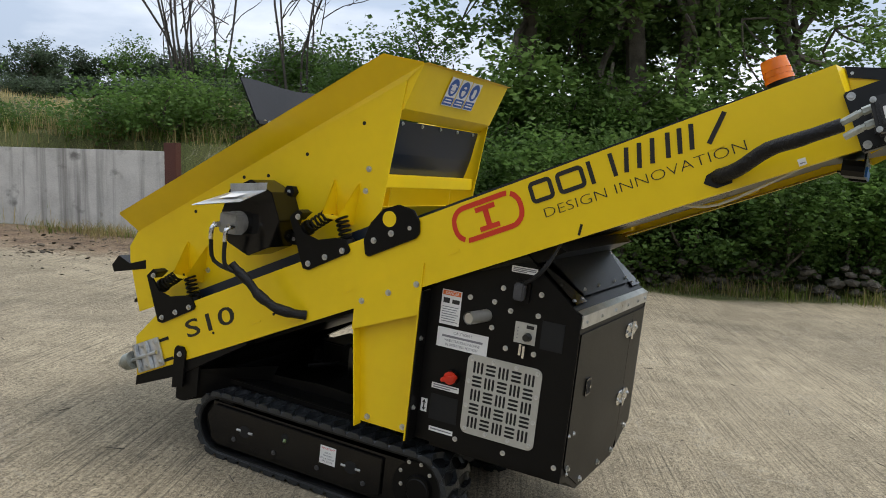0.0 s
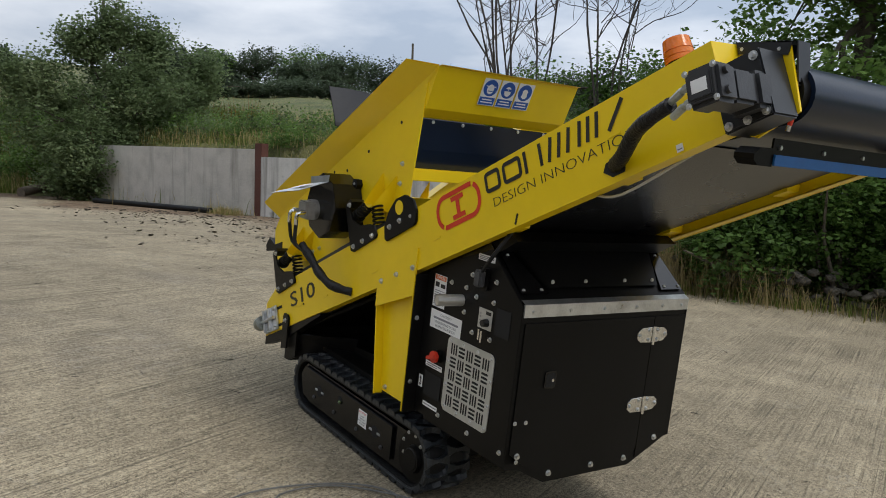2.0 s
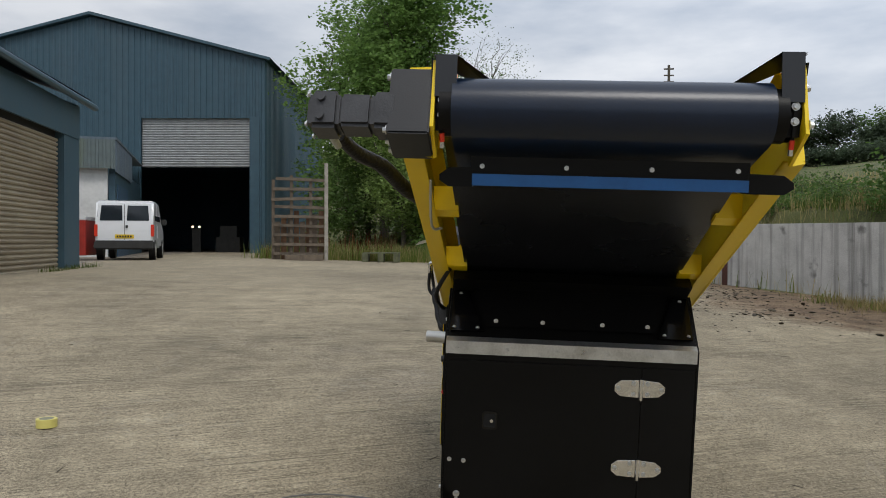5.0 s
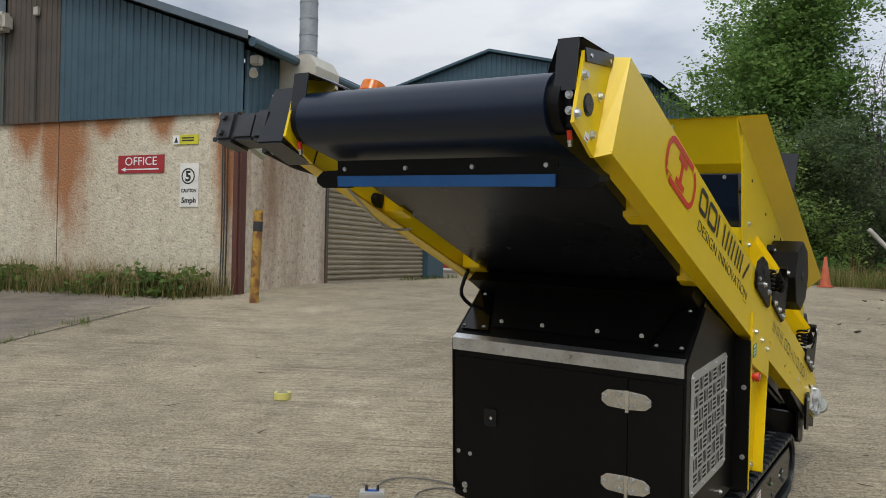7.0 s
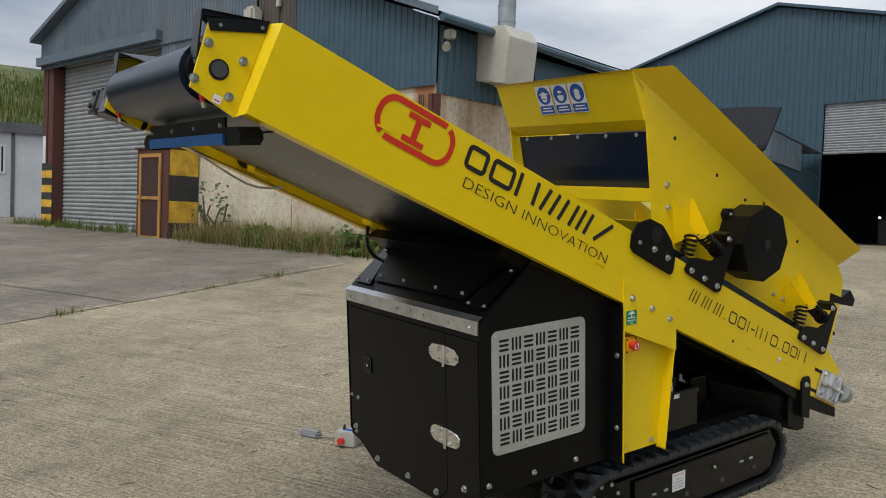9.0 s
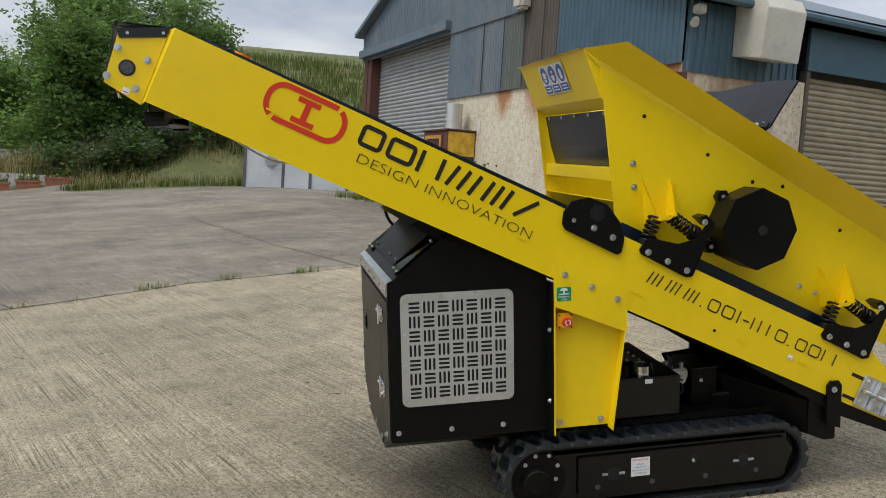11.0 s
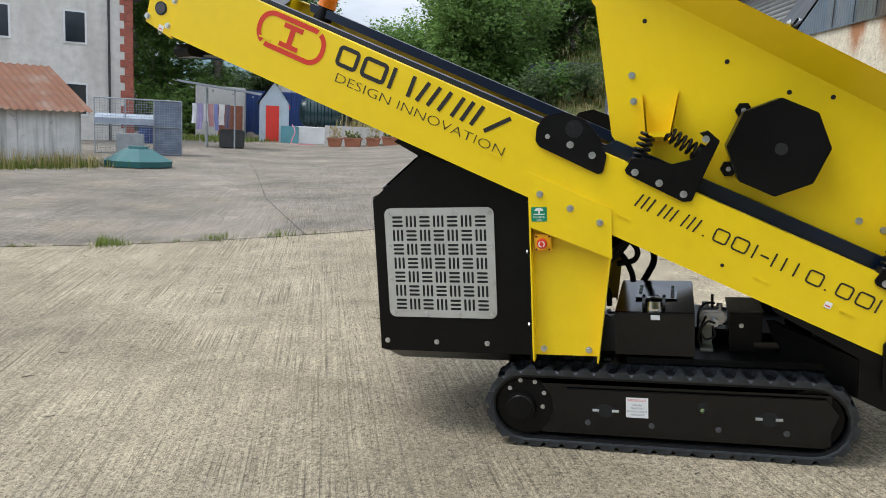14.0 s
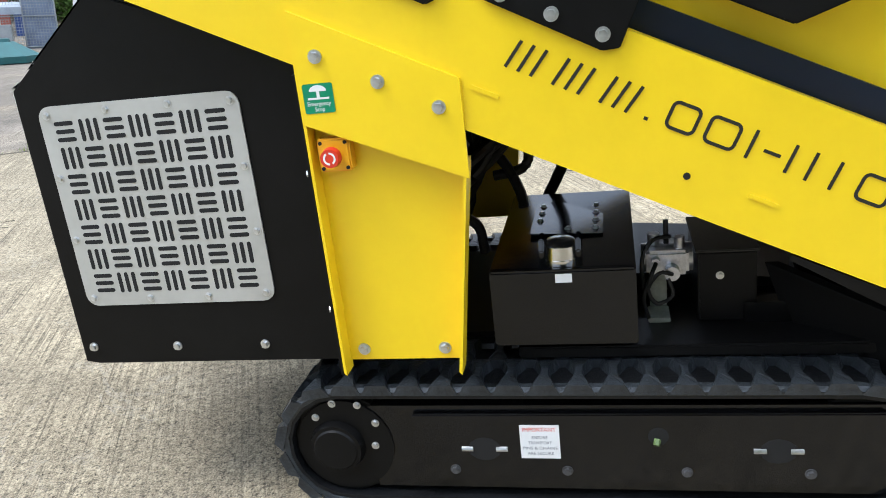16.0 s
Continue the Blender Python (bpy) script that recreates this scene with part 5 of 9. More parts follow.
GREASE = mat("green_grease", (0.10, 0.15, 0.05), 0.3, 0, 0.3, 60)
LUG = bmesh.new()
prism(LUG, [(-0.064, -0.033), (-0.044, -0.024), (-0.016, -0.011), (0.016, -0.011), (0.044, -0.024), (0.064, -0.033), (0.064, 0.033), (0.044, 0.024), (0.016, 0.011), (-0.016, 0.011), (-0.044, 0.024), (-0.064, 0.033)], -0.004, 0.024, "z")
for v in LUG.verts:
    if v.co.z > 0.01:
        v.co.y *= 0.72
        if abs(v.co.x) > 0.05:
            v.co.z -= 0.004
    else:
        v.co.y *= 1.12
lug_ob = ob_from("tread_lug", LUG, TREAD)
LUGME = lug_ob.data
bpy.data.objects.remove(lug_ob)

for s in (1, -1):
    tk = machine
    o, i = stadium(0.487, 1.897, 0.022, 0.318, 0.148), stadium(0.505, 1.879, 0.040, 0.300, 0.130)
    bm = bmesh.new()
    n = len(o)
    xs = (s * 0.30, s * 0.53)
    vo = [[bm.verts.new((x, *p)) for p in o] for x in xs]
    vi = [[bm.verts.new((x, *p)) for p in i] for x in xs]
    for k in range(n):
        j = (k + 1) % n
        bm.faces.new((vo[0][k], vo[0][j], vo[1][j], vo[1][k])), bm.faces.new((vi[0][k], vi[1][k], vi[1][j], vi[0][j]))
        for q in (0, 1):
            bm.faces.new((vo[q][k], vi[q][k], vi[q][j], vo[q][j]))
    belt_ob = part("crawler_track", bm, RUBBER, tk, "black rubber track belt", True)
    # raised rubber edge along both rims
    for xa, xb in ((0.512, 0.536), (0.294, 0.318)):
        bm = bmesh.new()
        ro, ri = stadium(0.477, 1.907, 0.011, 0.329, 0.158), stadium(0.497, 1.887, 0.031, 0.309, 0.138)
        ring_v = [[bm.verts.new((s * x, *p)) for p in loop] for x, loop in ((xa, ri), (xa, ro), (xb - 0.006, ro), (xb, [((a[0] + b[0]) / 2, (a[1] + b[1]) / 2) for a, b in zip(ro, ri)]), (xb - 0.004, ri))]
        for a, b in zip(ring_v, ring_v[1:] + ring_v[:1]):
            for k in range(len(a)):
                bm.faces.new((a[k], a[(k + 1) % len(a)], b[(k + 1) % len(a)], b[k]))
        part("track_rim", bm, TREAD, belt_ob, "raised rubber edge of the track", True)
    # lugs in two staggered rows, spaced along the loop
    seg = [(Vector(o[k]), Vector(o[(k + 1) % n])) for k in range(n)]
    L = sum((b - a).length for a, b in seg)
    count = 42
    for row in (0, 1):
        for c in range(count):
            want = (c + 0.5 * row) * L / count
            for a, b in seg:
                d = (b - a).length
                if want <= d:
                    p, t = a + (b - a) * want / d, (b - a).normalized()
                    nrm = Vector((-t.y, t.x))
                    lg = new("tread_lug", LUGME)
                    lg.parent = belt_ob
                    cx = s * (0.475 if row else 0.355)
                    lg.matrix_basis = Matrix(((1, 0, 0, cx), (0, t.x, nrm.x, p.x), (0, t.y, nrm.y, p.y), (0, 0, 0, 1)))
                    break
                want -= d
    bm = bmesh.new()
    plate(bm, [(0.805, 0.259), (1.80, 0.262), (1.845, 0.20), (1.80, 0.085), (0.805, 0.085)], s * 0.515, s * 0.010, 0.003)
    box(bm, (min(s * 0.32, s * 0.51), 0.70, 0.06), (max(s * 0.32, s * 0.51), 1.82, 0.275))
    fr = part("track_frame", bm, GLOSS, tk, "glossy black track frame")
    ax = "+x" if s > 0 else "-x"
    bolts(fr, [(s * 0.525, y, 0.118) for y in (0.895, 1.151, 1.409, 1.66)], ax, DARKBOLT)
    for y0, y1 in ((0.915, 1.02), (1.545, 1.645)):
        for ya, yb in ((y0, y0 + 0.026), (y1 - 0.026, y1)):
            part("lashing_bar", cyl(bmesh.new(), (s * 0.523, ya, 0.172), (s * 0.523, yb, 0.172), 0.007, n=8), ZINC, fr, "zinc lashing bar end")
        bm = bmesh.new()
        prism(bm, [((y0 + y1) / 2 + 0.038 * math.cos(a * 0.5236), 0.172 + 0.030 * math.sin(a * 0.5236)) for a in range(12)], s * 0.5215, s * 0.5256)
        part("lashing_hole", bm, DARK, fr, "dark round hole")
    bm = bmesh.new()
    cyl(bm, (s * 0.5215, 1.35, 0.207), (s * 0.5258, 1.35, 0.207), 0.022, n=14)
    part("grease_hole", bm, DARK, fr, "dark round hole")
    bm = bmesh.new()
    cyl(bm, (s * 0.5258, 1.348, 0.200), (s * 0.535, 1.345, 0.190), 0.008, n=8)
    part("grease_nipple", bm, GREASE, fr, "small greasy green nipple")
    bm = bmesh.new()
    cyl(bm, (s * 0.36, 0.632, 0.172), (s * 0.505, 0.632, 0.172), 0.128, n=32)
    cyl(bm, (s * 0.505, 0.632, 0.172), (s * 0.514, 0.632, 0.172), 0.118, n=32)
    cyl(bm, (s * 0.514, 0.614, 0.171), (s * 0.535, 0.614, 0.171), 0.067, 0.062, n=28)
    cyl(bm, (s * 0.535, 0.614, 0.171), (s * 0.539, 0.614, 0.171), 0.054, 0.050, n=24)
    sprk = part("drive_sprocket", bm, BLACK, tk, "black drive hub with bolt ring", True)
    bolts(sprk, [(s * 0.514, y, z) for y, z in ((0.569, 0.247), (0.615, 0.283), (0.676, 0.279), (0.714, 0.232), (0.706, 0.172))], ax, SMALL)
    bm = bmesh.new()
    cyl(bm, (s * 0.36, 1.75, 0.172), (s * 0.50, 1.75, 0.172), 0.118, n=28)
    part("idler_wheel", bm, BLACK, tk, "", True)
    stx = placed("transport_label", slab(bmesh.new(), 0, 0, 0.088, 0.085), WHITE, fr, flat_frame(s, 1.05 if s > 0 else 1.14, 0.150, 0.5262), "white transport label with red heading")
    letters("heading", "IMPORTANT", 0.014, RED, stx, Matrix.Translation((0.007, 0.069, 0.001)), 0.074, depth=0.0002)
    for k, txt in enumerate(("ENSURE", "TRANSPORT", "PINS & CHAINS", "ARE SECURE")):
        w = 0.009 * len(txt) * 0.65
        letters("label_line", txt, 0.0105, INKGREY, stx, Matrix.Translation((0.044 - w / 2, 0.050 - 0.0135 * k, 0.001)), w, depth=0.0002)

# ---- chassis and the works under the beams ----
chas = part("chassis", abox((-0.31, 0.62, 0.13), (0.31, 1.92, 0.36), 0.01), BLACK, machine, "black welded chassis")
bm = bmesh.new()
box(bm, (-0.31, 0.67, 0.36), (0.31, 0.75, 0.58))
part("rear_bulkhead", bm, GLOSS, chas)
bm = bmesh.new()
for sx in (-1, 1):
    part("tail_support", prism(bmesh.new(), [(1.80, 0.30), (2.04, 0.22), (2.04, 0.31), (1.86, 0.36), (1.5, 0.37), (1.5, 0.30)], sx * 0.36, sx * 0.40), BLACK, chas, "black tail support arm")
part("pivot_cross_plate", abox((-0.55, 2.0, 0.27), (0.55, 2.03, 0.445), 0.003), BLACK, chas, "black cross plate between the pivots")
bm = bmesh.new()
prism(bm, [(0.70, bot_z(0.7) + 0.01), (2.27, bot_z(2.27) + 0.01), (2.27, bot_z(2.27) - 0.01), (0.70, bot_z(0.7) - 0.01)], -0.44, 0.44)
part("belly_guard", bm, BLACK, machine, "black guard under the belt")
bm = bmesh.new()
prism(bm, [(0.45, 0.568), (0.45, 0.392), (-0.10, 0.392), (-0.10, 0.590), (0.44, 0.572)], 1.003, 1.318, "y", 0.004)
fill = bmesh.new()
prism(fill, [(1.05, 0.36), (1.05, 0.42), (1.33, 0.43), (1.62, 0.41), (1.95, 0.37), (1.95, 0.30)], -0.30, 0.12)
part("pump_housing", fill, BLACK, chas, "black pump and valve housing")
part("deck_plate", abox((-0.42, 1.05, 0.345), (0.42, 1.95, 0.372), 0.004), BLACK, chas, "black deck plate")
tank = part("fuel_tank", bm, GLOSS, chas, "black steel tank with a chrome cap", False)
bm = bmesh.new()
cyl(bm, (0.385, 1.158, 0.566), (0.385, 1.158, 0.582), 0.046, n=30), cyl(bm, (0.385, 1.158, 0.582), (0.385, 1.158, 0.610), 0.043, 0.040, n=30), cyl(bm, (0.385, 1.158, 0.610), (0.385, 1.158, 0.620), 0.040, 0.028, n=30), cyl(bm, (0.385, 1.158, 0.620), (0.385, 1.158, 0.623), 0.028, 0.010, n=30)
cap = part("filler_cap", bm, CHROME, tank, "chrome filler cap", True)
for dy in (-0.040, 0.040):
    bm = bmesh.new()
    prism(bm, [(0.355, 0.572), (0.415, 0.572), (0.418, 0.602), (0.405, 0.626), (0.365, 0.630), (0.352, 0.606)], 1.158 + dy - 0.006, 1.158 + dy + 0.006, "y", 0.003)
    part("grip_ear", bm, GLOSS, cap, "black grip ear")
m = Matrix.Translation((0.115, 1.163, 0.5825)) @ pose(0, 0, 0, 0, 1.9, 90)
placed("cap_plate", rounded(bmesh.new(), 0.172, 0.27, 0.006, 0, 0.004), GLOSS, tank, m, "bolted black plate")
for px_, rows_ in ((-0.068, (-0.090, -0.028, 0.036)), (0.068, (-0.096, -0.032, 0.032, 0.094)), (0.004, (0.100,))):
    for py_ in rows_:
        o = new("plate_screw", SMALL)
        adopt(o, tank, m @ pose(px_, -py_, 0.004, 0, -90, 0))
placed("tank_label", slab(bmesh.new(), -0.018, -0.010, 0.018, 0.010), WHITE, tank, flat_frame(1, 1.165, 0.552, 0.4515), "small white label")
# pump, control box and tray beside the tank
bm = bmesh.new()
box(bm, (0.19, 1.345, 0.485), (0.29, 1.44, 0.545), 0.008), cyl(bm, (0.24, 1.335, 0.515), (0.24, 1.45, 0.515), 0.034, n=18)
cyl(bm, (0.215, 1.365, 0.545), (0.215, 1.365, 0.566), 0.014, n=12), cyl(bm, (0.265, 1.42, 0.545), (0.265, 1.42, 0.572), 0.012, n=12), cyl(bm, (0.29, 1.40, 0.50), (0.318, 1.40, 0.50), 0.017, n=14), cyl(bm, (0.29, 1.365, 0.525), (0.31, 1.365, 0.525), 0.010, n=10)
pump = part("hydraulic_pump", bm, ALU, chas, "bare cast aluminium hydraulic pump", True)
part("pump_foot", abox((0.215, 1.352, 0.372), (0.225, 1.392, 0.485), 0.002), GALV, pump, "bright metal foot plate")
part("pump_foot", abox((0.225, 1.345, 0.372), (0.30, 1.395, 0.384), 0.002), GALV, pump, "bright metal foot plate")
part("valve_stem", cyl(bmesh.new(), (0.24, 1.392, 0.545), (0.24, 1.392, 0.606), 0.006, n=8), INK, pump, "thin black valve stem", True)
ctl = part("control_box", abox((0.05, 1.457, 0.375), (0.30, 1.585, 0.543), 0.004), BLACK, chas, "black control box")
part("box_lid", abox((0.045, 1.452, 0.543), (0.305, 1.59, 0.549), 0.002), GLOSS, ctl, "thin glossy lid")
bolts(ctl, [(0.30, 1.505, 0.487)], "+x", SMALL, "box_screw")
bm = bmesh.new()
box(bm, (0.304, 1.555, 0.372), (0.310, 1.785, 0.422), 0.002), box(bm, (0.10, 1.59, 0.372), (0.304, 1.785, 0.384), 0.002)
tray = part("battery_tray", bm, GLOSS, chas, "folded black battery tray")
part("sloping_plate", prism(bmesh.new(), [(0.29, 0.420), (0.10, 0.475), (0.10, 0.469), (0.29, 0.414)], 1.695, 1.782, "y"), GLOSS, tray, "glossy sloping cover plate")
part("tray_gusset", prism(bmesh.new(), [(0.30, 0.384), (0.12, 0.384), (0.12, 0.47), (0.29, 0.418)], 1.688, 1.694, "y"), BLACK, tray)
part("cable_conduit", tube(bmesh.new(), [(0.12, 1.30, 0.40), (0.10, 1.42, 0.44), (0.02, 1.5, 0.44), (-0.05, 1.6, 0.42)], 0.012, 7), SLEEVE, chas, "", True)
for pts in ([(0.30, 1.335, 0.46), (0.315, 1.335, 0.54), (0.30, 1.36, 0.578), (0.27, 1.40, 0.575)], [(0.318, 1.40, 0.50), (0.335, 1.37, 0.51), (0.33, 1.345, 0.47), (0.32, 1.365, 0.43), (0.32, 1.40, 0.45), (0.32, 1.39, 0.49)], [(0.31, 1.365, 0.525), (0.34, 1.35, 0.50), (0.335, 1.335, 0.45), (0.32, 1.345, 0.395)]):
    part("pump_cable", tube(bmesh.new(), pts, 0.005, 6), INK, chas, "thin black looping cable", True)
random.seed(40)
for k in range(9):
    j = [random.uniform(-0.02, 0.02) for _ in range(8)]
    x = 0.16 + 0.022 * (k % 5)
    bm = bmesh.new()
    tube(bm, [(x - 0.06, 0.77, 0.50 + 0.03 * k), (x + j[0], 0.90 + j[1], 0.62 + 0.025 * k), (x + 0.06 + j[2], 0.955 + j[3], 0.76 + j[4]), (x + 0.04, 0.97 + 0.012 * k + j[5], 0.88 + j[6]), (x, 0.90, 0.96)], 0.012, 8)
    part("hydraulic_hose", bm, SLEEVE, chas, "looping black hydraulic hose", True)
for pts in ([(0.22, 0.95, 0.86), (0.22, 1.04, 0.84), (0.22, 1.085, 0.79), (0.22, 1.07, 0.745), (0.22, 1.0, 0.73)], [(0.20, 0.96, 0.80), (0.22, 1.02, 0.77), (0.24, 1.06, 0.70), (0.26, 1.07, 0.66)], [(0.26, 0.87, 0.60), (0.30, 0.92, 0.655), (0.30, 0.965, 0.63), (0.28, 0.97, 0.56)]):
    part("hydraulic_hose", tube(bmesh.new(), pts, 0.0125, 8), SLEEVE, chas, "looping black hydraulic hose", True)
part("hose_clamp", abox((0.14, 0.93, 0.83), (0.30, 0.975, 0.86), 0.005), BLACK, chas, "black hose clamp bar")
for k in range(5):
    part("hose_union", cyl(bmesh.new(), (0.17 + 0.028 * k, 0.95, 0.80), (0.17 + 0.028 * k, 0.95, 0.90), 0.017, n=8), GLOSS, chas, "", True)
part("hydraulic_hose", tube(bmesh.new(), [(-0.16, 1.10, 0.86), (-0.14, 1.135, 0.76), (-0.13, 1.145, 0.68), (-0.14, 1.12, 0.62), (-0.16, 1.09, 0.56), (-0.18, 1.08, 0.50)], 0.016, 9), SLEEVE, chas, "thick black hose dropping behind the tank", True)
for sx in (-1, 1):
    for yy in (-0.45, 0.10, 0.48):
        bm = bmesh.new()
        prism(bm, [(yy, bot_z(yy) + 0.02), (yy + 0.06, bot_z(yy + 0.06) + 0.02), (yy + 0.06, bot_z(yy) + 0.08), (yy, bot_z(yy) + 0.10)], sx * 0.515, sx * 0.43)
        part("belt_bracket", bm, YELLOW, machine, "yellow belt roller bracket")
bm = bmesh.new()
tube(bm, [(-0.50, -0.70, 1.72), (-0.52, -0.45, 1.56), (-0.50, -0.30, 1.54)], 0.005, 6)
part("sensor_cable", bm, GRILLE, machine, "thin grey cable", True)
bm = bmesh.new()
tube(bm, [(-0.50, 0.12, 1.34), (-0.56, 0.16, 1.22), (-0.52, 0.26, 1.14), (-0.45, 0.30, 1.16)], 0.009, 6)
part("hydraulic_hose", bm, RUBBER, machine, "black hose loop", True)
bm = bmesh.new()
prism(bm, [(0.10, 1.30), (0.16, 1.33), (0.44, 1.21), (0.44, 1.16), (0.20, 1.24)], -0.485, 0.485)
part("belt_stop", bm, BLACK, machine, "black stop bar")

# ---- plants: leaf clouds, limbs, grass ----
def leafmat(name, c1, c2, rough=0.5):
    m = mat(name, c1, rough, 0, 0.2, 0.9, tint=c2, island=0.5, spec=0.22)
    p = m.node_tree.nodes["Principled BSDF"]
    n, l = m.node_tree.nodes, m.node_tree.links
    tr, mx = n.new("ShaderNodeBsdfTranslucent"), n.new("ShaderNodeMixShader")
    mx.inputs[0].default_value = 0.55
    l.new(p.inputs["Base Color"].links[0].from_socket, tr.inputs["Color"])
    l.new(p.outputs[0], mx.inputs[1]), l.new(tr.outputs[0], mx.inputs[2])
    l.new(mx.outputs[0], n["Material Output"].inputs["Surface"])
    return m


LEAF_A = leafmat("sycamore_leaf", (0.105, 0.19, 0.045), (0.175, 0.275, 0.072))
LEAF_B = leafmat("willow_leaf", (0.12, 0.165, 0.075), (0.20, 0.245, 0.125))
# Next two are brightened leaf greens: the crowns' daylight is put into the colour.
LEAF_T = leafmat("lit_crown_leaf", (0.145, 0.24, 0.062), (0.235, 0.35, 0.10))
LEAF_Y = leafmat("brightest_lit_leaf", (0.22, 0.31, 0.09), (0.34, 0.41, 0.14))
# Hill leaves greyed: the haze of distance is mixed into their green.
LEAF_C = leafmat("haze_greyed_leaf", (0.08, 0.11, 0.065), (0.105, 0.14, 0.085))
LEAF_D = leafmat("bright_weed_leaf", (0.12, 0.205, 0.05), (0.20, 0.285, 0.082))
BARK = mat("bark", (0.10, 0.085, 0.065), 0.9, 0, 0.3, 6.0, 0.6, 25)
BAREBARK = mat("grey_dead_bark", (0.075, 0.065, 0.058), 0.9, 0, 0.3, 6.0, 0.4, 25)
DRYGRASS = leafmat("dry_grass", (0.34, 0.275, 0.13), (0.46, 0.37, 0.19), 0.8)
GREENGRASS = leafmat("green_grass", (0.12, 0.165, 0.032), (0.21, 0.235, 0.065), 0.7)
DOCKRED = leafmat("rusty_dock", (0.20, 0.08, 0.03), (0.28, 0.13, 0.05), 0.8)


def leaf_mesh(name, centres, size, rng, elong=1.5, flat=0.35):
    """Many small leaves, each a bent pair of triangles, at the centres."""
    n = len(centres)
    d = rng.normal(size=(n, 3))
    d[:, 2] *= flat
    d /= np.linalg.norm(d, axis=1)[:, None]
    nrm = rng.normal(size=(n, 3)) * 0.7 + np.array([0, 0, 1.0])
    w = np.cross(d, nrm)
    w /= np.linalg.norm(w, axis=1)[:, None]
    s = size * rng.uniform(0.6, 1.3, size=(n, 1))
    a, b = d * s * elong / 2, w * s / 2
    up = np.cross(d, w) * s * 0.12
    v = np.empty((n, 4, 3))
    v[:, 0], v[:, 1], v[:, 2], v[:, 3] = centres - a, centres + b + up, centres + a, centres - b + up
    idx = np.arange(n)[:, None] * 4
    f = np.concatenate([idx + np.array([[0, 1, 2]]), idx + np.array([[0, 2, 3]])], axis=1).reshape(-1, 3)
    me = bpy.data.meshes.new(name)
    me.vertices.add(n * 4)
    me.vertices.foreach_set("co", v.reshape(-1))
    me.loops.add(len(f) * 3)
    me.loops.foreach_set("vertex_index", f.reshape(-1).astype(np.int32))
    me.polygons.add(len(f))
    me.polygons.foreach_set("loop_start", np.arange(0, len(f) * 3, 3, dtype=np.int32))
    me.update()
    me.validate()
    return me


def cloud(rng, blobs, clumps, per, spread):
    """Leaf places: clumps scattered through ellipsoids, thicker towards their skins."""
    out = []
    for c, r in blobs:
        k = max(3, int(clumps))
        u = rng.normal(size=(k, 3))
        u /= np.linalg.norm(u, axis=1)[:, None]
        rad = rng.uniform(0.35, 1.05, size=(k, 1)) ** 0.6
        cc = np.array(c) + u * rad * np.array(r)
        out_ = u + np.array([0, 0, 0.45]) + rng.normal(size=(k, 3)) * 0.35
        along_ = np.repeat(out_, per, axis=0) * rng.uniform(-0.6, 1.5, size=(k * per, 1)) * spread
        pts = np.repeat(cc, per, axis=0) + along_ + rng.normal(size=(k * per, 3)) * spread * np.array([0.62, 0.62, 0.42])
        out.append(pts)
    return np.concatenate(out)


def limb(bm, a, b, r0, r1, rng, bend=0.12, n=6):
    a, b = Vector(a), Vector(b)
    L = (b - a).length
    pts = [a]
    for k in (1, 2):
        q = a.lerp(b, k / 3) + Vector(rng.normal(size=3) * L * bend * 0.5)
        pts.append(q)
    pts.append(b)
    tube(bm, pts, [r0, r0 * 0.75 + r1 * 0.25, r0 * 0.4 + r1 * 0.6, r1], n, sub=3)


def tree(label, base, trunk_h, r, blobs, clumps, per, leaf, material, seed, spread=0.28, lean=(0, 0), group="", category="tree", name="tree", bark=None):
    """A tapered trunk with limbs into each part of the crown, and leaves in clumps."""
    rng = np.random.default_rng(seed)
    z = ground(*base) - 0.1
    t = thing(name, label, category, Matrix.Translation((base[0], base[1], z)), group)
    bm = bmesh.new()
    top = Vector((lean[0], lean[1], trunk_h))
    limb(bm, (0, 0, 0), top, r, r * 0.55, rng, 0.03, 9)
    for c, rr in blobs:
        limb(bm, top * rng.uniform(0.55, 1.0), Vector(c), r * 0.38, r * 0.06, rng, 0.12)
        for q in range(3):
            limb(bm, Vector(c) * 0.75 + top * 0.25, Vector(c) + Vector(rng.normal(size=3) * np.array(rr) * 0.6), r * 0.14, r * 0.03, rng, 0.12, 5)
    part("trunk", bm, bark or BARK, t, "", True)
    me = leaf_mesh("crown", cloud(rng, blobs, clumps, per, spread), leaf, rng)
    me.materials.append(material)
    o = new("crown", me)
    o.parent = t
    return t


def bush(label, base, blobs, clumps, per, leaf, material, seed, spread=0.22, group="", name="bush"):
    rng = np.random.default_rng(seed)
    t = thing(name, label, "bush", Matrix.Translation((base[0], base[1], ground(*base) - 0.05)), group)
    bm = bmesh.new()
    for c, rr in blobs:
        for q in range(3):
            limb(bm, (c[0] * 0.5, c[1] * 0.5, 0), Vector(c) + Vector(rng.normal(size=3) * np.array(rr) * 0.5), 0.035, 0.008, rng, 0.12, 5)
    part("stem", bm, BARK, t, "", True)
    me = leaf_mesh("foliage", cloud(rng, blobs, clumps, per, spread), leaf, rng)
    me.materials.append(material)
    o = new("foliage", me)
    o.parent = t
    return t


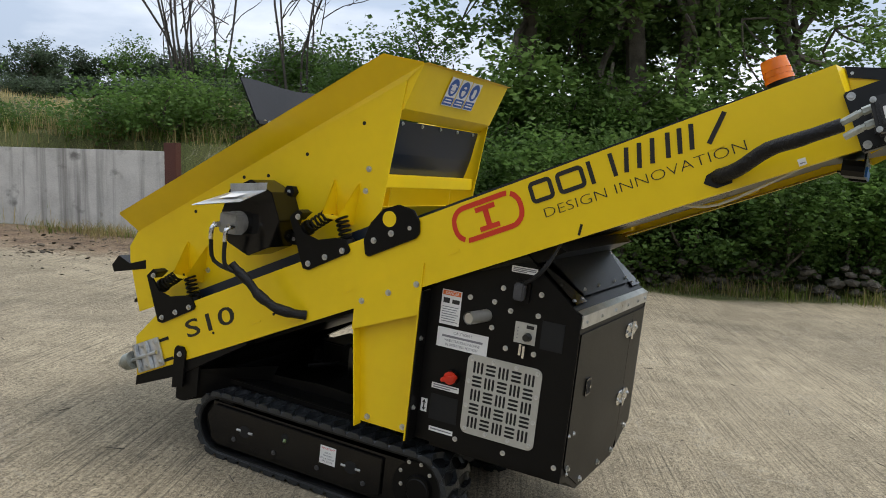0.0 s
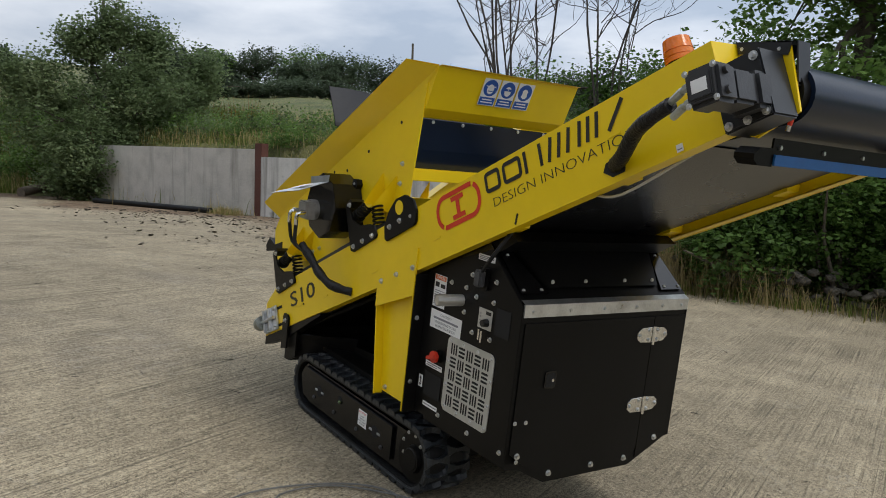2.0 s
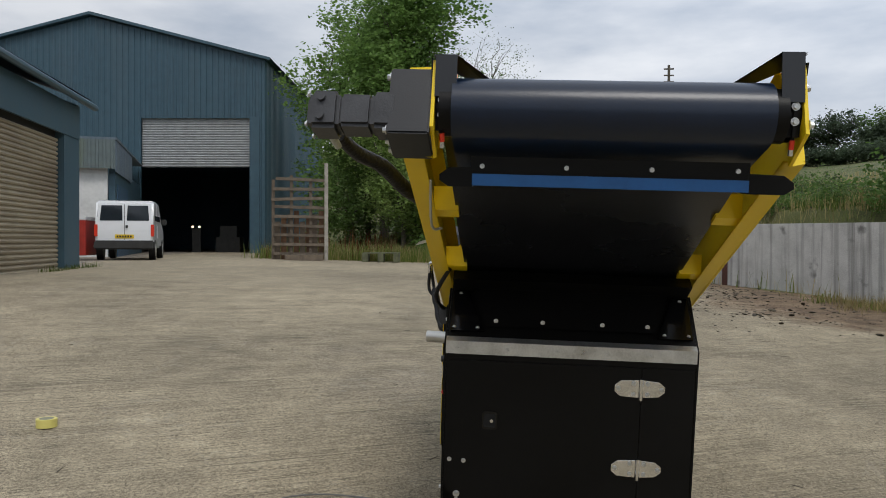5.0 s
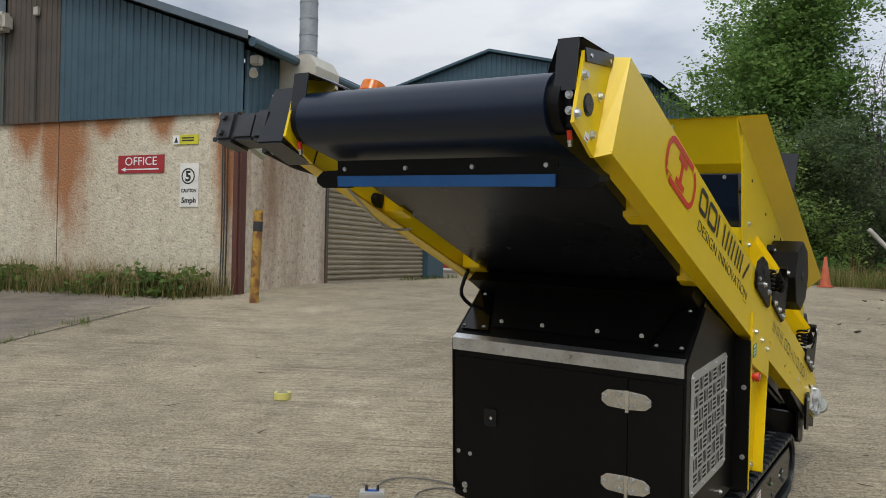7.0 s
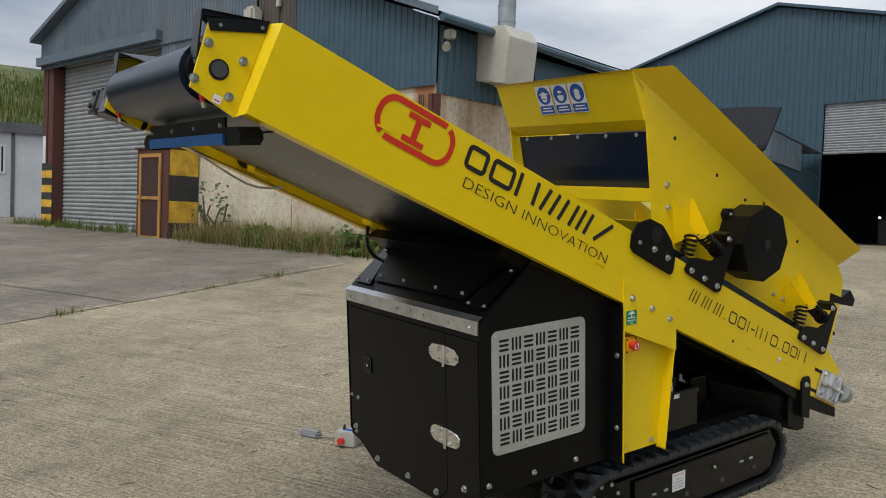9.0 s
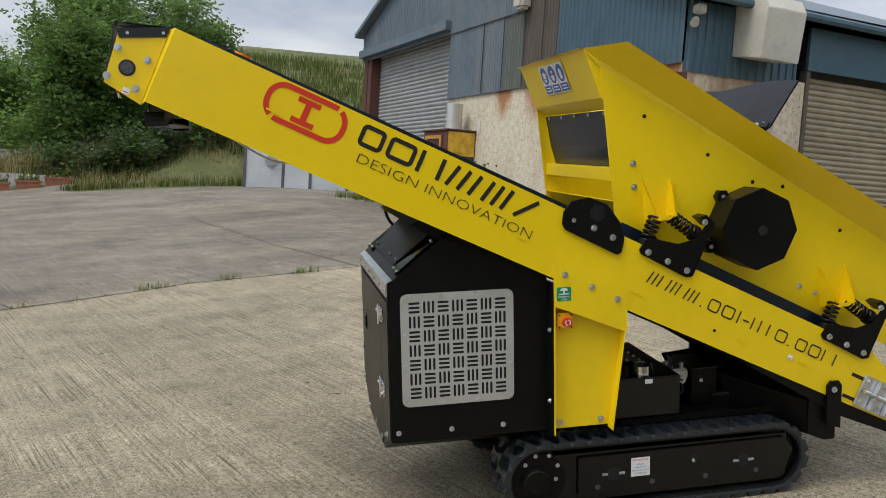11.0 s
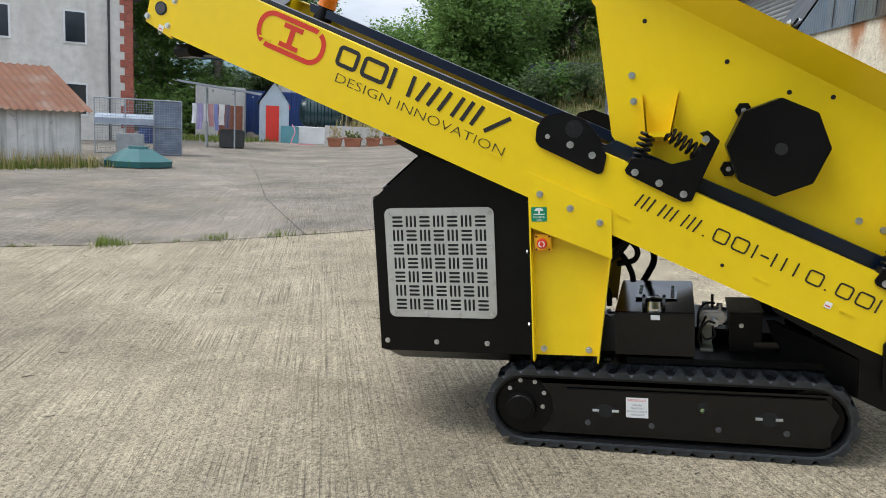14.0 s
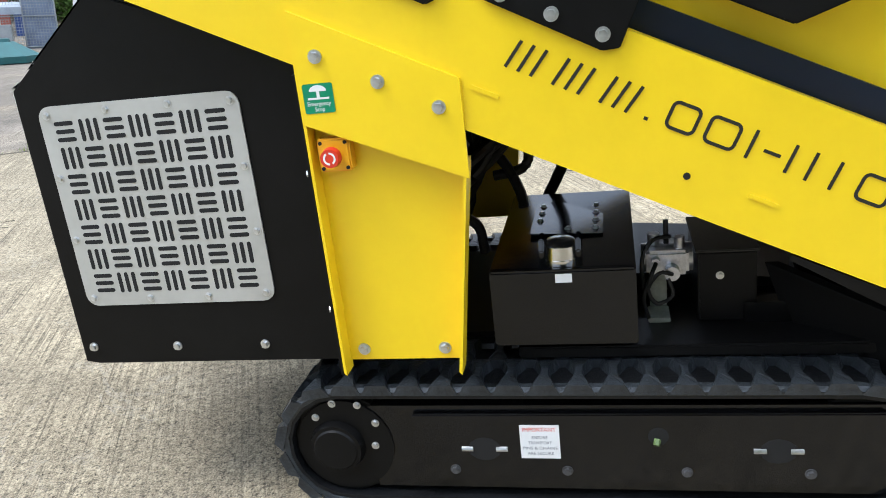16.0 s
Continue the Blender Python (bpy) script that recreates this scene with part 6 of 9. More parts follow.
def blades(name, label, places, h, material, seed, per=30, spread=0.12, width=0.012, droop=0.5, category="grass"):
    """Tufts of grass blades at the places (x, y, tuft size); one object of uncountable stuff."""
    rng = np.random.default_rng(seed)
    V, F = [], []
    for x, y, k in places:
        for _ in range(max(3, int(per * k))):
            px, py = x + rng.normal() * spread * k, y + rng.normal() * spread * k
            z = ground(px, py) - 0.01
            a = rng.uniform(0, 6.283)
            hh = h * k * rng.uniform(0.45, 1.15)
            dx, dy = math.cos(a), math.sin(a)
            o = droop * hh * rng.uniform(0.1, 0.9)
            w = width * rng.uniform(0.6, 1.4)
            i = len(V)
            V += [(px - dy * w / 2, py + dx * w / 2, z), (px + dy * w / 2, py - dx * w / 2, z), (px + dx * o * 0.4 + dy * w / 3, py + dy * o * 0.4 - dx * w / 3, z + hh * 0.62), (px + dx * o * 0.4 - dy * w / 3, py + dy * o * 0.4 + dx * w / 3, z + hh * 0.62), (px + dx * o, py + dy * o, z + hh)]
            F += [(i, i + 1, i + 2), (i, i + 2, i + 3), (i + 3, i + 2, i + 4)]
    me = bpy.data.meshes.new(name)
    me.from_pydata(V, [], F)
    me.materials.append(material)
    return tagged(new(name, me), label, category, kind="stuff")


# ---- corrugated sheet and roller shutters ----
def corrugated(bm, u0, u1, low, high, pitch=0.2, depth=0.03, at=None):
    """Ribbed sheet along u between heights low(u) and high(u); at(u, out, z) places a vertex."""
    us = []
    u = u0
    while u < u1 - 1e-6:
        for f, o in ((0.0, 0.0), (0.3, 0.0), (0.4, depth), (0.7, depth), (0.8, 0.0)):
            if u + f * pitch < u1:
                us.append((u + f * pitch, o))
        u += pitch
    us.append((u1, 0.0))
    a = [bm.verts.new(at(u, o, low(u))) for u, o in us]
    b = [bm.verts.new(at(u, o, high(u))) for u, o in us]
    for k in range(len(us) - 1):
        bm.faces.new((a[k], a[k + 1], b[k + 1], b[k]))
    return bm


def shutter(name, label, m, w, h, material, parent, pitch=0.095):
    """Roller shutter of curved slats, in the plane x-z of m."""
    bm = bmesh.new()
    n = int(h / pitch)
    prof = []
    for k in range(n):
        for f, o in ((0.0, 0.0), (0.14, 0.0), (0.3, 0.028), (0.6, 0.04), (0.88, 0.03)):
            prof.append((-o, (k + f) * h / n))
    prof.append((0.0, h))
    a = [bm.verts.new((0, o, z)) for o, z in prof]
    b = [bm.verts.new((w, o, z)) for o, z in prof]
    for k in range(len(prof) - 1):
        bm.faces.new((a[k], b[k], b[k + 1], a[k + 1]))
    o = ob_from(name, bm, material)
    if parent:
        o.parent = parent
    o.matrix_basis = m
    return tagged(o, label)


NAVY = stained("navy_cladding", (0.040, 0.086, 0.116), (0.07, 0.10, 0.115), 0.3, 0.5, 0.5, (1.5, 1.5, 0.25), 0.05, 30)
BLUEGREY = stained("weathered_blue_cladding", (0.10, 0.135, 0.165), (0.20, 0.20, 0.19), 0.5, 0.6, 0.6, (2.5, 2.5, 0.2), 0.05, 30)
OLIVE = stained("olive_grey_sheet", (0.10, 0.115, 0.105), (0.085, 0.075, 0.055), 0.7, 0.6, 0.6, (2.5, 2.5, 0.3), 0.05, 30)
CRACKLINE = mat("dark_crack", (0.10, 0.06, 0.04), 0.95, 0, 0.3, 12)
RUSTSHEET = stained("rust_brown_sheet", (0.085, 0.07, 0.055), (0.17, 0.09, 0.05), 0.6, 0.7, 0.9, (2.5, 2.5, 0.3), 0.05, 30)
RENDER = stained("dashed_render", (0.60, 0.54, 0.41), (0.38, 0.27, 0.17), 0.5, 0.95, 0.6, (1.5, 1.5, 0.25), 1.0, 26, 0.48, 0.12, 9.0)


def rust_runs(m, runs, top, color):
    """Rust washed down a wall from under the sheeting: (middle, half width, length) of each run."""
    n, l = m.node_tree.nodes, m.node_tree.links
    p = n["Principled BSDF"]
    src = p.inputs["Base Color"].links[0].from_socket
    tc, sep, nz = n.new("ShaderNodeTexCoord"), n.new("ShaderNodeSeparateXYZ"), n.new("ShaderNodeTexNoise")
    mp = n.new("ShaderNodeMapping")
    mp.inputs["Scale"].default_value = (3.0, 3.0, 0.9)
    nz.inputs["Scale"].default_value, nz.inputs["Detail"].default_value, nz.inputs["Roughness"].default_value = 1.6, 8.0, 0.7
    l.new(tc.outputs["Object"], sep.inputs[0]), l.new(tc.outputs["Object"], mp.inputs["Vector"]), l.new(mp.outputs["Vector"], nz.inputs["Vector"])
    total = None
    for x, w, length in runs:
        d, a, ra, rz, pr = (n.new("ShaderNodeMath"), n.new("ShaderNodeMath"), n.new("ShaderNodeMapRange"), n.new("ShaderNodeMapRange"), n.new("ShaderNodeMath"))
        d.operation, a.operation, pr.operation = "SUBTRACT", "ABSOLUTE", "MULTIPLY"
        d.inputs[1].default_value = x
        ra.inputs["From Min"].default_value, ra.inputs["From Max"].default_value = w, 0.0
        rz.inputs["From Min"].default_value, rz.inputs["From Max"].default_value = top - length, top - 0.2 * length
        l.new(sep.outputs["X"], d.inputs[0]), l.new(d.outputs[0], a.inputs[0]), l.new(a.outputs[0], ra.inputs["Value"])
        l.new(sep.outputs["Z"], rz.inputs["Value"]), l.new(ra.outputs[0], pr.inputs[0]), l.new(rz.outputs[0], pr.inputs[1])
        if total is None:
            total = pr.outputs[0]
        else:
            mxx = n.new("ShaderNodeMath")
            mxx.operation = "MAXIMUM"
            l.new(total, mxx.inputs[0]), l.new(pr.outputs[0], mxx.inputs[1])
            total = mxx.outputs[0]
    ad, cut, mx = n.new("ShaderNodeMath"), n.new("ShaderNodeMapRange"), n.new("ShaderNodeMixRGB")
    ad.operation = "ADD"
    cut.inputs["From Min"].default_value, cut.inputs["From Max"].default_value, cut.inputs["To Max"].default_value = 0.60, 1.12, 0.92
    mx.inputs[2].default_value = (*color, 1)
    l.new(total, ad.inputs[0]), l.new(nz.outputs["Fac"], ad.inputs[1]), l.new(ad.outputs[0], cut.inputs["Value"]), l.new(cut.outputs[0], mx.inputs[0])
    l.new(src, mx.inputs[1]), l.new(mx.outputs[0], p.inputs["Base Color"])


rust_runs(RENDER, ((-3.4, 0.6, 2.7), (-3.75, 0.4, 2.0), (-4.3, 0.6, 0.9), (-1.5, 0.4, 0.6), (-0.25, 0.4, 2.8), (-5.6, 0.5, 0.8), (-2.6, 0.5, 0.5)), 3.6, (0.33, 0.125, 0.04))
flecked(RENDER, (0.22, 0.17, 0.11), 16.0, 0.57, 0.6)
flecked(RENDER, (0.24, 0.15, 0.08), 3.5, 0.62, 0.5)
RENDER2 = stained("mossy_render", (0.60, 0.51, 0.39), (0.24, 0.13, 0.07), 0.8, 0.95, 0.6, (1.6, 1.6, 0.25), 1.0, 26, 0.44, 0.14, 9.0)
flecked(RENDER2, (0.16, 0.12, 0.08), 16.0, 0.56, 0.6)
SHUTTER = stained("rusty_shutter", (0.30, 0.25, 0.17), (0.12, 0.075, 0.045), 0.75, 0.5, 0.5, (0.3, 0.3, 2.2), 0.1, 30, 0.5)
SHUTTERG = stained("grey_shutter", (0.30, 0.31, 0.31), (0.16, 0.12, 0.09), 0.45, 0.5, 0.5, (0.3, 0.3, 1.2), 0.1, 30, 0.55)
REDPAINT = stained("worn_red_paint", (0.095, 0.032, 0.022), (0.06, 0.03, 0.022), 0.6, 0.7, 1.2)
FLASH = mat("zinc_flashing", (0.30, 0.32, 0.33), 0.5, 0.4, 0.15, 3)
CREAMBOX = mat("cream_duct_box", (0.48, 0.45, 0.38), 0.55, 0, 0.1, 1.5, 0.05, 20)
HAZY = mat("hazard_yellow", (0.60, 0.36, 0.03), 0.7, 0, 0.25, 4)
HAZK = mat("hazard_black", (0.03, 0.03, 0.028), 0.7, 0, 0.25, 4)
WHITEWALL = stained("whitewashed_concrete", (0.56, 0.55, 0.52), (0.17, 0.16, 0.145), 0.8, 0.9, 0.9, (6.5, 6.5, 0.28), 0.35, 40, 0.49)
flecked(WHITEWALL, (0.12, 0.115, 0.105), 3.2, 0.63, 0.8)
GREYWALL = stained("grey_concrete_wall", (0.47, 0.45, 0.41), (0.14, 0.13, 0.11), 0.75, 0.95, 0.8, (4.0, 4.0, 0.3), 0.35, 40, 0.52)
STONE = mat("rubble_stone", (0.085, 0.076, 0.062), 0.95, 0, 0.35, 3.0, 0.6, 20, island=0.5)
SHEDWHITE = mat("white_paint", (0.62, 0.62, 0.60), 0.7, 0, 0.1, 1.0, 0.05, 20)
GLASS = mat("dark_window_glass", (0.02, 0.025, 0.03), 0.06, 0, 0.1, 1.0)

# ---- office workshop ----
OFFM = Matrix(((0.973, -0.23, 0, -7.95), (0.23, 0.973, 0, 5.5), (0, 0, 1, 0), (0, 0, 0, 1)))
office = thing("workshop_building", "old workshop with stained render, blue cladding and roller shutters", "building", OFFM)


def roof_z(x):
    s = -x
    return 4.6 + 0.367 * s if s < 9.1 else 7.94 - 0.367 * (s - 9.1)


def front(u, o, z):
    return (u, -0.05 - o, z)


part("wall", abox((-8.4, 0.0, 0.2), (0.0, 0.25, 3.58)), RENDER, office, "rust-stained rough-cast front wall")
part("wall", abox((-0.25, 0.25, 0.2), (0.0, 2.62, 3.52)), RENDER2, office, "mossy rough-cast side wall")
for x0, x1, lo, hi, material, label in ((-3.55, 0.03, 3.54, None, NAVY, "navy ribbed cladding"), (-4.75, -3.55, 3.54, None, RUSTSHEET, "rust-brown ribbed sheet"), (-5.62, -4.75, 3.54, 5.15, OLIVE, "faded olive-grey ribbed sheet"), (-8.4, -5.62, 3.54, 5.15, BLUEGREY, "weathered blue ribbed cladding"), (-14.75, -4.75, 5.1, None, BLUEGREY, "pale ribbed gable sheets")):
    bm = bmesh.new()
    top = (lambda u, h=hi: h if h else roof_z(u))
    corrugated(bm, x0, x1, (lambda u, q=lo: q), top, 0.14 if material is NAVY else 0.115, 0.017, lambda u, o, z, k=(0.04 if lo > 5 else 0.0): (u, -0.05 - o - k, z))
    part("cladding", bm, material, office, label)
bm = bmesh.new()
corrugated(bm, 0.25, 2.62, lambda u: 3.42, lambda u: 4.5, 0.16, 0.028, lambda u, o, z: (0.02 + o, u - 0.25, z))
part("cladding", bm, NAVY, office, "navy ribbed cladding")
part("fascia", abox((0.0, 2.6, 3.72), (0.06, 8.62, 4.42)), NAVY, office, "navy door header")
part("door_post", abox((-0.15, 7.62, 0.3), (0.04, 8.6, 3.75)), NAVY, office, "navy steel door post")
part("door_post", abox((-0.12, 2.62, 0.3), (0.03, 2.70, 3.72)), RUSTSHEET, office)
shutter("roller_shutter", "rusty grey-brown roller shutter, closed", Matrix.Translation((-0.12, 2.70, 0.45)) @ Matrix.Rotation(radians(90), 4, "Z"), 4.92, 3.18, SHUTTER, office)
bm = bmesh.new()
for q, y0, y1 in ((0, -0.35, 8.85),):
    for za, zb, xa, xb in ((4.55, 7.94, 0.3, -9.1), (7.94, 5.85, -9.1, -14.9)):
        a = [(xa, y0, za), (xa, y1, za), (xb, y1, zb), (xb, y0, zb)]
        quad(bm, *a), quad(bm, *[(p[0], p[1], p[2] + 0.06) for p in a])
        quad(bm, (xa, y0, za), (xb, y0, zb), (xb, y0, zb + 0.12), (xa, y0, za + 0.12))
part("roof", bm, BLUEGREY, office, "weathered blue sheet roof")
bm = bmesh.new()
tube(bm, [(0.34, -0.3, 4.52), (0.34, 8.85, 4.46)], 0.07, 8, sub=1)
part("gutter", bm, NAVY, office, "grey roof gutter")
part("back_wall", prism(bmesh.new(), [(-14.8, 0.2), (0.0, 0.2), (0.0, 4.5), (-9.1, 7.85), (-14.8, 5.8)], 8.6, 8.8, "y"), NAVY, office)
part("shutter_box", abox((-0.5, 2.7, 3.6), (-0.14, 7.62, 4.3)), HAZK, office)
part("wall_left", abox((-14.85, 0.1, 0.2), (-14.6, 8.6, 5.9)), BLUEGREY, office)
part("wall_joint", abox((-3.60, -0.004, 0.9), (-3.585, 0.0, 3.54)), CRACKLINE, office, "dark cracked wall joint")
# corner post, down pipe and cables
bm = bmesh.new()
box(bm, (-0.08, -0.10, 0.3), (0.0, -0.01, 3.40)), box(bm, (0.002, -0.06, 0.3), (0.04, 0.07, 3.40))
part("corner_post", bm, REDPAINT, office, "rusty steel corner post")
for dx in (-0.22, -0.27, -0.31):
    part("service_pipe", tube(bmesh.new(), [(dx, -0.06, 3.4), (dx + 0.02, -0.07, 1.8), (dx - 0.01, -0.06, 0.5)], 0.011, 6), HAZK, office, "thin dark service pipe")
# big shutter with red columns
shutter("roller_shutter", "grey corrugated roller shutter, closed", Matrix.Translation((-14.0, 0.28, 0.6)), 5.55, 4.65, SHUTTERG, office, 0.11)
part("lintel", abox((-14.7, -0.25, 5.2), (-8.3, 0.2, 5.42)), BLUEGREY, office, "ribbed canopy edge")
for x0, w in ((-14.65, 0.28), (-14.3, 0.28)):
    part("column", abox((x0, -0.05, 0.3), (x0 + w, 0.25, 5.2)), REDPAINT, office, "red-brown steel column")
for k in range(9):
    part("hazard_band", abox((-14.66, -0.057, 0.75 + 0.2 * k), (-14.01, -0.052, 0.95 + 0.2 * k)), HAZY if k % 2 else HAZK, office, "yellow and black hazard band")
part("fuse_box", abox((-14.6, -0.07, 2.55), (-14.42, -0.058, 3.3)), SHEDWHITE, office)
for x, z0, z1 in ((-4.74, 3.56, 5.1), (-4.02, 3.56, 5.35), (-6.55, 3.56, 5.1), (-5.62, 3.56, 5.1)):
    part("conduit", cyl(bmesh.new(), (x, -0.092, z0), (x, -0.092, z1), 0.012, n=6), HAZK, office, "thin dark conduit")
part("junction_box", abox((-4.07, -0.15, 5.33), (-3.97, -0.085, 5.47), 0.008), CREAMBOX, office, "small cream junction box")
# lamp, floodlight, duct
bm = bmesh.new()
box(bm, (-4.88, -0.35, 5.08), (-4.53, -0.08, 5.40), 0.06)
part("bulkhead_lamp", bm, CREAMBOX, office, "cream bulkhead lamp", True)
bm = bmesh.new()
box(bm, (0.05, 0.05, 4.28), (0.22, 0.2, 4.42), 0.02), cyl(bm, (0.1, 0.1, 4.2), (0.16, 0.02, 4.12), 0.05, 0.07, 10)
part("floodlight", bm, CREAMBOX, office, "small white floodlight", True)
bm = bmesh.new()
prism(bm, [(0.02, 3.75), (0.62, 3.66), (0.70, 4.42), (0.58, 4.62), (0.02, 4.62)], 0.95, 1.75, "y", 0.01)
duct = part("duct_box", bm, CREAMBOX, office, "cream metal extraction duct")
bm = bmesh.new()
cyl(bm, (0.32, 1.35, 4.6), (0.32, 1.35, 8.6), 0.15, n=22)
for k in range(14):
    cyl(bm, (0.32, 1.35, 4.75 + 0.27 * k), (0.32, 1.35, 4.77 + 0.27 * k), 0.156, n=22)
part("flue", bm, FLASH, duct, "ribbed grey metal flue", True)
# gas cupboard with a mesh door and a painted side
cage = thing("gas_cupboard", "rusty steel cupboard with mesh door and hazard-painted side", "cupboard", OFFM)
part("body", abox((-8.12, -0.72, 0.45), (-6.80, -0.02, 2.68), 0.008), REDPAINT, cage, "rust-brown steel body")
OCHRE = stained("ochre_paint", (0.42, 0.22, 0.05), (0.15, 0.06, 0.03), 0.6, 0.7, 1.5)
MESHRUST = mat("dark_rust_mesh", (0.05, 0.022, 0.016), 0.85, 0, 0.3, 14, 0.5, 90)
frame_bm = bmesh.new()
for a, b in (((-7.95, 0.75), (-7.87, 2.58)), ((-7.14, 0.75), (-7.06, 2.58)), ((-7.87, 2.50), (-7.14, 2.58)), ((-7.87, 1.60), (-7.14, 1.67)), ((-7.87, 0.75), (-7.14, 0.82))):
    box(frame_bm, (a[0], -0.765, a[1]), (b[0], -0.735, b[1]))
door_ = part("mesh_door", abox((-7.87, -0.745, 0.8), (-7.14, -0.728, 2.52)), MESHRUST, cage, "dark rusty mesh door")
part("door_frame", frame_bm, OCHRE, door_, "ochre painted frame")
part("latch", abox((-8.0, -0.79, 1.60), (-7.82, -0.766, 1.70), 0.006), OCHRE, door_)
for k, (z0, z1, m_) in enumerate(((0.5, 1.12, HAZK), (1.12, 1.58, HAZY), (1.58, 2.12, HAZK), (2.12, 2.66, HAZY))):
    part("hazard_band", abox((-6.799, -0.70, z0), (-6.79, -0.03, z1)), m_, cage, "worn hazard paint")
part("lid_edge", abox((-8.16, -0.76, 2.68), (-6.76, 0.0, 2.72), 0.004), REDPAINT, cage)
keg = thing("metal_keg", "dull steel keg standing on the cupboard", "keg", OFFM @ Matrix.Translation((-7.25, -0.38, 2.72)))
bm = bmesh.new()
cyl(bm, (0, 0, 0), (0, 0, 0.60), 0.20, n=20)
for zz in (0.02, 0.20, 0.40, 0.56):
    cyl(bm, (0, 0, zz), (0, 0, zz + 0.035), 0.215, n=20)
part("barrel", bm, STAINLESS, keg, "", True)
# signs on the wall
def wall_sign(label, x, z, w, h, material):
    o = ob_from("wall_sign", abox((0, -0.012, 0), (w, 0, h)), material)
    o.matrix_basis = OFFM @ Matrix.Translation((x, -0.004, z))
    return tagged(o, label, "sign")


so_ = wall_sign("red sign with white lettering and an arrow, on the wall", -2.33, 2.66, 0.90, 0.285, mat("faded_red_sign", (0.33, 0.02, 0.025), 0.5, 0, 0.1, 4))
letters("lettering", "OFFICE", 0.19, WHITE, so_, Matrix.Translation((0.14, -0.0135, 0.125)) @ FRONT, 0.62)
bm = bmesh.new()
slab(bm, 0.12, 0.05, 0.80, 0.07, 0, 0.001)
bm.faces.new([bm.verts.new(p) for p in ((0.06, 0.06, 0.001), (0.15, 0.025, 0.001), (0.15, 0.095, 0.001))])
placed("arrow", bm, WHITE, so_, Matrix.Translation((0, -0.0135, 0)) @ FRONT)
s5 = wall_sign("weathered white speed limit sign on the wall", -1.12, 2.12, 0.35, 0.68, mat("old_white_sign", (0.72, 0.70, 0.64), 0.6, 0, 0.1, 4))
bm = bmesh.new()
ring(bm, 0.25, 0.25, 0.1249, 0.022, n=8)
placed("circle", bm, INK, s5, Matrix.Translation((0.155, -0.0135, 0.475)) @ FRONT)
letters("numeral", "5", 0.22, INK, s5, Matrix.Translation((0.105, -0.0135, 0.40)) @ FRONT, 0.10, weight=0.008)
letters("lettering", "CAUTION", 0.075, INK, s5, Matrix.Translation((0.03, -0.0135, 0.225)) @ FRONT, 0.28, weight=0.003)
letters("lettering", "5mph", 0.12, INK, s5, Matrix.Translation((0.035, -0.0135, 0.06)) @ FRONT, 0.27, weight=0.004)
s7 = wall_sign("small yellow warning sign on the wall", -1.27, 3.09, 0.48, 0.15, mat("sign_yellow", (0.55, 0.52, 0.03), 0.5, 0, 0.1, 4))
bm = bmesh.new()
slab(bm, 0.005, 0.005, 0.13, 0.145, 0, 0.001)
placed("panel", bm, WHITE, s7, Matrix.Translation((0, -0.0135, 0)) @ FRONT)
bm = bmesh.new()
slab(bm, 0.17, 0.09, 0.40, 0.11, 0, 0.001), slab(bm, 0.17, 0.05, 0.40, 0.07, 0, 0.001)
bm.faces.new([bm.verts.new(p) for p in ((0.03, 0.03, 0.002), (0.105, 0.03, 0.002), (0.068, 0.12, 0.002))])
placed("print", bm, INK, s7, Matrix.Translation((0, -0.0135, 0)) @ FRONT)
wall_sign("small pale notice on the wall", -6.75, 2.65, 0.16, 0.34, mat("pale_notice", (0.55, 0.52, 0.46), 0.6, 0, 0.1, 4))
bol = thing("bollard", "leaning yellow steel bollard with rust and a black band", "bollard", Matrix.Translation((-7.12, 5.02, ground(-7.12, 5.02))) @ pose(0, 0, 0, 0, 2.5, 0))
part("post", cyl(bmesh.new(), (0, 0, -0.1), (0, 0, 1.30), 0.065, n=14), flecked(stained("rusted_yellow_paint", (0.55, 0.33, 0.04), (0.16, 0.06, 0.03), 0.9, 0.7, 2.5, (1, 1, 0.4), 0.2, 30, 0.38), (0.15, 0.06, 0.025), 9.0, 0.46, 0.85), bol, "", True)
part("band", cyl(bmesh.new(), (0, 0, 1.0), (0, 0, 1.14), 0.067, n=14), HAZK, bol, "", True)

# ---- big blue shed ----
SH = Matrix.Translation((-12.6, 35.9, 0.0)) @ pose(0, 0, 0, 0, 0, 5)
shed = thing("industrial_shed", "large navy steel shed with half-open shutter", "building", SH)
sz = lambda u: 10.4 + 0.25 * (-u) if u > -8.6 else 12.55 - 0.25 * (-u - 8.6)
for u0, u1, lo in ((-17.2, -6.15, 0.5), (-6.15, -0.75, 7.55), (-0.75, 0.0, 0.5)):
    bm = bmesh.new()
    corrugated(bm, u0, u1, lambda u, q=lo: q, sz, 0.3, 0.04, lambda u, o, z: (u, -o, z))
    part("wall", bm, NAVY, shed, "navy ribbed wall")
bm = bmesh.new()
corrugated(bm, 0.0, 18.0, lambda u: 0.5, lambda u: 10.4, 0.3, 0.04, lambda u, o, z: (o, u, z))
part("side_wall", bm, NAVY, shed)
bm = bmesh.new()
for xa, za, xb, zb in ((0.25, 10.35, -8.6, 12.6), (-8.6, 12.6, -17.4, 10.35)):
    a = [(xa, -0.3, za), (xa, 18, za), (xb, 18, zb), (xb, -0.3, zb)]
    quad(bm, *a), quad(bm, *[(p[0], p[1], p[2] + 0.14) for p in a]), quad(bm, a[0], a[3], (xb, -0.3, zb + 0.14), (xa, -0.3, za + 0.14))
part("roof", bm, NAVY, shed, "navy sheet roof")
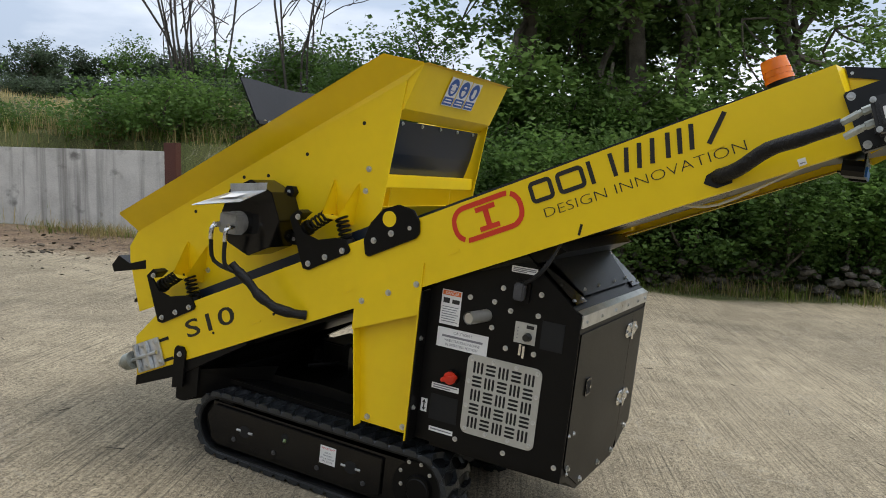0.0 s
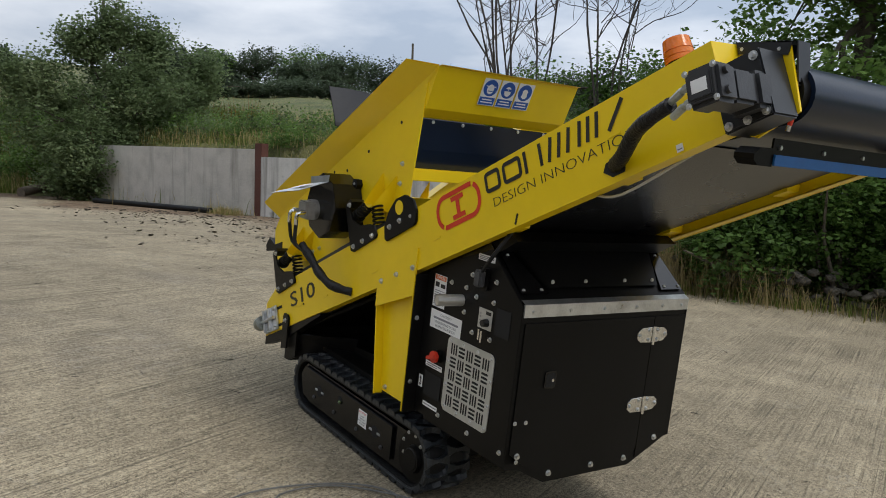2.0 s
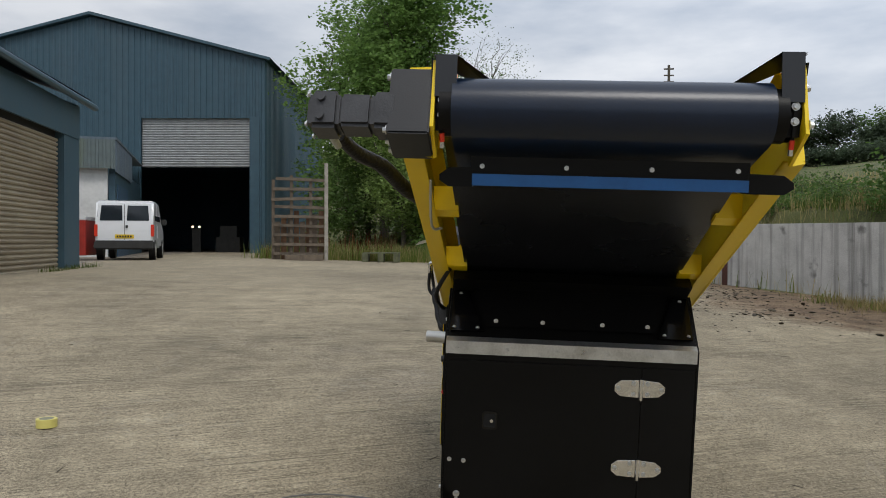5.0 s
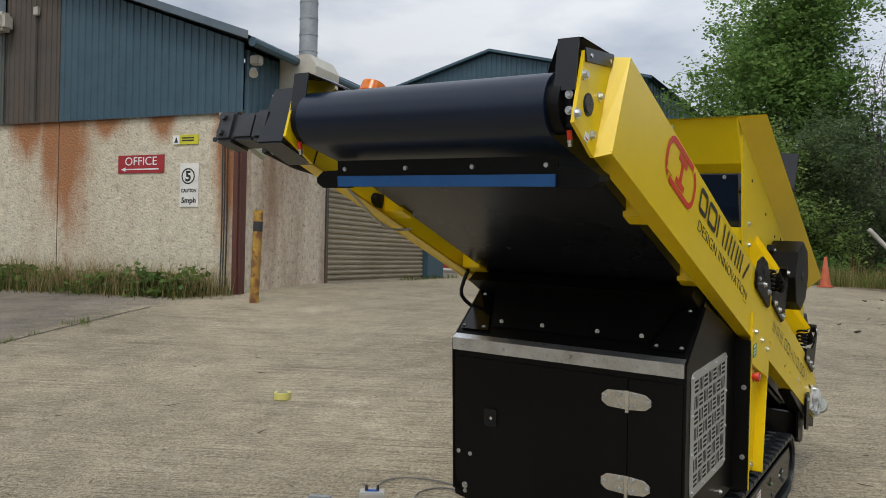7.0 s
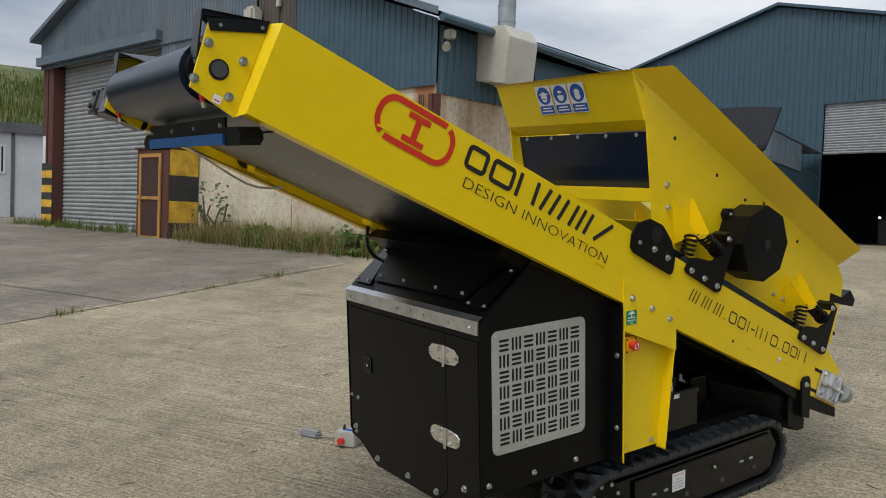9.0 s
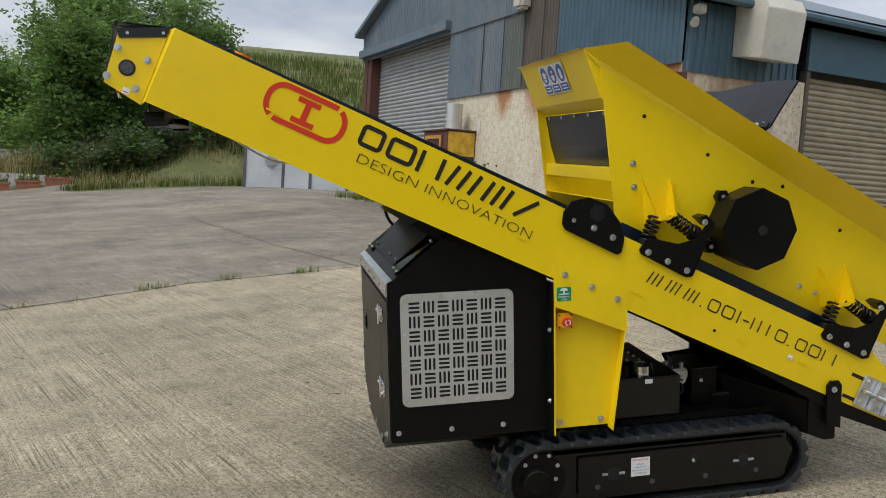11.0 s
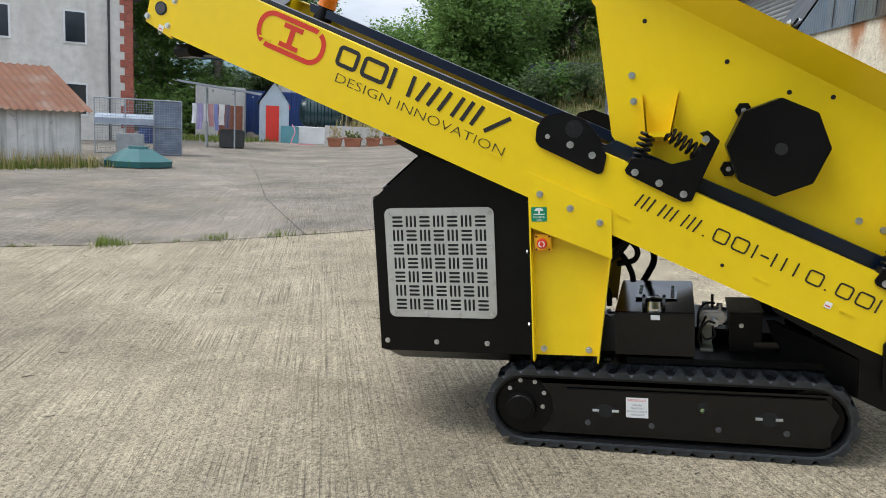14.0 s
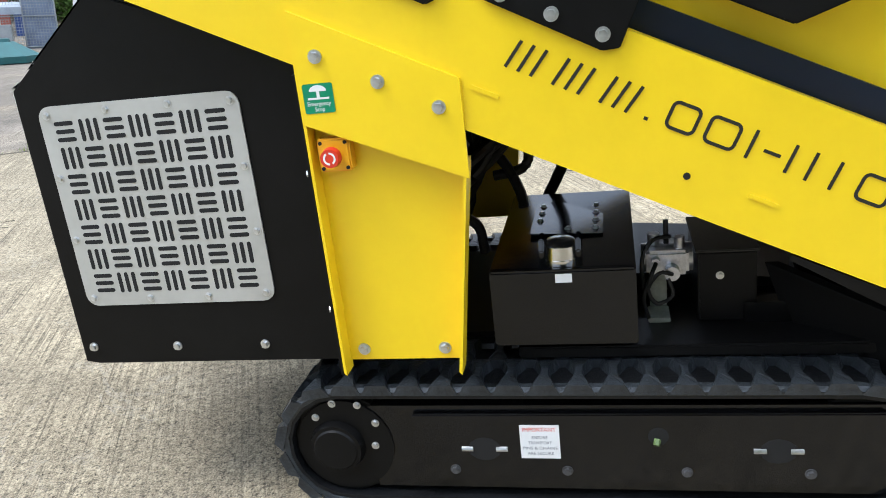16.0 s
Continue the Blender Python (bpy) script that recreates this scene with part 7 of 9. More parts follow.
shutter("roller_shutter", "grey roller shutter, half raised", Matrix.Translation((-6.15, 0.15, 5.15)), 5.4, 2.45, SHUTTERG, shed, 0.12)
part("door_post", abox((-0.78, -0.1, 0.5), (-0.3, 0.2, 7.6)), NAVY, shed)
bm = bmesh.new()
box(bm, (-17.0, 17.6, 0.3), (0, 17.9, 10.4)), box(bm, (-17.2, 0, 0.3), (-16.9, 17.8, 10.4))
part("inner_wall", bm, NAVY, shed)
bm = bmesh.new()
box(bm, (-3.4, 3.2, 0.9), (-2.1, 4.0, 1.7)), box(bm, (-3.2, 3.3, 1.7), (-2.3, 3.9, 2.3))
part("stored_machine", bm, HAZK, shed, "dark machine shape inside")
HEADLAMP = bpy.data.materials.new("headlamp_glow")
HEADLAMP.use_nodes = True
hb = HEADLAMP.node_tree.nodes["Principled BSDF"]
hb.inputs["Emission Color"].default_value, hb.inputs["Emission Strength"].default_value = (1, 0.72, 0.50, 1), 1.6
for dx in (-4.55, -4.2):
    part("work_lamp", cyl(bmesh.new(), (dx, 3.0, 2.25), (dx, 2.96, 2.25), 0.06, n=12), HEADLAMP, shed, "bright lamp in the dark")
part("lamp_stand", abox((-4.6, 3.02, 0.8), (-4.15, 3.1, 2.15)), HAZK, shed)
# annex left of the opening
bm = bmesh.new()
an = thing("annex", "low annex with green-grey canopy and white wall", "building", Matrix.Translation((-14.7, 24.9, 0)) @ pose(0, 0, 0, 0, 0, 21))
corrugated(bm, -4.0, 0.0, lambda u: 4.1, lambda u: 5.15, 0.25, 0.04, lambda u, o, z: (u, -o, z))
part("canopy", bm, stained("mossy_sheet", (0.11, 0.14, 0.14), (0.12, 0.14, 0.05), 0.6, 0.7, 0.7, (1, 1, 0.4), 0.05, 30), an)
bm = bmesh.new()
corrugated(bm, 0.0, 6.0, lambda u: 4.0, lambda u: 5.1, 0.25, 0.04, lambda u, o, z: (0.0 + o, u, z))
part("canopy_side", bm, BLUEGREY, an)
part("wall", abox((-4.0, 0.3, 0.4), (-0.3, 0.5, 4.2)), SHEDWHITE, an, "white painted panel wall")
part("side_wall", abox((-0.28, 0.5, 0.4), (-0.05, 11.0, 4.2)), NAVY, an)
part("door", abox((-0.05, 1.0, 0.5), (-0.01, 4.6, 3.6)), mat("blue_door", (0.05, 0.10, 0.16), 0.5, 0, 0.1, 2), an, "blue side door")
part("roof", abox((-4.0, 0.0, 5.15), (0.05, 11.0, 5.23)), BLUEGREY, an)

# ---- parked van ----
vz = ground(-12.0, 20.3)
van = thing("van", "small white panel van parked facing the shed", "van", Matrix.Translation((-12.0, 20.2, vz)) @ pose(0, 0, 0, 0, 0, 20))
VANW = mat("white_car_paint", (0.72, 0.73, 0.74), 0.25, 0, 0.03, 1.0, coat=0.5)
bm = bmesh.new()
prof = [(0.0, 0.35), (0.0, 0.9), (0.06, 1.25), (0.16, 1.78), (0.35, 1.82), (1.9, 1.82), (2.6, 1.45), (2.9, 1.15), (3.7, 1.02), (4.0, 0.8), (4.05, 0.35)]
prism(bm, prof, -0.82, 0.82, "x", 0.06)
part("body", bm, VANW, van, "glossy white van body", True)
part("bumper", abox((-0.85, -0.08, 0.33), (0.85, 0.12, 0.60), 0.04), HAZK, van, "black plastic bumper")
for sx in (-1, 1):
    bm = bmesh.new()
    a = [(sx * 0.06, 0.055, 1.2), (sx * 0.70, 0.055, 1.2), (sx * 0.66, 0.135, 1.66), (sx * 0.08, 0.135, 1.66)]
    quad(bm, *[(p[0], p[1] - 0.012, p[2]) for p in a]), quad(bm, *[(p[0], p[1] + 0.03, p[2]) for p in a])
    part("rear_window", bm, GLASS, van, "dark rear window")
    part("tail_light", abox((sx * 0.80 - 0.05, -0.02, 0.72), (sx * 0.80 + 0.045, 0.08, 1.08), 0.01), RED, van, "red tail light")
    bm = bmesh.new()
    quad(bm, (sx * 0.832, 0.5, 1.2), (sx * 0.832, 2.5, 1.2), (sx * 0.80, 2.0, 1.65), (sx * 0.80, 0.5, 1.65))
    part("side_window", bm, GLASS, van)
    part("mirror", abox((sx * 0.95 - 0.08, 2.45, 1.1), (sx * 0.95 + 0.08, 2.55, 1.3), 0.03), HAZK, van)
    for yy in (0.62, 3.3):
        bm = bmesh.new()
        cyl(bm, (sx * 0.66, yy, 0.31), (sx * 0.84, yy, 0.31), 0.31, n=22)
        w = part("wheel", bm, RUBBER, van, "", True)
        bm = bmesh.new()
        cyl(bm, (sx * 0.835, yy, 0.31), (sx * 0.848, yy, 0.31), 0.19, n=18)
        part("rim", bm, ZINC, w, "", True)
pl = part("number_plate", abox((-0.27, -0.012, 0.66), (0.27, 0.0, 0.78)), mat("plate_yellow", (0.70, 0.48, 0.02), 0.5), van, "yellow number plate")
bm = bmesh.new()
for k in range(6):
    box(bm, (-0.22 + 0.075 * k, -0.016, 0.69), (-0.17 + 0.075 * k, -0.012, 0.75))
part("plate_bars", bm, INK, pl)
part("door_seam", abox((-0.006, -0.006, 0.62), (0.006, 0.01, 1.7)), HAZK, van)
part("door_handle", abox((0.03, -0.03, 0.98), (0.10, 0.0, 1.06), 0.01), HAZK, van)
sk = thing("red_skip", "red steel bin with a white notice", "skip", Matrix.Translation((-14.0, 19.6, ground(-14, 19.6))) @ pose(0, 0, 0, 0, 0, 14))
part("bin", abox((-1.2, 0, 0.15), (1.0, 1.4, 1.2), 0.02), mat("skip_red", (0.35, 0.03, 0.02), 0.5, 0, 0.15, 3), sk)
part("notice", abox((0.25, -0.008, 0.62), (0.75, -0.002, 0.95)), WHITE, sk)
part("lid", abox((-1.2, 0.0, 1.2), (1.0, 1.4, 1.32), 0.02), SHEDWHITE, sk)
gt = thing("timber_rack", "weathered timber racks and pallets stacked on end", "rack", Matrix.Translation((-6.9, 22.6, ground(-6.9, 22.6))) @ pose(0, 0, 0, 0, 0, 14))
TIMBER = mat("grey_weathered_timber", (0.12, 0.095, 0.07), 0.9, 0, 0.25, 5, 0.4, 30, island=0.3)
RUSTY = mat("rusted_sheet", (0.12, 0.065, 0.035), 0.85, 0, 0.3, 3, 0.2, 30, island=0.3)
random.seed(5)
for k in range(9):
    part("rail", abox((-1.2, -0.03, 0.15 + 0.3 * k), (0.46, 0.03, 0.25 + 0.3 * k), 0.005, pose(0, 0, 0, 0, random.uniform(-2.0, 2.0), 0)), TIMBER, gt)
for k, x in enumerate((-1.2, -0.62, 0.0)):
    part("upright", abox((x - 0.05, 0.03, -0.05), (x + 0.05, 0.14, 2.6 + 0.15 * (k % 2)), 0.005), TIMBER, gt)
part("end_post", abox((0.44, -0.07, -0.05), (0.56, 0.07, 3.15), 0.008), mat("bleached_timber", (0.34, 0.31, 0.27), 0.9, 0, 0.2, 5, 0.3, 30), gt, "bleached pale end post")
for k in range(8):
    x = -1.15 + 0.2 * k
    part("leaning_board", abox((x, 0.2 + 0.02 * (k % 3), 0), (x + 0.17, 0.24 + 0.02 * (k % 3), 1.25 + 0.12 * ((k * 5) % 4))), RUSTY if k % 2 else TIMBER, gt)
part("old_pallet", abox((-0.8, -0.8, 0.0), (0.4, -0.2, 0.18)), TIMBER, gt)

# ---- boundary wall ----
for k, (a, b) in enumerate(zip(WALL, WALL[1:])):
    d = Vector((b[0] - a[0], b[1] - a[1]))
    ang = math.degrees(math.atan2(d.y, d.x))
    z0, z1 = yard(*a), yard(*b)
    w = ob_from("wall_boundary_%d" % (k + 1), prism(bmesh.new(), [(0, -0.4), (d.length, -0.4), (d.length, (1.40 if k == 0 else 1.36) + z1 - z0), (0, 1.42 if k == 0 else 1.24)], -0.1, 0.1, "y", 0.01), GREYWALL if k == 0 else WHITEWALL)
    w.matrix_basis = Matrix.Translation((*a, z0)) @ pose(0, 0, 0, 0, 0, ang)
    tagged(w, "stained grey concrete boundary wall" if k == 0 else "flaking whitewashed concrete boundary wall", "wall", kind="structure")
for x, y, w, h in ((4.12, 13.8, 0.1, 1.52), (5.98, 8.85, 0.1, 1.5), (2.02, 20.0, 0.09, 1.75)):
    p = ob_from("steel_post", abox((-w, -w, -0.3), (w, w, h), 0.006), REDPAINT)
    p.matrix_basis = Matrix.Translation((x, y, yard(x, y))) @ pose(0, 0, 0, 0, 0, 20)
    tagged(p, "rusty brown steel post in the boundary wall", "post", "wall posts")
pipe = ob_from("drain_pipe", tube(bmesh.new(), [(1.75, 18.3, yard(1.75, 18.3) + 0.06), (2.5, 16.4, yard(2.5, 16.4) + 0.06), (3.25, 14.4, yard(3.25, 14.4) + 0.06)], 0.06, 10), RUBBER, smooth=True)
tagged(pipe, "black plastic pipe lying along the wall foot", "pipe")

# ---- trees and bushes on the hedge side ----
def ring_blobs(rng, n, cx, cy, z0, z1, rad, r0, r1):
    out = []
    for k in range(n):
        a = 6.283 * k / n + rng.uniform(-0.5, 0.5)
        q = rad * rng.uniform(0.35, 1.0)
        z = rng.uniform(z0, z1)
        r = rng.uniform(r0, r1)
        out.append(((cx + q * math.cos(a), cy + q * math.sin(a), z), (r, r, r * 0.7)))
    return out


rngb = np.random.default_rng(11)
for k, (x, y, h, r, n) in enumerate(((11.2, 4.9, 5.5, 0.17, 13), (12.3, 3.3, 6.5, 0.22, 13), (12.9, 2.2, 6.0, 0.15, 12), (14.6, 0.6, 6.0, 0.2, 12), (16.5, 4.6, 6.5, 0.2, 12))):
    blobs = ring_blobs(rngb, n, 0, 0, 2.6, 9.5, 2.0, 0.7, 1.25)
    blobs += ring_blobs(np.random.default_rng(150 + k), 2, 0, 0, 1.4, 1.9, 1.9, 0.6, 0.8)
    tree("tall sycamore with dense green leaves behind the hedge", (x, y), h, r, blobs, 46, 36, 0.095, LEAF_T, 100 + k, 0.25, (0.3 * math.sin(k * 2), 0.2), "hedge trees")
# hedge bushes along the yard edge
for k, (x, y, hh, m) in enumerate(((7.4, 4.6, 1.3, LEAF_A), (8.3, 3.4, 1.7, LEAF_A), (8.9, 2.4, 1.8, LEAF_D), (9.5, 1.4, 1.7, LEAF_A), (9.9, 0.4, 1.6, LEAF_A), (10.5, -0.7, 1.7, LEAF_A), (11.0, -2.0, 1.9, LEAF_A), (9.6, 4.6, 2.2, LEAF_A), (10.4, 2.9, 2.4, LEAF_A), (11.2, 1.2, 2.2, LEAF_A), (12.0, -0.8, 2.2, LEAF_A), (8.2, 6.4, 2.0, LEAF_A), (12.0, -3.8, 2.0, LEAF_A))):
    rg = np.random.default_rng(200 + k)
    bl = [((rg.uniform(-0.5, 0.5), rg.uniform(-0.5, 0.5), hh * q), (0.75, 0.75, 0.45)) for q in (0.25, 0.5, 0.75, 0.95)]
    bush("dense dark green hedge bush at the yard edge", (x, y), bl, 92, 26, 0.062, m, 220 + k, 0.15, "hedge bushes")
# rubble stones along the hedge foot
stones = thing("rubble_wall", "low broken dry-stone wall under the hedge", "wall", Matrix.Translation((0, 0, 0)))
random.seed(9)
pebble = []
for q in range(5):
    bm = bmesh.new()
    bmesh.ops.create_icosphere(bm, subdivisions=1, radius=0.5)
    for v in bm.verts:
        v.co = Vector((v.co.x * 1.3, v.co.y, v.co.z * 0.6)) * random.uniform(0.8, 1.15)
    o = ob_from("stone", bm, STONE)
    pebble.append(o.data)
    bpy.data.objects.remove(o)
LINE = [(5.7, 5.6), (6.7, 4.6), (7.9, 3.1), (8.9, 1.6), (9.5, 0.3), (10.1, -1.6), (10.6, -3.6)]
for k in range(280):
    f = random.random() * (len(LINE) - 1)
    i = int(f)
    x = LINE[i][0] + (LINE[i + 1][0] - LINE[i][0]) * (f - i) + random.uniform(-0.12, 0.2)
    y = LINE[i][1] + (LINE[i + 1][1] - LINE[i][1]) * (f - i) + random.uniform(-0.12, 0.2)
    o = new("stone", random.choice(pebble))
    o.parent = stones
    s = random.uniform(0.12, 0.24)
    o.matrix_basis = Matrix.Translation((x, y, yard(x, y) + random.random() ** 1.2 * 0.48)) @ pose(0, 0, 0, random.uniform(-15, 15), random.uniform(-15, 15), random.uniform(0, 360)) @ Matrix.Scale(s, 4)
random.seed(21)
pl_ = []
for k in range(70):
    f = random.random() * 1.2
    x, y = 5.5 + 1.4 * f + random.uniform(-0.35, 0.3), 6.6 - 2.4 * f + random.uniform(-0.35, 0.3)
    pl_.append((x, y, random.uniform(0.7, 1.2)))
straw = [(5.2 + 0.55 * f + 0.75 * d, 5.75 - 1.35 * f + 0.65 * d, random.uniform(0.7, 1.2)) for f, d in ((random.random(), random.random() ** 1.4) for _ in range(95))]
blades("straw_grass", "tall bleached straw grass standing at the hedge corner", straw, 0.78, DRYGRASS, 63, 36, 0.17, 0.008, 0.5)
blades("dry_grass", "tall dry yellow grass at the wall end", pl_, 0.6, DRYGRASS, 31, 34, 0.2, 0.008, 0.8)
edge = []
for k in range(130):
    f = random.random() * (len(LINE) - 1)
    i = int(f)
    edge.append((LINE[i][0] + (LINE[i + 1][0] - LINE[i][0]) * (f - i) - random.uniform(0.0, 0.45), LINE[i][1] + (LINE[i + 1][1] - LINE[i][1]) * (f - i) - random.uniform(0, 0.3), random.uniform(0.4, 1.0)))
tallg = [(cx + random.gauss(0, w_), cy + random.gauss(0, w_ * 0.7), random.uniform(0.6, 1.15)) for cx, cy, w_, n_ in ((7.3, 6.4, 0.45, 46), (8.3, 7.9, 0.6, 50), (8.4, 5.4, 0.3, 22), (12.9, -0.6, 0.5, 30)) for _ in range(n_)]
blades("verge_dry_grass", "pale dry grass along the hedge foot", edge[::3], 0.40, DRYGRASS, 58, 30, 0.18, 0.008, 0.9)
blades("seeding_grass", "tall straw-coloured seeding grass at the hedge end", tallg, 0.74, DRYGRASS, 60, 34, 0.2, 0.007, 0.6)
blades("verge_grass", "rough green grass along the hedge foot", edge, 0.28, GREENGRASS, 32, 22, 0.15, 0.010)
heap = [(5.25 + random.gauss(0, 0.25), 9.6 + random.gauss(0, 0.7), random.uniform(0.5, 1.1)) for _ in range(60)] + [(3.5 + random.gauss(0, 0.15), 14.3 + random.gauss(0, 0.4), random.uniform(0.5, 1.0)) for _ in range(40)]
heap = [h for h in heap if beyond(h[0], h[1]) < -0.2]
blades("weed_heap", "heap of pulled dead weeds at the wall foot", heap, 0.22, DRYGRASS, 38, 30, 0.16, 0.008, 1.6)
blades("weed_heap_green", "wilting green weeds at the wall foot", heap[::3], 0.2, GREENGRASS, 39, 20, 0.16, 0.010, 1.2)
debris = bmesh.new()
random.seed(77)
for k in range(1000):
    t = random.random()
    x, y = 3.3 + random.gauss(0, 1.2) - 1.2 * t, 7.2 + 8 * t + random.gauss(0, 0.5)
    if beyond(x, y) > -0.15:
        continue
    s = random.uniform(0.006, 0.016) + 0.03 * random.random() ** 6
    bmesh.ops.create_icosphere(debris, subdivisions=1, radius=s, matrix=Matrix.Translation((x, y, ground(x, y) + s * 0.4)) @ pose(0, 0, 0, random.uniform(-20, 20), random.uniform(-20, 20), random.uniform(0, 180)) @ Matrix.Diagonal((random.uniform(1.0, 2.2), 1.0, 0.3, 1)))
tagged(ob_from("rubble", debris, mat("soil_crumbs", (0.085, 0.07, 0.048), 0.95, 0, 0.3, 20, island=0.5)), "scattered soil, stones and dead leaves", "rubble", kind="stuff")

# bare dying tree and leafy sapling behind the wall
def bare_tree(label, base, stems, seed, h=6.5, lean=0):
    rng = np.random.default_rng(seed)
    t = thing("bare_tree", label, "tree", Matrix.Translation((base[0], base[1], ground(*base) - 0.1)))
    bm = bmesh.new()
    for q in range(stems):
        a = 6.283 * q / stems + rng.uniform(-0.4, 0.4)
        top = Vector((math.cos(a) * rng.uniform(0.5, 1.5), math.sin(a) * rng.uniform(0.5, 1.5), h * rng.uniform(0.75, 1.05)))
        root = Vector((math.cos(a) * 0.25, math.sin(a) * 0.25, 0))
        limb(bm, root, top, 0.026, 0.006, rng, 0.06, 6)
        for b in range(10):
            f = rng.uniform(0.3, 0.95)
            p = root.lerp(top, f)
            e = p + Vector((rng.normal() * 0.7, rng.normal() * 0.7, rng.uniform(0.3, 1.3)))
            limb(bm, p, e, 0.011, 0.003, rng, 0.1, 5)
            for c in range(4):
                g2 = p.lerp(e, rng.uniform(0.35, 1.0))
                limb(bm, g2, g2 + Vector((rng.normal() * 0.3, rng.normal() * 0.3, rng.uniform(0.1, 0.6))), 0.006, 0.002, rng, 0.1, 4)
    for q in range(lean):
        tip = Vector((-1.9 + 0.5 * q, -1.0 + 0.3 * q, h * (0.55 + 0.12 * q)))
        limb(bm, Vector((0, 0, 0.4 + 0.3 * q)), tip, 0.022, 0.007, rng, 0.05, 5)
        limb(bm, tip * 0.85, tip + Vector((0.1, 0.2, 0.6)), 0.009, 0.004, rng, 0.08, 4)
        limb(bm, tip * 0.7, tip * 0.7 + Vector((-0.5, 0.1, 0.4)), 0.009, 0.004, rng, 0.08, 4)
    part("trunk", bm, BAREBARK, t, "bare grey trunk and twigs", True)
    return t


bare_tree("dying tree with bare grey branches behind the wall", (8.2, 10.6), 7, 5, 6.0, 3)
bare_tree("dying tree with bare grey branches behind the wall", (9.4, 9.0), 4, 6, 6.2)
tree("slim leafy sapling among bare branches", (9.6, 9.75), 1.4, 0.06, [((0, 0, 0.6), (0.8, 0.8, 0.6)), ((0.1, 0.1, 1.2), (0.6, 0.6, 0.5)), ((-0.7, 0.5, 1.2), (0.6, 0.6, 0.5)), ((0.5, -0.2, 1.5), (0.4, 0.4, 0.4))], 60, 16, 0.062, LEAF_A, 301, 0.2)
for k, (x, y, s) in enumerate(((6.9, 10.7, 0.55), (7.5, 9.3, 0.7), (8.0, 8.0, 1.0), (9.5, 7.0, 1.7), (11.5, 9.5, 1.2), (10.6, 8.6, 1.6), (12.4, 7.6, 2.2), (13.0, 8.8, 1.0))):
    rg = np.random.default_rng(320 + k)
    bl = [((rg.uniform(-0.8, 0.8), rg.uniform(-0.8, 0.8), s * q), (0.8, 0.8, 0.5)) for q in (0.3, 0.6, 0.9)]
    bush("tangle of green bramble and scrub above the wall", (x, y), bl, 70, 22, 0.062, LEAF_D if k % 3 == 1 else LEAF_A, 330 + k, 0.18, "wall scrub")
# grey-green willows at the end of the yard
willow = [((1.9, 0.3, 1.7), (1.0, 1.0, 0.9)), ((-1.9, -0.2, 1.9), (0.9, 0.9, 0.9)), ((1.7, -0.4, 0.8), (0.9, 0.9, 0.7)), ((-1.2, -0.7, 0.5), (0.8, 0.7, 0.6)), ((0, 0, 1.6), (1.2, 1.2, 0.9)), ((-1.2, 0.4, 2.8), (1.0, 1.0, 0.8)), ((0.7, -0.5, 2.8), (1.1, 1.0, 0.8)), ((0.1, 0.2, 3.6), (0.9, 0.9, 0.7)), ((-0.5, -0.5, 0.9), (1.1, 1.1, 0.7)), ((2.2, 0.2, 3.3), (0.45, 0.45, 0.7)), ((-0.1, 0.1, 4.4), (0.35, 0.35, 0.5)), ((1.5, 0.4, 2.7), (0.9, 0.9, 0.7)), ((-2.3, 0.1, 2.9), (0.6, 0.6, 0.5)), ((0.9, 0.1, 4.0), (0.3, 0.3, 0.5)), ((-0.9, 0.2, 3.9), (0.4, 0.4, 0.4)), ((-1.0, -1.1, 0.9), (0.8, 0.7, 0.8)), ((0.5, -1.2, 0.7), (0.8, 0.6, 0.7)), ((0.2, -0.8, 2.2), (1.0, 0.8, 0.8))]
tree("spreading grey-green willow bush over the wall end", (2.9, 20.5), 2.0, 0.09, willow, 120, 34, 0.064, LEAF_B, 351, 0.20)
for k, (x, y, H) in enumerate(((-4.6, 27.5, 4.8), (-3.0, 29.0, 5.2), (-6.2, 29.0, 5.0), (-1.2, 30.5, 2.2))):
    rg = np.random.default_rng(360 + k)
    bl = [((rg.uniform(-1.3, 1.3), rg.uniform(-1.3, 1.3), H * q), (1.25, 1.25, 0.95)) for q in (0.2, 0.35, 0.5, 0.65, 0.8, 0.95)]
    tree("large willow bush at the end of the yard", (x, y), H * 0.45, 0.12, bl, 84, 34, 0.085, (LEAF_Y, LEAF_B, LEAF_T, LEAF_B)[k], 370 + k, 0.28, group="willow bushes")
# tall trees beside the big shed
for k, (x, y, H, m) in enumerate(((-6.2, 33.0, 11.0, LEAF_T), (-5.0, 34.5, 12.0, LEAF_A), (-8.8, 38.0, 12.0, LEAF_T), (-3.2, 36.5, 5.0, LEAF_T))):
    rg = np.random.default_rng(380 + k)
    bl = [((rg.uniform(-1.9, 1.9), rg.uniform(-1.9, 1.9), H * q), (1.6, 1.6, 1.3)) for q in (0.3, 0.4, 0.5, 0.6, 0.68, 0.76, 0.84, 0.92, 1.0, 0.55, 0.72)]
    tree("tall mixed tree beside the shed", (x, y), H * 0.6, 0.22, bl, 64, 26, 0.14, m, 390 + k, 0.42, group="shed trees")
bare_tree("thin half-dead tree with airy twigs", (-2.3, 33.6), 12, 15, 9.8)
tree("sparse twiggy tree with few leaves", (-2.3, 33.9), 6.0, 0.12, [((0.6, 0, 7.5), (1.6, 1.6, 1.2)), ((-0.8, 0.5, 6.5), (1.5, 1.5, 1.2)), ((1.2, 0.3, 9.0), (1.2, 1.2, 0.9)), ((2.2, 0, 7.2), (1.0, 1.0, 0.8))], 60, 9, 0.058, LEAF_B, 399, 0.35)
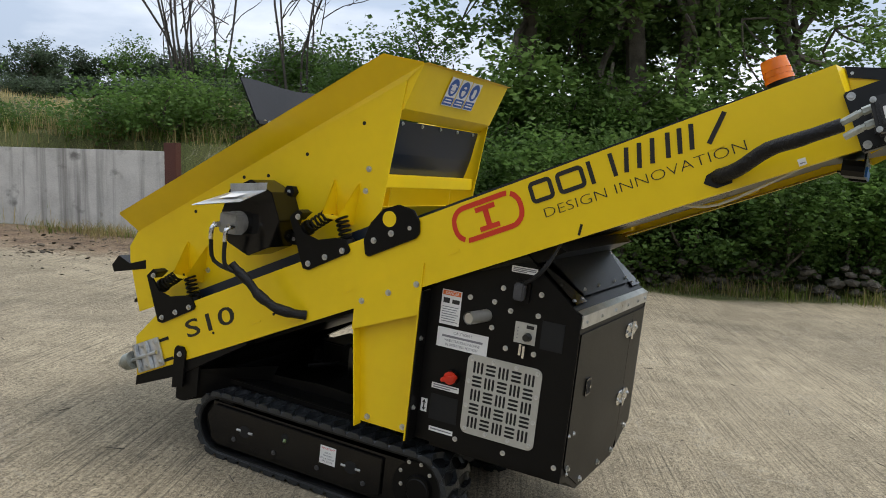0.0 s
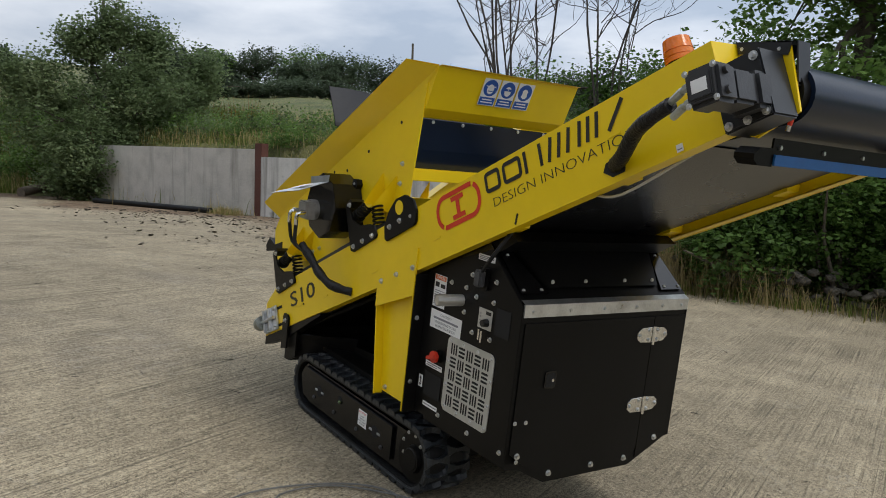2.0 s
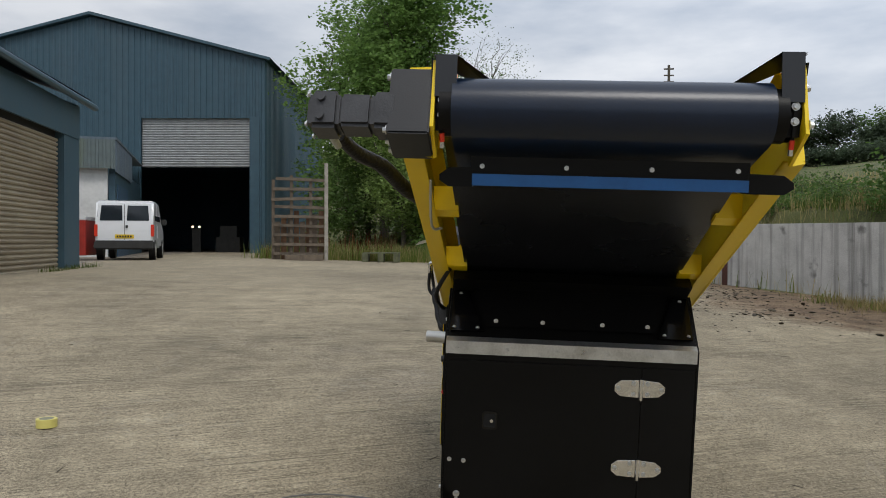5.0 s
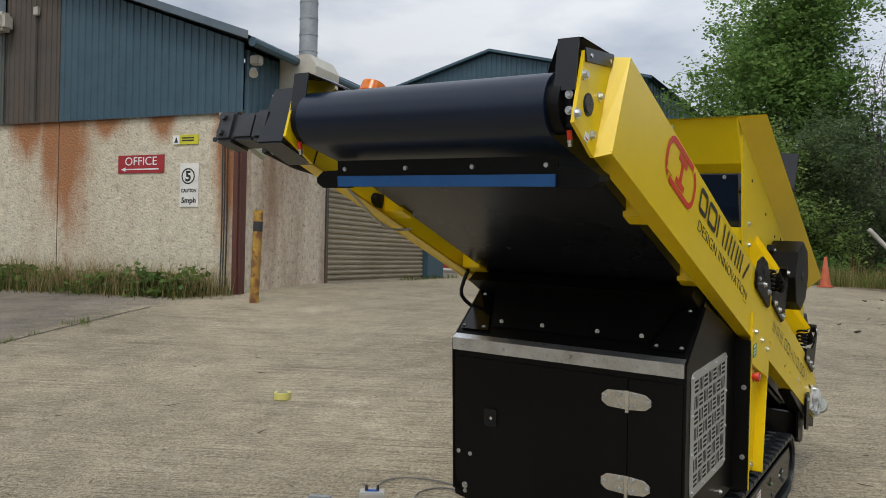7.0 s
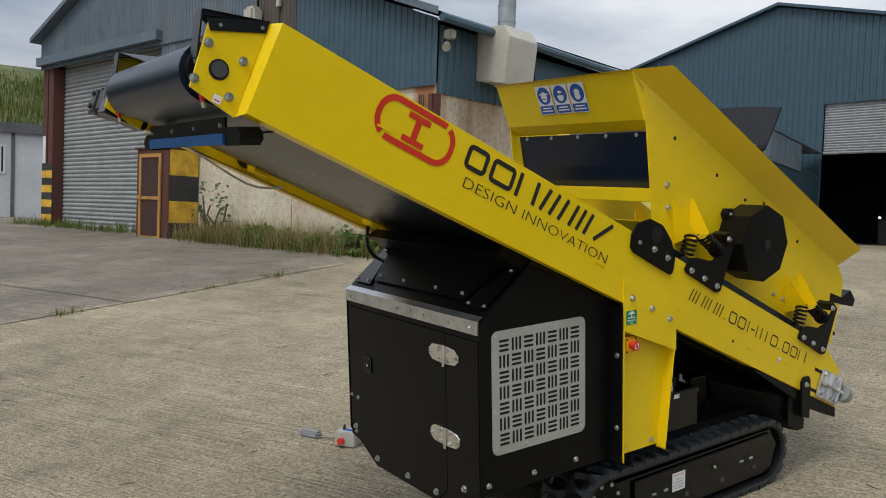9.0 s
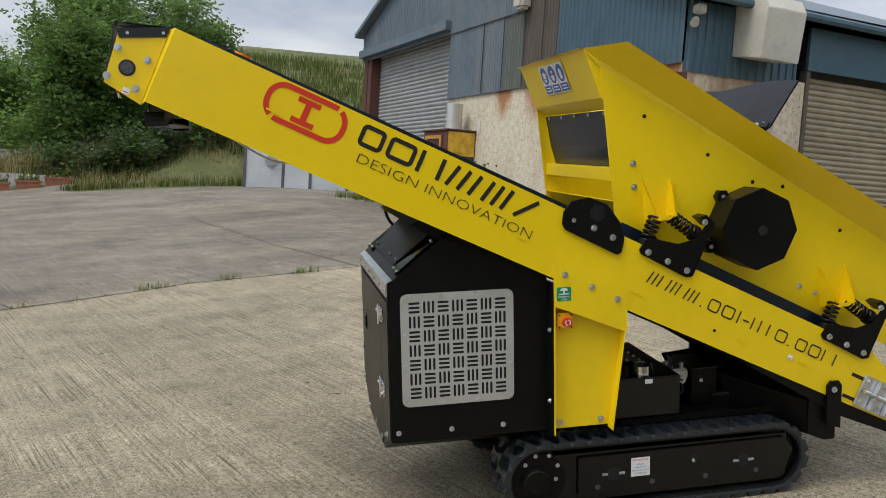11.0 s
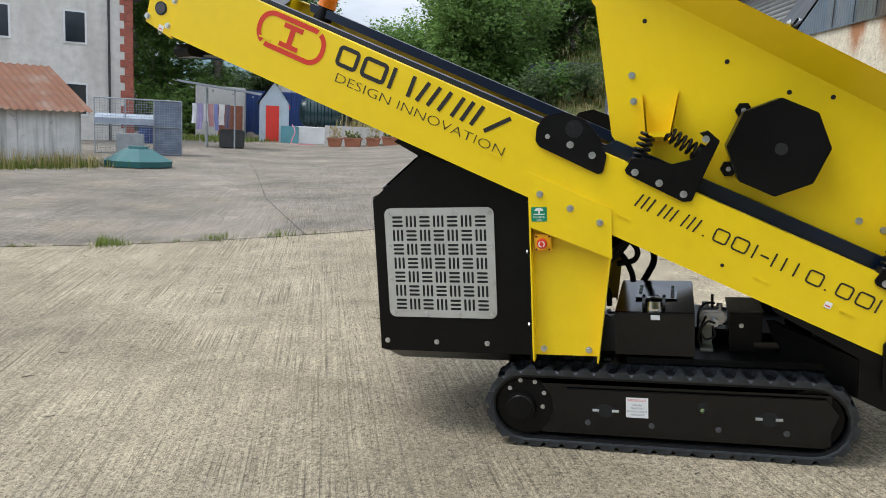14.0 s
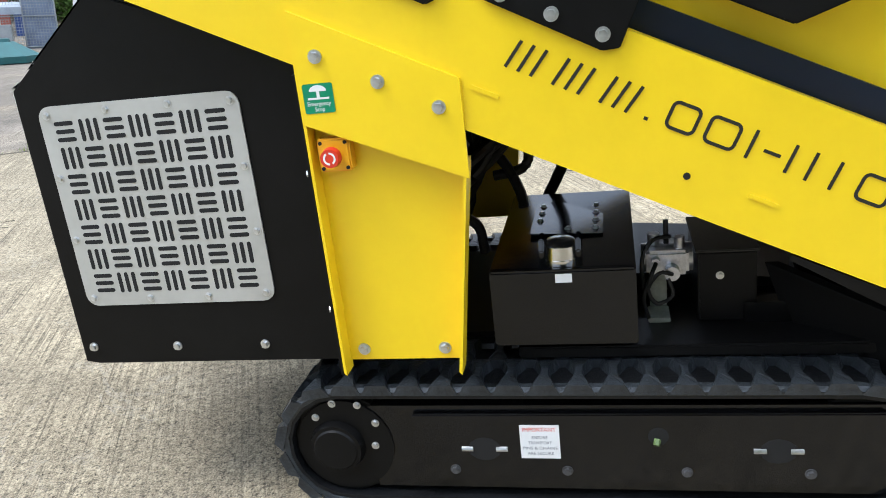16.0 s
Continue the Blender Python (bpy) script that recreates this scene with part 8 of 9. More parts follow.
# bank at the yard's end: rough growth
random.seed(31)
bank = [(random.uniform(-9, 2.5), 24.0 + random.random() ** 1.5 * 9, random.uniform(0.6, 1.4)) for _ in range(420)]
blades("bank_grass", "rank yellow-green grass on the bank", bank, 0.5, GREENGRASS, 33, 26, 0.34, 0.016, 1.1)
blades("bank_dry_grass", "dry seeding grass on the bank", [(x, y, k) for x, y, k in bank[::2]], 0.6, DRYGRASS, 34, 18, 0.34, 0.012, 0.9)
front_bank = [(random.uniform(-9, 2.0), 23.3 + random.random() ** 1.3 * 2.6, random.uniform(0.6, 1.3)) for _ in range(260)]
blades("bank_edge_grass", "yellow-green grass along the foot of the bank", front_bank, 0.45, GREENGRASS, 61, 26, 0.3, 0.013, 1.0)
blades("bank_edge_straw", "straw-coloured seeding grass along the foot of the bank", front_bank[::2], 0.6, DRYGRASS, 62, 26, 0.3, 0.010, 0.8)
blades("bank_dock", "rusty seed heads of dock", [(x, y, k) for x, y, k in bank[::7]], 0.8, DOCKRED, 35, 16, 0.12, 0.03, 0.15)
for k, (x, y, s) in enumerate(((1.0, 25.0, 1.1), (-0.2, 26.2, 1.0), (1.8, 23.2, 1.2), (-2.6, 25.8, 0.6), (2.6, 24.6, 1.6))):
    rg = np.random.default_rng(410 + k)
    bush("low green bramble on the bank", (x, y), [((rg.uniform(-0.5, 0.5), rg.uniform(-0.5, 0.5), s * q), (0.8, 0.8, 0.4)) for q in (0.35, 0.7)], 64, 22, 0.085, LEAF_D, 420 + k, 0.18, "bank brambles")
# rough field grass and scrub above the wall
fieldg = []
for _ in range(1500):
    t, d = random.random() * 1.15 - 0.1, random.random() ** 1.3 * 34 + 0.3
    x, y = 2.05 + 3.9 * t + 0.943 * d, 19.9 - 11 * t + 0.332 * d
    fieldg.append((x, y, random.uniform(0.6, 1.3)))
blades("field_grass", "tall seeding meadow grass above the wall", [(x, y, k * (1 if beyond(x, y) < 3 else 0.75)) for x, y, k in fieldg], 0.38, DRYGRASS, 36, 16, 0.4, 0.012, 0.8)
blades("field_weeds", "green weeds and nettles above the wall", [f for k, f in enumerate(fieldg) if k % 2 and beyond(f[0], f[1]) < 3], 0.34, GREENGRASS, 37, 26, 0.34, 0.014, 0.8)
for k in range(16):
    t = k / 15
    rg = np.random.default_rng(440 + k)
    x, y = 2.6 + 3.7 * t + 0.9 + rg.uniform(0, 1.5), 20.5 - 11 * t
    tall = 1.5 if t > 0.86 else 0.30 if t > 0.5 else 0.9
    bush("nettles and young scrub above the wall", (x, y), [((rg.uniform(-0.6, 0.6), rg.uniform(-0.6, 0.6), (0.18 + 0.2 * q) * tall), (0.7, 0.7, 0.25 * min(tall, 1.3))) for q in range(2)], 58, 20, 0.048, LEAF_D if k % 3 else LEAF_B, 450 + k, 0.17, "wall top weeds")

# ---- hill trees, hedge line and poles ----
random.seed(51)
def far_tree(x, y, H, W, seed, m=LEAF_C):
    rg = np.random.default_rng(seed)
    bl = [((rg.uniform(-W, W) * 0.6, rg.uniform(-W, W) * 0.6, H * q), (W * 0.62, W * 0.62, H * 0.20)) for q in (0.42, 0.55, 0.68, 0.8, 0.9, 0.5, 0.62)]
    return tree("dark field tree on the hill crest", (x, y), H * 0.45, 0.22, bl, 40, 18, 0.19, m, seed, W * 0.12, group="hill trees")


for k in range(23):
    a = radians(36 + 40 * k / 22 + random.uniform(-0.7, 0.7))
    r = random.uniform(86, 98)
    H = random.uniform(3.0, 5.2)
    far_tree(-1.5 + r * math.cos(a), -2 + r * math.sin(a), H, H * random.uniform(0.5, 0.72), 500 + k, LEAF_C if k % 4 else LEAF_A)
for k in range(34):
    a = radians(34 + 43 * k / 33)
    r = 82 + 2 * math.sin(k)
    rg = np.random.default_rng(560 + k)
    bush("clipped field hedge on the hill", (-1.5 + r * math.cos(a), -2 + r * math.sin(a)), [((q * 1.1 - 1.1, rg.uniform(-0.4, 0.4), 0.8), (1.3, 0.9, 0.55)) for q in range(3)], 40, 16, 0.17, LEAF_C, 570 + k, 0.32, "hill hedge")
for x, y, h in ((11.5, 62.0, 8.6), (38.6, 62.4, 7.0)):
    p = thing("utility_pole", "wooden utility pole on the hillside", "pole", Matrix.Translation((x, y, ground(x, y))), "utility poles")
    part("pole", cyl(bmesh.new(), (0, 0, -0.5), (0, 0, h), 0.13, 0.10, 8), BARK, p, "", True)
    for q in range(3 if x < 20 else 0):
        part("cross_arm", abox((-0.38, -0.05, h - 0.35 - 0.5 * q), (0.38, 0.05, h - 0.25 - 0.5 * q)), BARK, p)
for k, (x, y, s) in enumerate(((6.2, 78.0, 1.25), (12.3, 44.0, 1.5))):
    far_tree(x, y, s * 2.0, s * 1.4, 620 + k)

random.seed(57)
for k in range(15):
    rg = np.random.default_rng(640 + k)
    x, y, g = rg.uniform(0.6, 5.0), rg.uniform(22.6, 33.0), rg.uniform(0.25, 0.6)
    if beyond(x, y) < 0.3 and y < 23.5:
        continue
    bush("rank nettles and bramble on the bank", (x, y), [((rg.uniform(-0.6, 0.6), rg.uniform(-0.6, 0.6), g * (0.6 + q)), (0.9, 0.9, 0.4)) for q in range(2)], 74, 24, 0.06, LEAF_D if k % 3 else LEAF_B, 660 + k, 0.18, "bank nettles")
rank = [(random.uniform(-0.5, 9.0), random.uniform(23.5, 40.0), random.uniform(0.6, 1.4)) for _ in range(420)]
blades("bank_weeds", "tall green weeds on the bank above the yard", rank, 0.55, GREENGRASS, 55, 26, 0.4, 0.018, 0.8)
blades("bank_seed_heads", "brown seeding weeds on the bank", rank[::4], 0.7, DOCKRED, 56, 12, 0.35, 0.014, 0.4)

# ---- loose things on the yard ----
def on(x, y):
    return Matrix.Translation((x, y, ground(x, y)))


cone = thing("traffic_cone", "faded orange traffic cone at the yard edge", "cone", on(-2.35, 21.9))
CONEMAT = mat("faded_orange_plastic", (0.55, 0.13, 0.06), 0.6, 0, 0.15, 6)
part("base", abox((-0.2, -0.2, 0), (0.2, 0.2, 0.04), 0.01), CONEMAT, cone)
part("body", cyl(bmesh.new(), (0, 0, 0.03), (0, 0, 0.86), 0.15, 0.035, 20), CONEMAT, cone, "", True)
for label, a, b, r, m in (("weathered brown log propped on the verge", (0.55, 21.2, 0.10), (1.75, 22.2, 0.62), 0.13, TIMBER), ("fallen pale pole leaning in the grass", (-1.6, 24.9, 1.75), (-0.5, 24.3, 0.9), 0.07, mat("bleached_pole", (0.36, 0.33, 0.28), 0.9, 0, 0.2, 5, 0.3, 30))):
    o = ob_from("log", cyl(bmesh.new(), (a[0], a[1], ground(a[0], a[1]) + a[2]), (b[0], b[1], ground(b[0], b[1]) + b[2] - 0.3), r, r * 0.95, 14), m, smooth=True)
    tagged(o, label, "pole")
pal = thing("pallet", "mossy old timber pallet at the yard edge", "pallet", on(-4.6, 22.8) @ pose(0, 0, 0, 0, 0, 6))
MOSSWOOD = mat("mossy_wood", (0.10, 0.105, 0.06), 0.95, 0, 0.3, 5, 0.3, 30)
for k in range(5):
    part("deck_board", abox((-0.6, -0.5 + 0.22 * k, 0.28), (0.6, -0.36 + 0.22 * k, 0.31)), MOSSWOOD, pal)
for k in range(3):
    part("bearer", abox((-0.6 + 0.5 * k, -0.5, 0.0), (-0.42 + 0.5 * k, 0.5, 0.28)), MOSSWOOD, pal)
tape = thing("tape_roll", "roll of pale yellow tape lying on the concrete", "tape", on(-3.27, 1.72))
bm = bmesh.new()
cyl(bm, (0, 0, 0.0), (0, 0, 0.055), 0.066, n=28)
part("tape", bm, mat("yellow_tape", (0.62, 0.55, 0.16), 0.5, 0, 0.05, 8), tape, "", True)
bm = bmesh.new()
cyl(bm, (0, 0, 0.01), (0, 0, 0.0565), 0.045, n=24)
part("core", bm, mat("card_core", (0.22, 0.22, 0.16), 0.8), tape, "", True)
ctl = thing("control_box", "small grey wired remote control box lying on the concrete", "control box", on(-1.28, 0.39) @ pose(0, 0, 0.0, 0, 0, 35))
part("case", abox((-0.065, -0.05, 0.0), (0.065, 0.05, 0.085), 0.006), GRILLE, ctl, "pale grey case")
for k in (-1, 1):
    part("toggle", cyl(bmesh.new(), (0.03 * k, 0.0, 0.085), (0.03 * k, 0.004, 0.115), 0.010, 0.006, 10), INK, ctl, "black toggle switch", True)
part("stop_button", cyl(bmesh.new(), (-0.02, -0.05, 0.032), (-0.02, -0.072, 0.032), 0.02, n=16), RED, ctl, "red stop button", True)
part("switch_plate", abox((-0.03, -0.012, 0.085), (0.03, 0.012, 0.091)), SIGNBLUE, ctl)
plug = thing("cable_connector", "grey cable connector lying on the concrete", "connector", on(-1.55, 0.28) @ pose(0, 0, 0, 0, 0, 25))
part("shell", abox((-0.07, -0.028, 0), (0.07, 0.028, 0.04), 0.01), FLASH, plug)
def lay(pts, dz=0.012):
    q = []
    for x, y in pts:
        q.append((x, y, ground(x, y) + dz))
    return q


for label, pts in (("thin grey control cable coiled on the concrete", [(-1.26, 0.42), (-1.42, 0.62), (-1.40, 0.78), (-1.20, 0.86), (-0.93, 0.84), (-0.70, 0.75), (-0.60, 0.60), (-0.72, 0.44), (-0.98, 0.46), (-1.16, 0.62), (-1.10, 0.79), (-0.86, 0.80), (-0.68, 0.68), (-0.52, 0.50)]), ("thin grey control cable coiled on the concrete", [(-1.48, 0.3), (-1.40, 0.36), (-1.34, 0.36)])):
    c = ob_from("cable", tube(bmesh.new(), lay(pts), 0.0045, 6), CABLE, smooth=True)
    tagged(c, label, "cable")
# grassed joint between the slabs, cracks, twigs
random.seed(61)
JOINT = [(-3.4, -6.0), (-4.19, -4.84), (-6.51, -1.48), (-7.1, 1.0), (-7.9, 3.9)]
def along(line, f):
    f *= len(line) - 1
    i = min(int(f), len(line) - 2)
    return line[i][0] + (line[i + 1][0] - line[i][0]) * (f - i), line[i][1] + (line[i + 1][1] - line[i][1]) * (f - i)


CRACK = mat("dark_joint_soil", (0.07, 0.06, 0.045), 0.95, 0, 0.3, 10)
def crack(label, line, w):
    bm = bmesh.new()
    prev = None
    for k in range(61):
        x, y = along(line, k / 60)
        x2, y2 = along(line, min(1, k / 60 + 0.01))
        x1, y1 = along(line, max(0, k / 60 - 0.01))
        d = Vector((x2 - x1, y2 - y1)).normalized()
        nn = Vector((-d.y, d.x)) * w * random.uniform(0.5, 1.2)
        z = ground(x, y) + 0.004
        cur = (bm.verts.new((x - nn.x, y - nn.y, z)), bm.verts.new((x + nn.x, y + nn.y, z)))
        if prev:
            bm.faces.new((prev[0], cur[0], cur[1], prev[1]))
        prev = cur
    tagged(ob_from("joint", bm, CRACK), label, "joint", kind="structure")


crack("dark earth joint between concrete slabs", JOINT, 0.02)
crack("crack across the old concrete", [(-5.4, -3.2), (-9.5, -5.9), (-15.4, -9.3), (-19, -11.5)], 0.012)
crack("crack across the old concrete", [(-7.0, 0.6), (-9.84, -0.5), (-16.3, -2.5)], 0.012)
crack("fine joint across the yard", [(-7.5, 9.0), (-2.0, 8.6), (3.0, 8.0)], 0.008)
crack("fine joint across the yard", [(-3.5, 9.6), (0.0, 10.8), (3.0, 12.4)], 0.012)
tufts = []
for _ in range(64):
    x, y = along(JOINT, random.random())
    tufts.append((x + random.gauss(0, 0.02), y + random.gauss(0, 0.02), random.choice((0.2, 0.3, 0.4, 0.5))))
for _ in range(7):
    x, y = along(JOINT, random.uniform(0.15, 0.9))
    tufts += [(x + random.gauss(0, 0.08), y + random.gauss(0, 0.08), random.uniform(0.7, 1.0)) for _ in range(4)]
tufts += [(-4.05 + random.gauss(0, 0.1), -4.95 + random.gauss(0, 0.1), 1.0) for _ in range(8)]
blades("joint_grass", "tufts of green grass in the slab joint", tufts, 0.13, GREENGRASS, 41, 26, 0.06, 0.006)
weeds = []
for _ in range(240):
    s = random.uniform(0.1, 6.3)
    o = random.uniform(0.05, 0.75)
    weeds.append((-7.95 - 0.973 * s - 0.23 * -o * -1, 5.5 - 0.23 * s - 0.973 * o, random.uniform(0.5, 1.2)))
blades("wall_grass", "dry grass along the workshop wall", weeds[::2], 0.5, DRYGRASS, 42, 54, 0.18, 0.008, 0.9)
blades("wall_weeds", "green weeds along the workshop wall", weeds[1::2], 0.24, GREENGRASS, 43, 44, 0.18, 0.012, 0.8)
for k, (s, o) in enumerate(((4.15, 0.45), (3.8, 0.4), (2.3, 0.5), (1.35, 0.5), (0.9, 0.45))):
    bush("broad-leaved dock and bramble at the wall foot", (-7.95 - 0.973 * s + 0.23 * o, 5.5 - 0.23 * s - 0.973 * o), [((0, 0, 0.12), (0.40, 0.30, 0.14)), ((0.2, 0.1, 0.2), (0.26, 0.22, 0.10))], 22, 9, 0.085, LEAF_A if k % 2 else LEAF_D, 700 + k, 0.09, "wall weeds")
rg = np.random.default_rng(720)
bush("tall thin dead weed at the wall", (-7.95 - 0.973 * 5.7, 5.5 - 0.23 * 5.7 - 0.35), [((0, 0, 0.9), (0.35, 0.3, 0.4)), ((0.1, 0, 0.5), (0.35, 0.3, 0.3))], 14, 3, 0.08, LEAF_B, 721, 0.08)
shut_w = [(-7.95 + 0.2 - 0.23 * q + random.uniform(0, 0.25), 5.5 + 0.973 * q, random.uniform(0.3, 0.8)) for q in np.arange(5.5, 9.0, 0.12)]
blades("shutter_weeds", "short weeds along the shutter foot", shut_w, 0.2, GREENGRASS, 44, 20, 0.12, 0.010)
big_w = [(-7.95 - 0.973 * s + 0.23 * 0.3, 5.5 - 0.23 * s - 0.25 - random.random() * 0.3, random.uniform(0.5, 1.1)) for s in np.arange(9.0, 15.5, 0.1)]
blades("big_shutter_weeds", "weeds along the big shutter", big_w, 0.3, GREENGRASS, 45, 16, 0.15, 0.014)
twigs = bmesh.new()
for _ in range(130):
    x, y = random.uniform(-5.5, 4.0), random.uniform(-5.0, 7.0)
    a, L = random.uniform(0, 6.28), random.uniform(0.02, 0.10)
    z = ground(x, y) + 0.006
    cyl(twigs, (x, y, z), (x + L * math.cos(a), y + L * math.sin(a), z + random.uniform(0, 0.012)), 0.003, 0.0015, 5)
tagged(ob_from("twigs", twigs, CRACK), "small dead twigs scattered on concrete", "twigs", kind="stuff")

# ---- west side: cabins, tanks, shed, house ----
def block(name, label, cat, at, w, d, h, ang, material, z=None, group=""):
    t = thing(name, label, cat, Matrix.Translation((at[0], at[1], ground(*at) if z is None else z)) @ pose(0, 0, 0, 0, 0, ang), group)
    part("body", abox((0, 0, -0.3), (w, d, h), 0.015), material, t)
    return t


CABIN = mat("pale_grey_cabin", (0.50, 0.515, 0.515), 0.6, 0, 0.08, 0.8)
TILEGREY = mat("dark_roof_sheet", (0.10, 0.10, 0.105), 0.7, 0, 0.2, 2)
cb = thing("site_cabin", "pale grey site cabin with dark trims and a barred window", "cabin", Matrix.Translation((-31.1, -1.74, 0.72)) @ pose(0, 0, 0, 0, 0, 90) @ Matrix.Diagonal((1.25, 1.05, 1.11, 1.0)))
part("body", abox((0, 0, -0.6), (7.0, 2.6, 3.0)), CABIN, cb)
bm = bmesh.new()
prism(bm, [(-0.1, 3.0), (0.55, 3.45), (1.5, 3.3), (8.0, 3.3), (8.0, 3.05), (-0.1, 2.9)], -0.15, 2.8, "y")
part("roof", bm, TILEGREY, cb, "dark ribbed cabin roof")
for x in (0.0, 1.25, 2.15, 3.4):
    part("trim", abox((x - 0.05, -0.03, -0.2), (x + 0.05, 0.0, 3.0)), TILEGREY, cb)
wd = part("window", abox((2.3, -0.035, 1.6), (3.2, -0.005, 2.55)), SHEDWHITE, cb, "white-framed barred window")
part("pane", abox((2.36, -0.04, 1.66), (3.14, -0.036, 2.49)), GLASS, wd)
for k in range(5):
    part("bar", abox((2.42 + 0.16 * k, -0.05, 1.66), (2.45 + 0.16 * k, -0.041, 2.49)), SHEDWHITE, wd)
part("door", abox((1.3, -0.02, 0.0), (2.1, -0.003, 2.4)), CABIN, cb)
part("vent_cowl", cyl(bmesh.new(), (0.85, -0.12, 1.15), (0.85, 0.0, 1.15), 0.2, n=16), FLASH, cb, "", True)
cb2 = thing("site_cabin", "low grey-blue cabin with a white window", "cabin", Matrix.Translation((-44.6, -7.5, 2.1)) @ pose(0, 0, 0, 0, 0, 90))
part("body", abox((0, 0, -1.2), (6.2, 2.6, 2.75)), mat("blue_grey_cabin", (0.09, 0.115, 0.13), 0.6, 0, 0.1, 1), cb2)
part("roof", abox((-0.1, -0.1, 2.75), (6.3, 2.7, 2.85)), TILEGREY, cb2)
w2 = part("window", abox((3.6, -0.04, 1.2), (4.7, -0.01, 2.4)), SHEDWHITE, cb2, "white-framed window")
part("pane", abox((3.68, -0.045, 1.28), (4.62, -0.041, 2.32)), GLASS, w2)
# little shed with red door
ls = thing("garden_shed", "small pale blue shed with red door and slate roof", "shed", Matrix.Translation((-35.3, -19.1, ground(-35.3, -19.1))) @ pose(0, 0, 0, 0, 0, 116))
PALEBLUE = mat("pale_blue_paint", (0.40, 0.46, 0.50), 0.7, 0, 0.12, 1.0)
SLATE = mat("slate_roof", (0.045, 0.048, 0.055), 0.7, 0, 0.2, 3, island=0.2)
bm = bmesh.new()
prism(bm, [(-0.75, -0.3), (0.75, -0.3), (0.75, 2.0), (0.0, 3.05), (-0.75, 2.0)], 0.0, 2.6, "y")
part("body", bm, PALEBLUE, ls)
for sx in (-1, 1):
    for k in range(6):
        f0, f1 = k / 6, (k + 1.15) / 6
        bm = bmesh.new()
        a = [(sx * (0.9 * (1 - f0)), -0.12, 1.86 + 1.27 * f0 + 0.03), (sx * (0.9 * (1 - f0)), 2.75, 1.86 + 1.27 * f0 + 0.03), (sx * 0.9 * (1 - min(f1, 1)), 2.75, 1.86 + 1.27 * min(f1, 1)), (sx * 0.9 * (1 - min(f1, 1)), -0.12, 1.86 + 1.27 * min(f1, 1))]
        quad(bm, *a), quad(bm, *[(p[0], p[1], p[2] + 0.03) for p in a])
        part("slate_course", bm, SLATE, ls)
part("door", abox((-0.42, -0.03, 0.0), (0.25, 0.0, 1.85)), mat("bright_red_door", (0.62, 0.03, 0.015), 0.5, 0, 0.05, 2), ls, "bright red door")
part("fascia", abox((0.76, 0.0, 1.72), (0.80, 2.6, 1.92)), RED, ls, "red fascia")
# tanks
TANKG = mat("dark_green_plastic", (0.005, 0.026, 0.028), 0.32, 0, 0.1, 2)
block("tank_plinth", "low pale block plinth", "plinth", (-34.9, -17.9), 3.4, 1.6, 0.85, 113, SHEDWHITE)
ot = thing("oil_tank", "dark green ribbed plastic oil tank on its plinth", "tank", Matrix.Translation((-36.6, -18.3, ground(-36, -17) + 0.86)) @ pose(0, 0, 0, 0, 0, 113))
bm = bmesh.new()
for x0, x1, r0, r1 in ((0.02, 0.18, 0.42, 0.66), (0.18, 0.34, 0.66, 0.74), (0.34, 2.16, 0.74, 0.74), (2.16, 2.32, 0.74, 0.66), (2.32, 2.48, 0.66, 0.42)):
    cyl(bm, (x0, 0.2, 0.75), (x1, 0.2, 0.75), r0, r1, 28)
part("body", bm, TANKG, ot, "", True)
for k in range(5):
    bm = bmesh.new()
    for x0, x1, r0, r1 in ((0.40, 0.46, 0.73, 0.79), (0.46, 0.58, 0.79, 0.79), (0.58, 0.64, 0.79, 0.73)):
        cyl(bm, (x0 + 0.37 * k, 0.2, 0.75), (x1 + 0.37 * k, 0.2, 0.75), r0, r1, 28)
    part("rib", bm, TANKG, ot, "", True)
part("filler_cap", cyl(bmesh.new(), (1.25, 0.2, 1.5), (1.25, 0.2, 1.62), 0.14, n=14), TANKG, ot, "", True)
gtk = thing("water_tank", "round black-green water tank with pale lid", "tank", Matrix.Translation((-39.0, -15.5, ground(-39, -15.5) + 0.3)))
part("body", cyl(bmesh.new(), (0, 0, -0.5), (0, 0, 1.75), 0.95, n=28), mat("black_green_plastic", (0.007, 0.014, 0.013), 0.4, 0, 0.1, 2), gtk, "", True)
part("lid", cyl(bmesh.new(), (0, 0, 1.75), (0, 0, 1.93), 0.97, 0.35, 28), mat("grey_green_lid", (0.05, 0.065, 0.06), 0.5, 0, 0.1, 2), gtk, "", True)
block("teal_box", "small teal utility cabinet", "cabinet", (-34.6, -18.35), 0.9, 0.5, 0.85, 113, mat("teal_paint", (0.10, 0.27, 0.30), 0.6, 0, 0.1, 2))
BLUEC = stained("blue_container", (0.010, 0.036, 0.15), (0.03, 0.05, 0.10), 0.4, 0.5, 0.8)
bc = thing("shipping_container", "royal blue corrugated shipping container", "container", Matrix.Translation((-39.6, -23.6, ground(-39.6, -23.6))) @ pose(0, 0, 0, 0, 0, 117))
bm = bmesh.new()
corrugated(bm, 0.0, 6.2, lambda u: -0.3, lambda u: 2.7, 0.28, 0.04, lambda u, o, z: (u, -o, z))
box(bm, (0, 0.02, -0.3), (6.2, 2.4, 2.69))
part("body", bm, BLUEC, bc)
gw = ob_from("wall_yard", abox((5.0, 0, -0.5), (16.5, 0.3, 3.35)), GREYWALL)
gw.matrix_basis = Matrix.Translation((-40.2, -27.0, -0.2)) @ pose(0, 0, 0, 0, 0, 114)
tagged(gw, "tall weathered grey concrete wall panels", "wall", kind="structure")
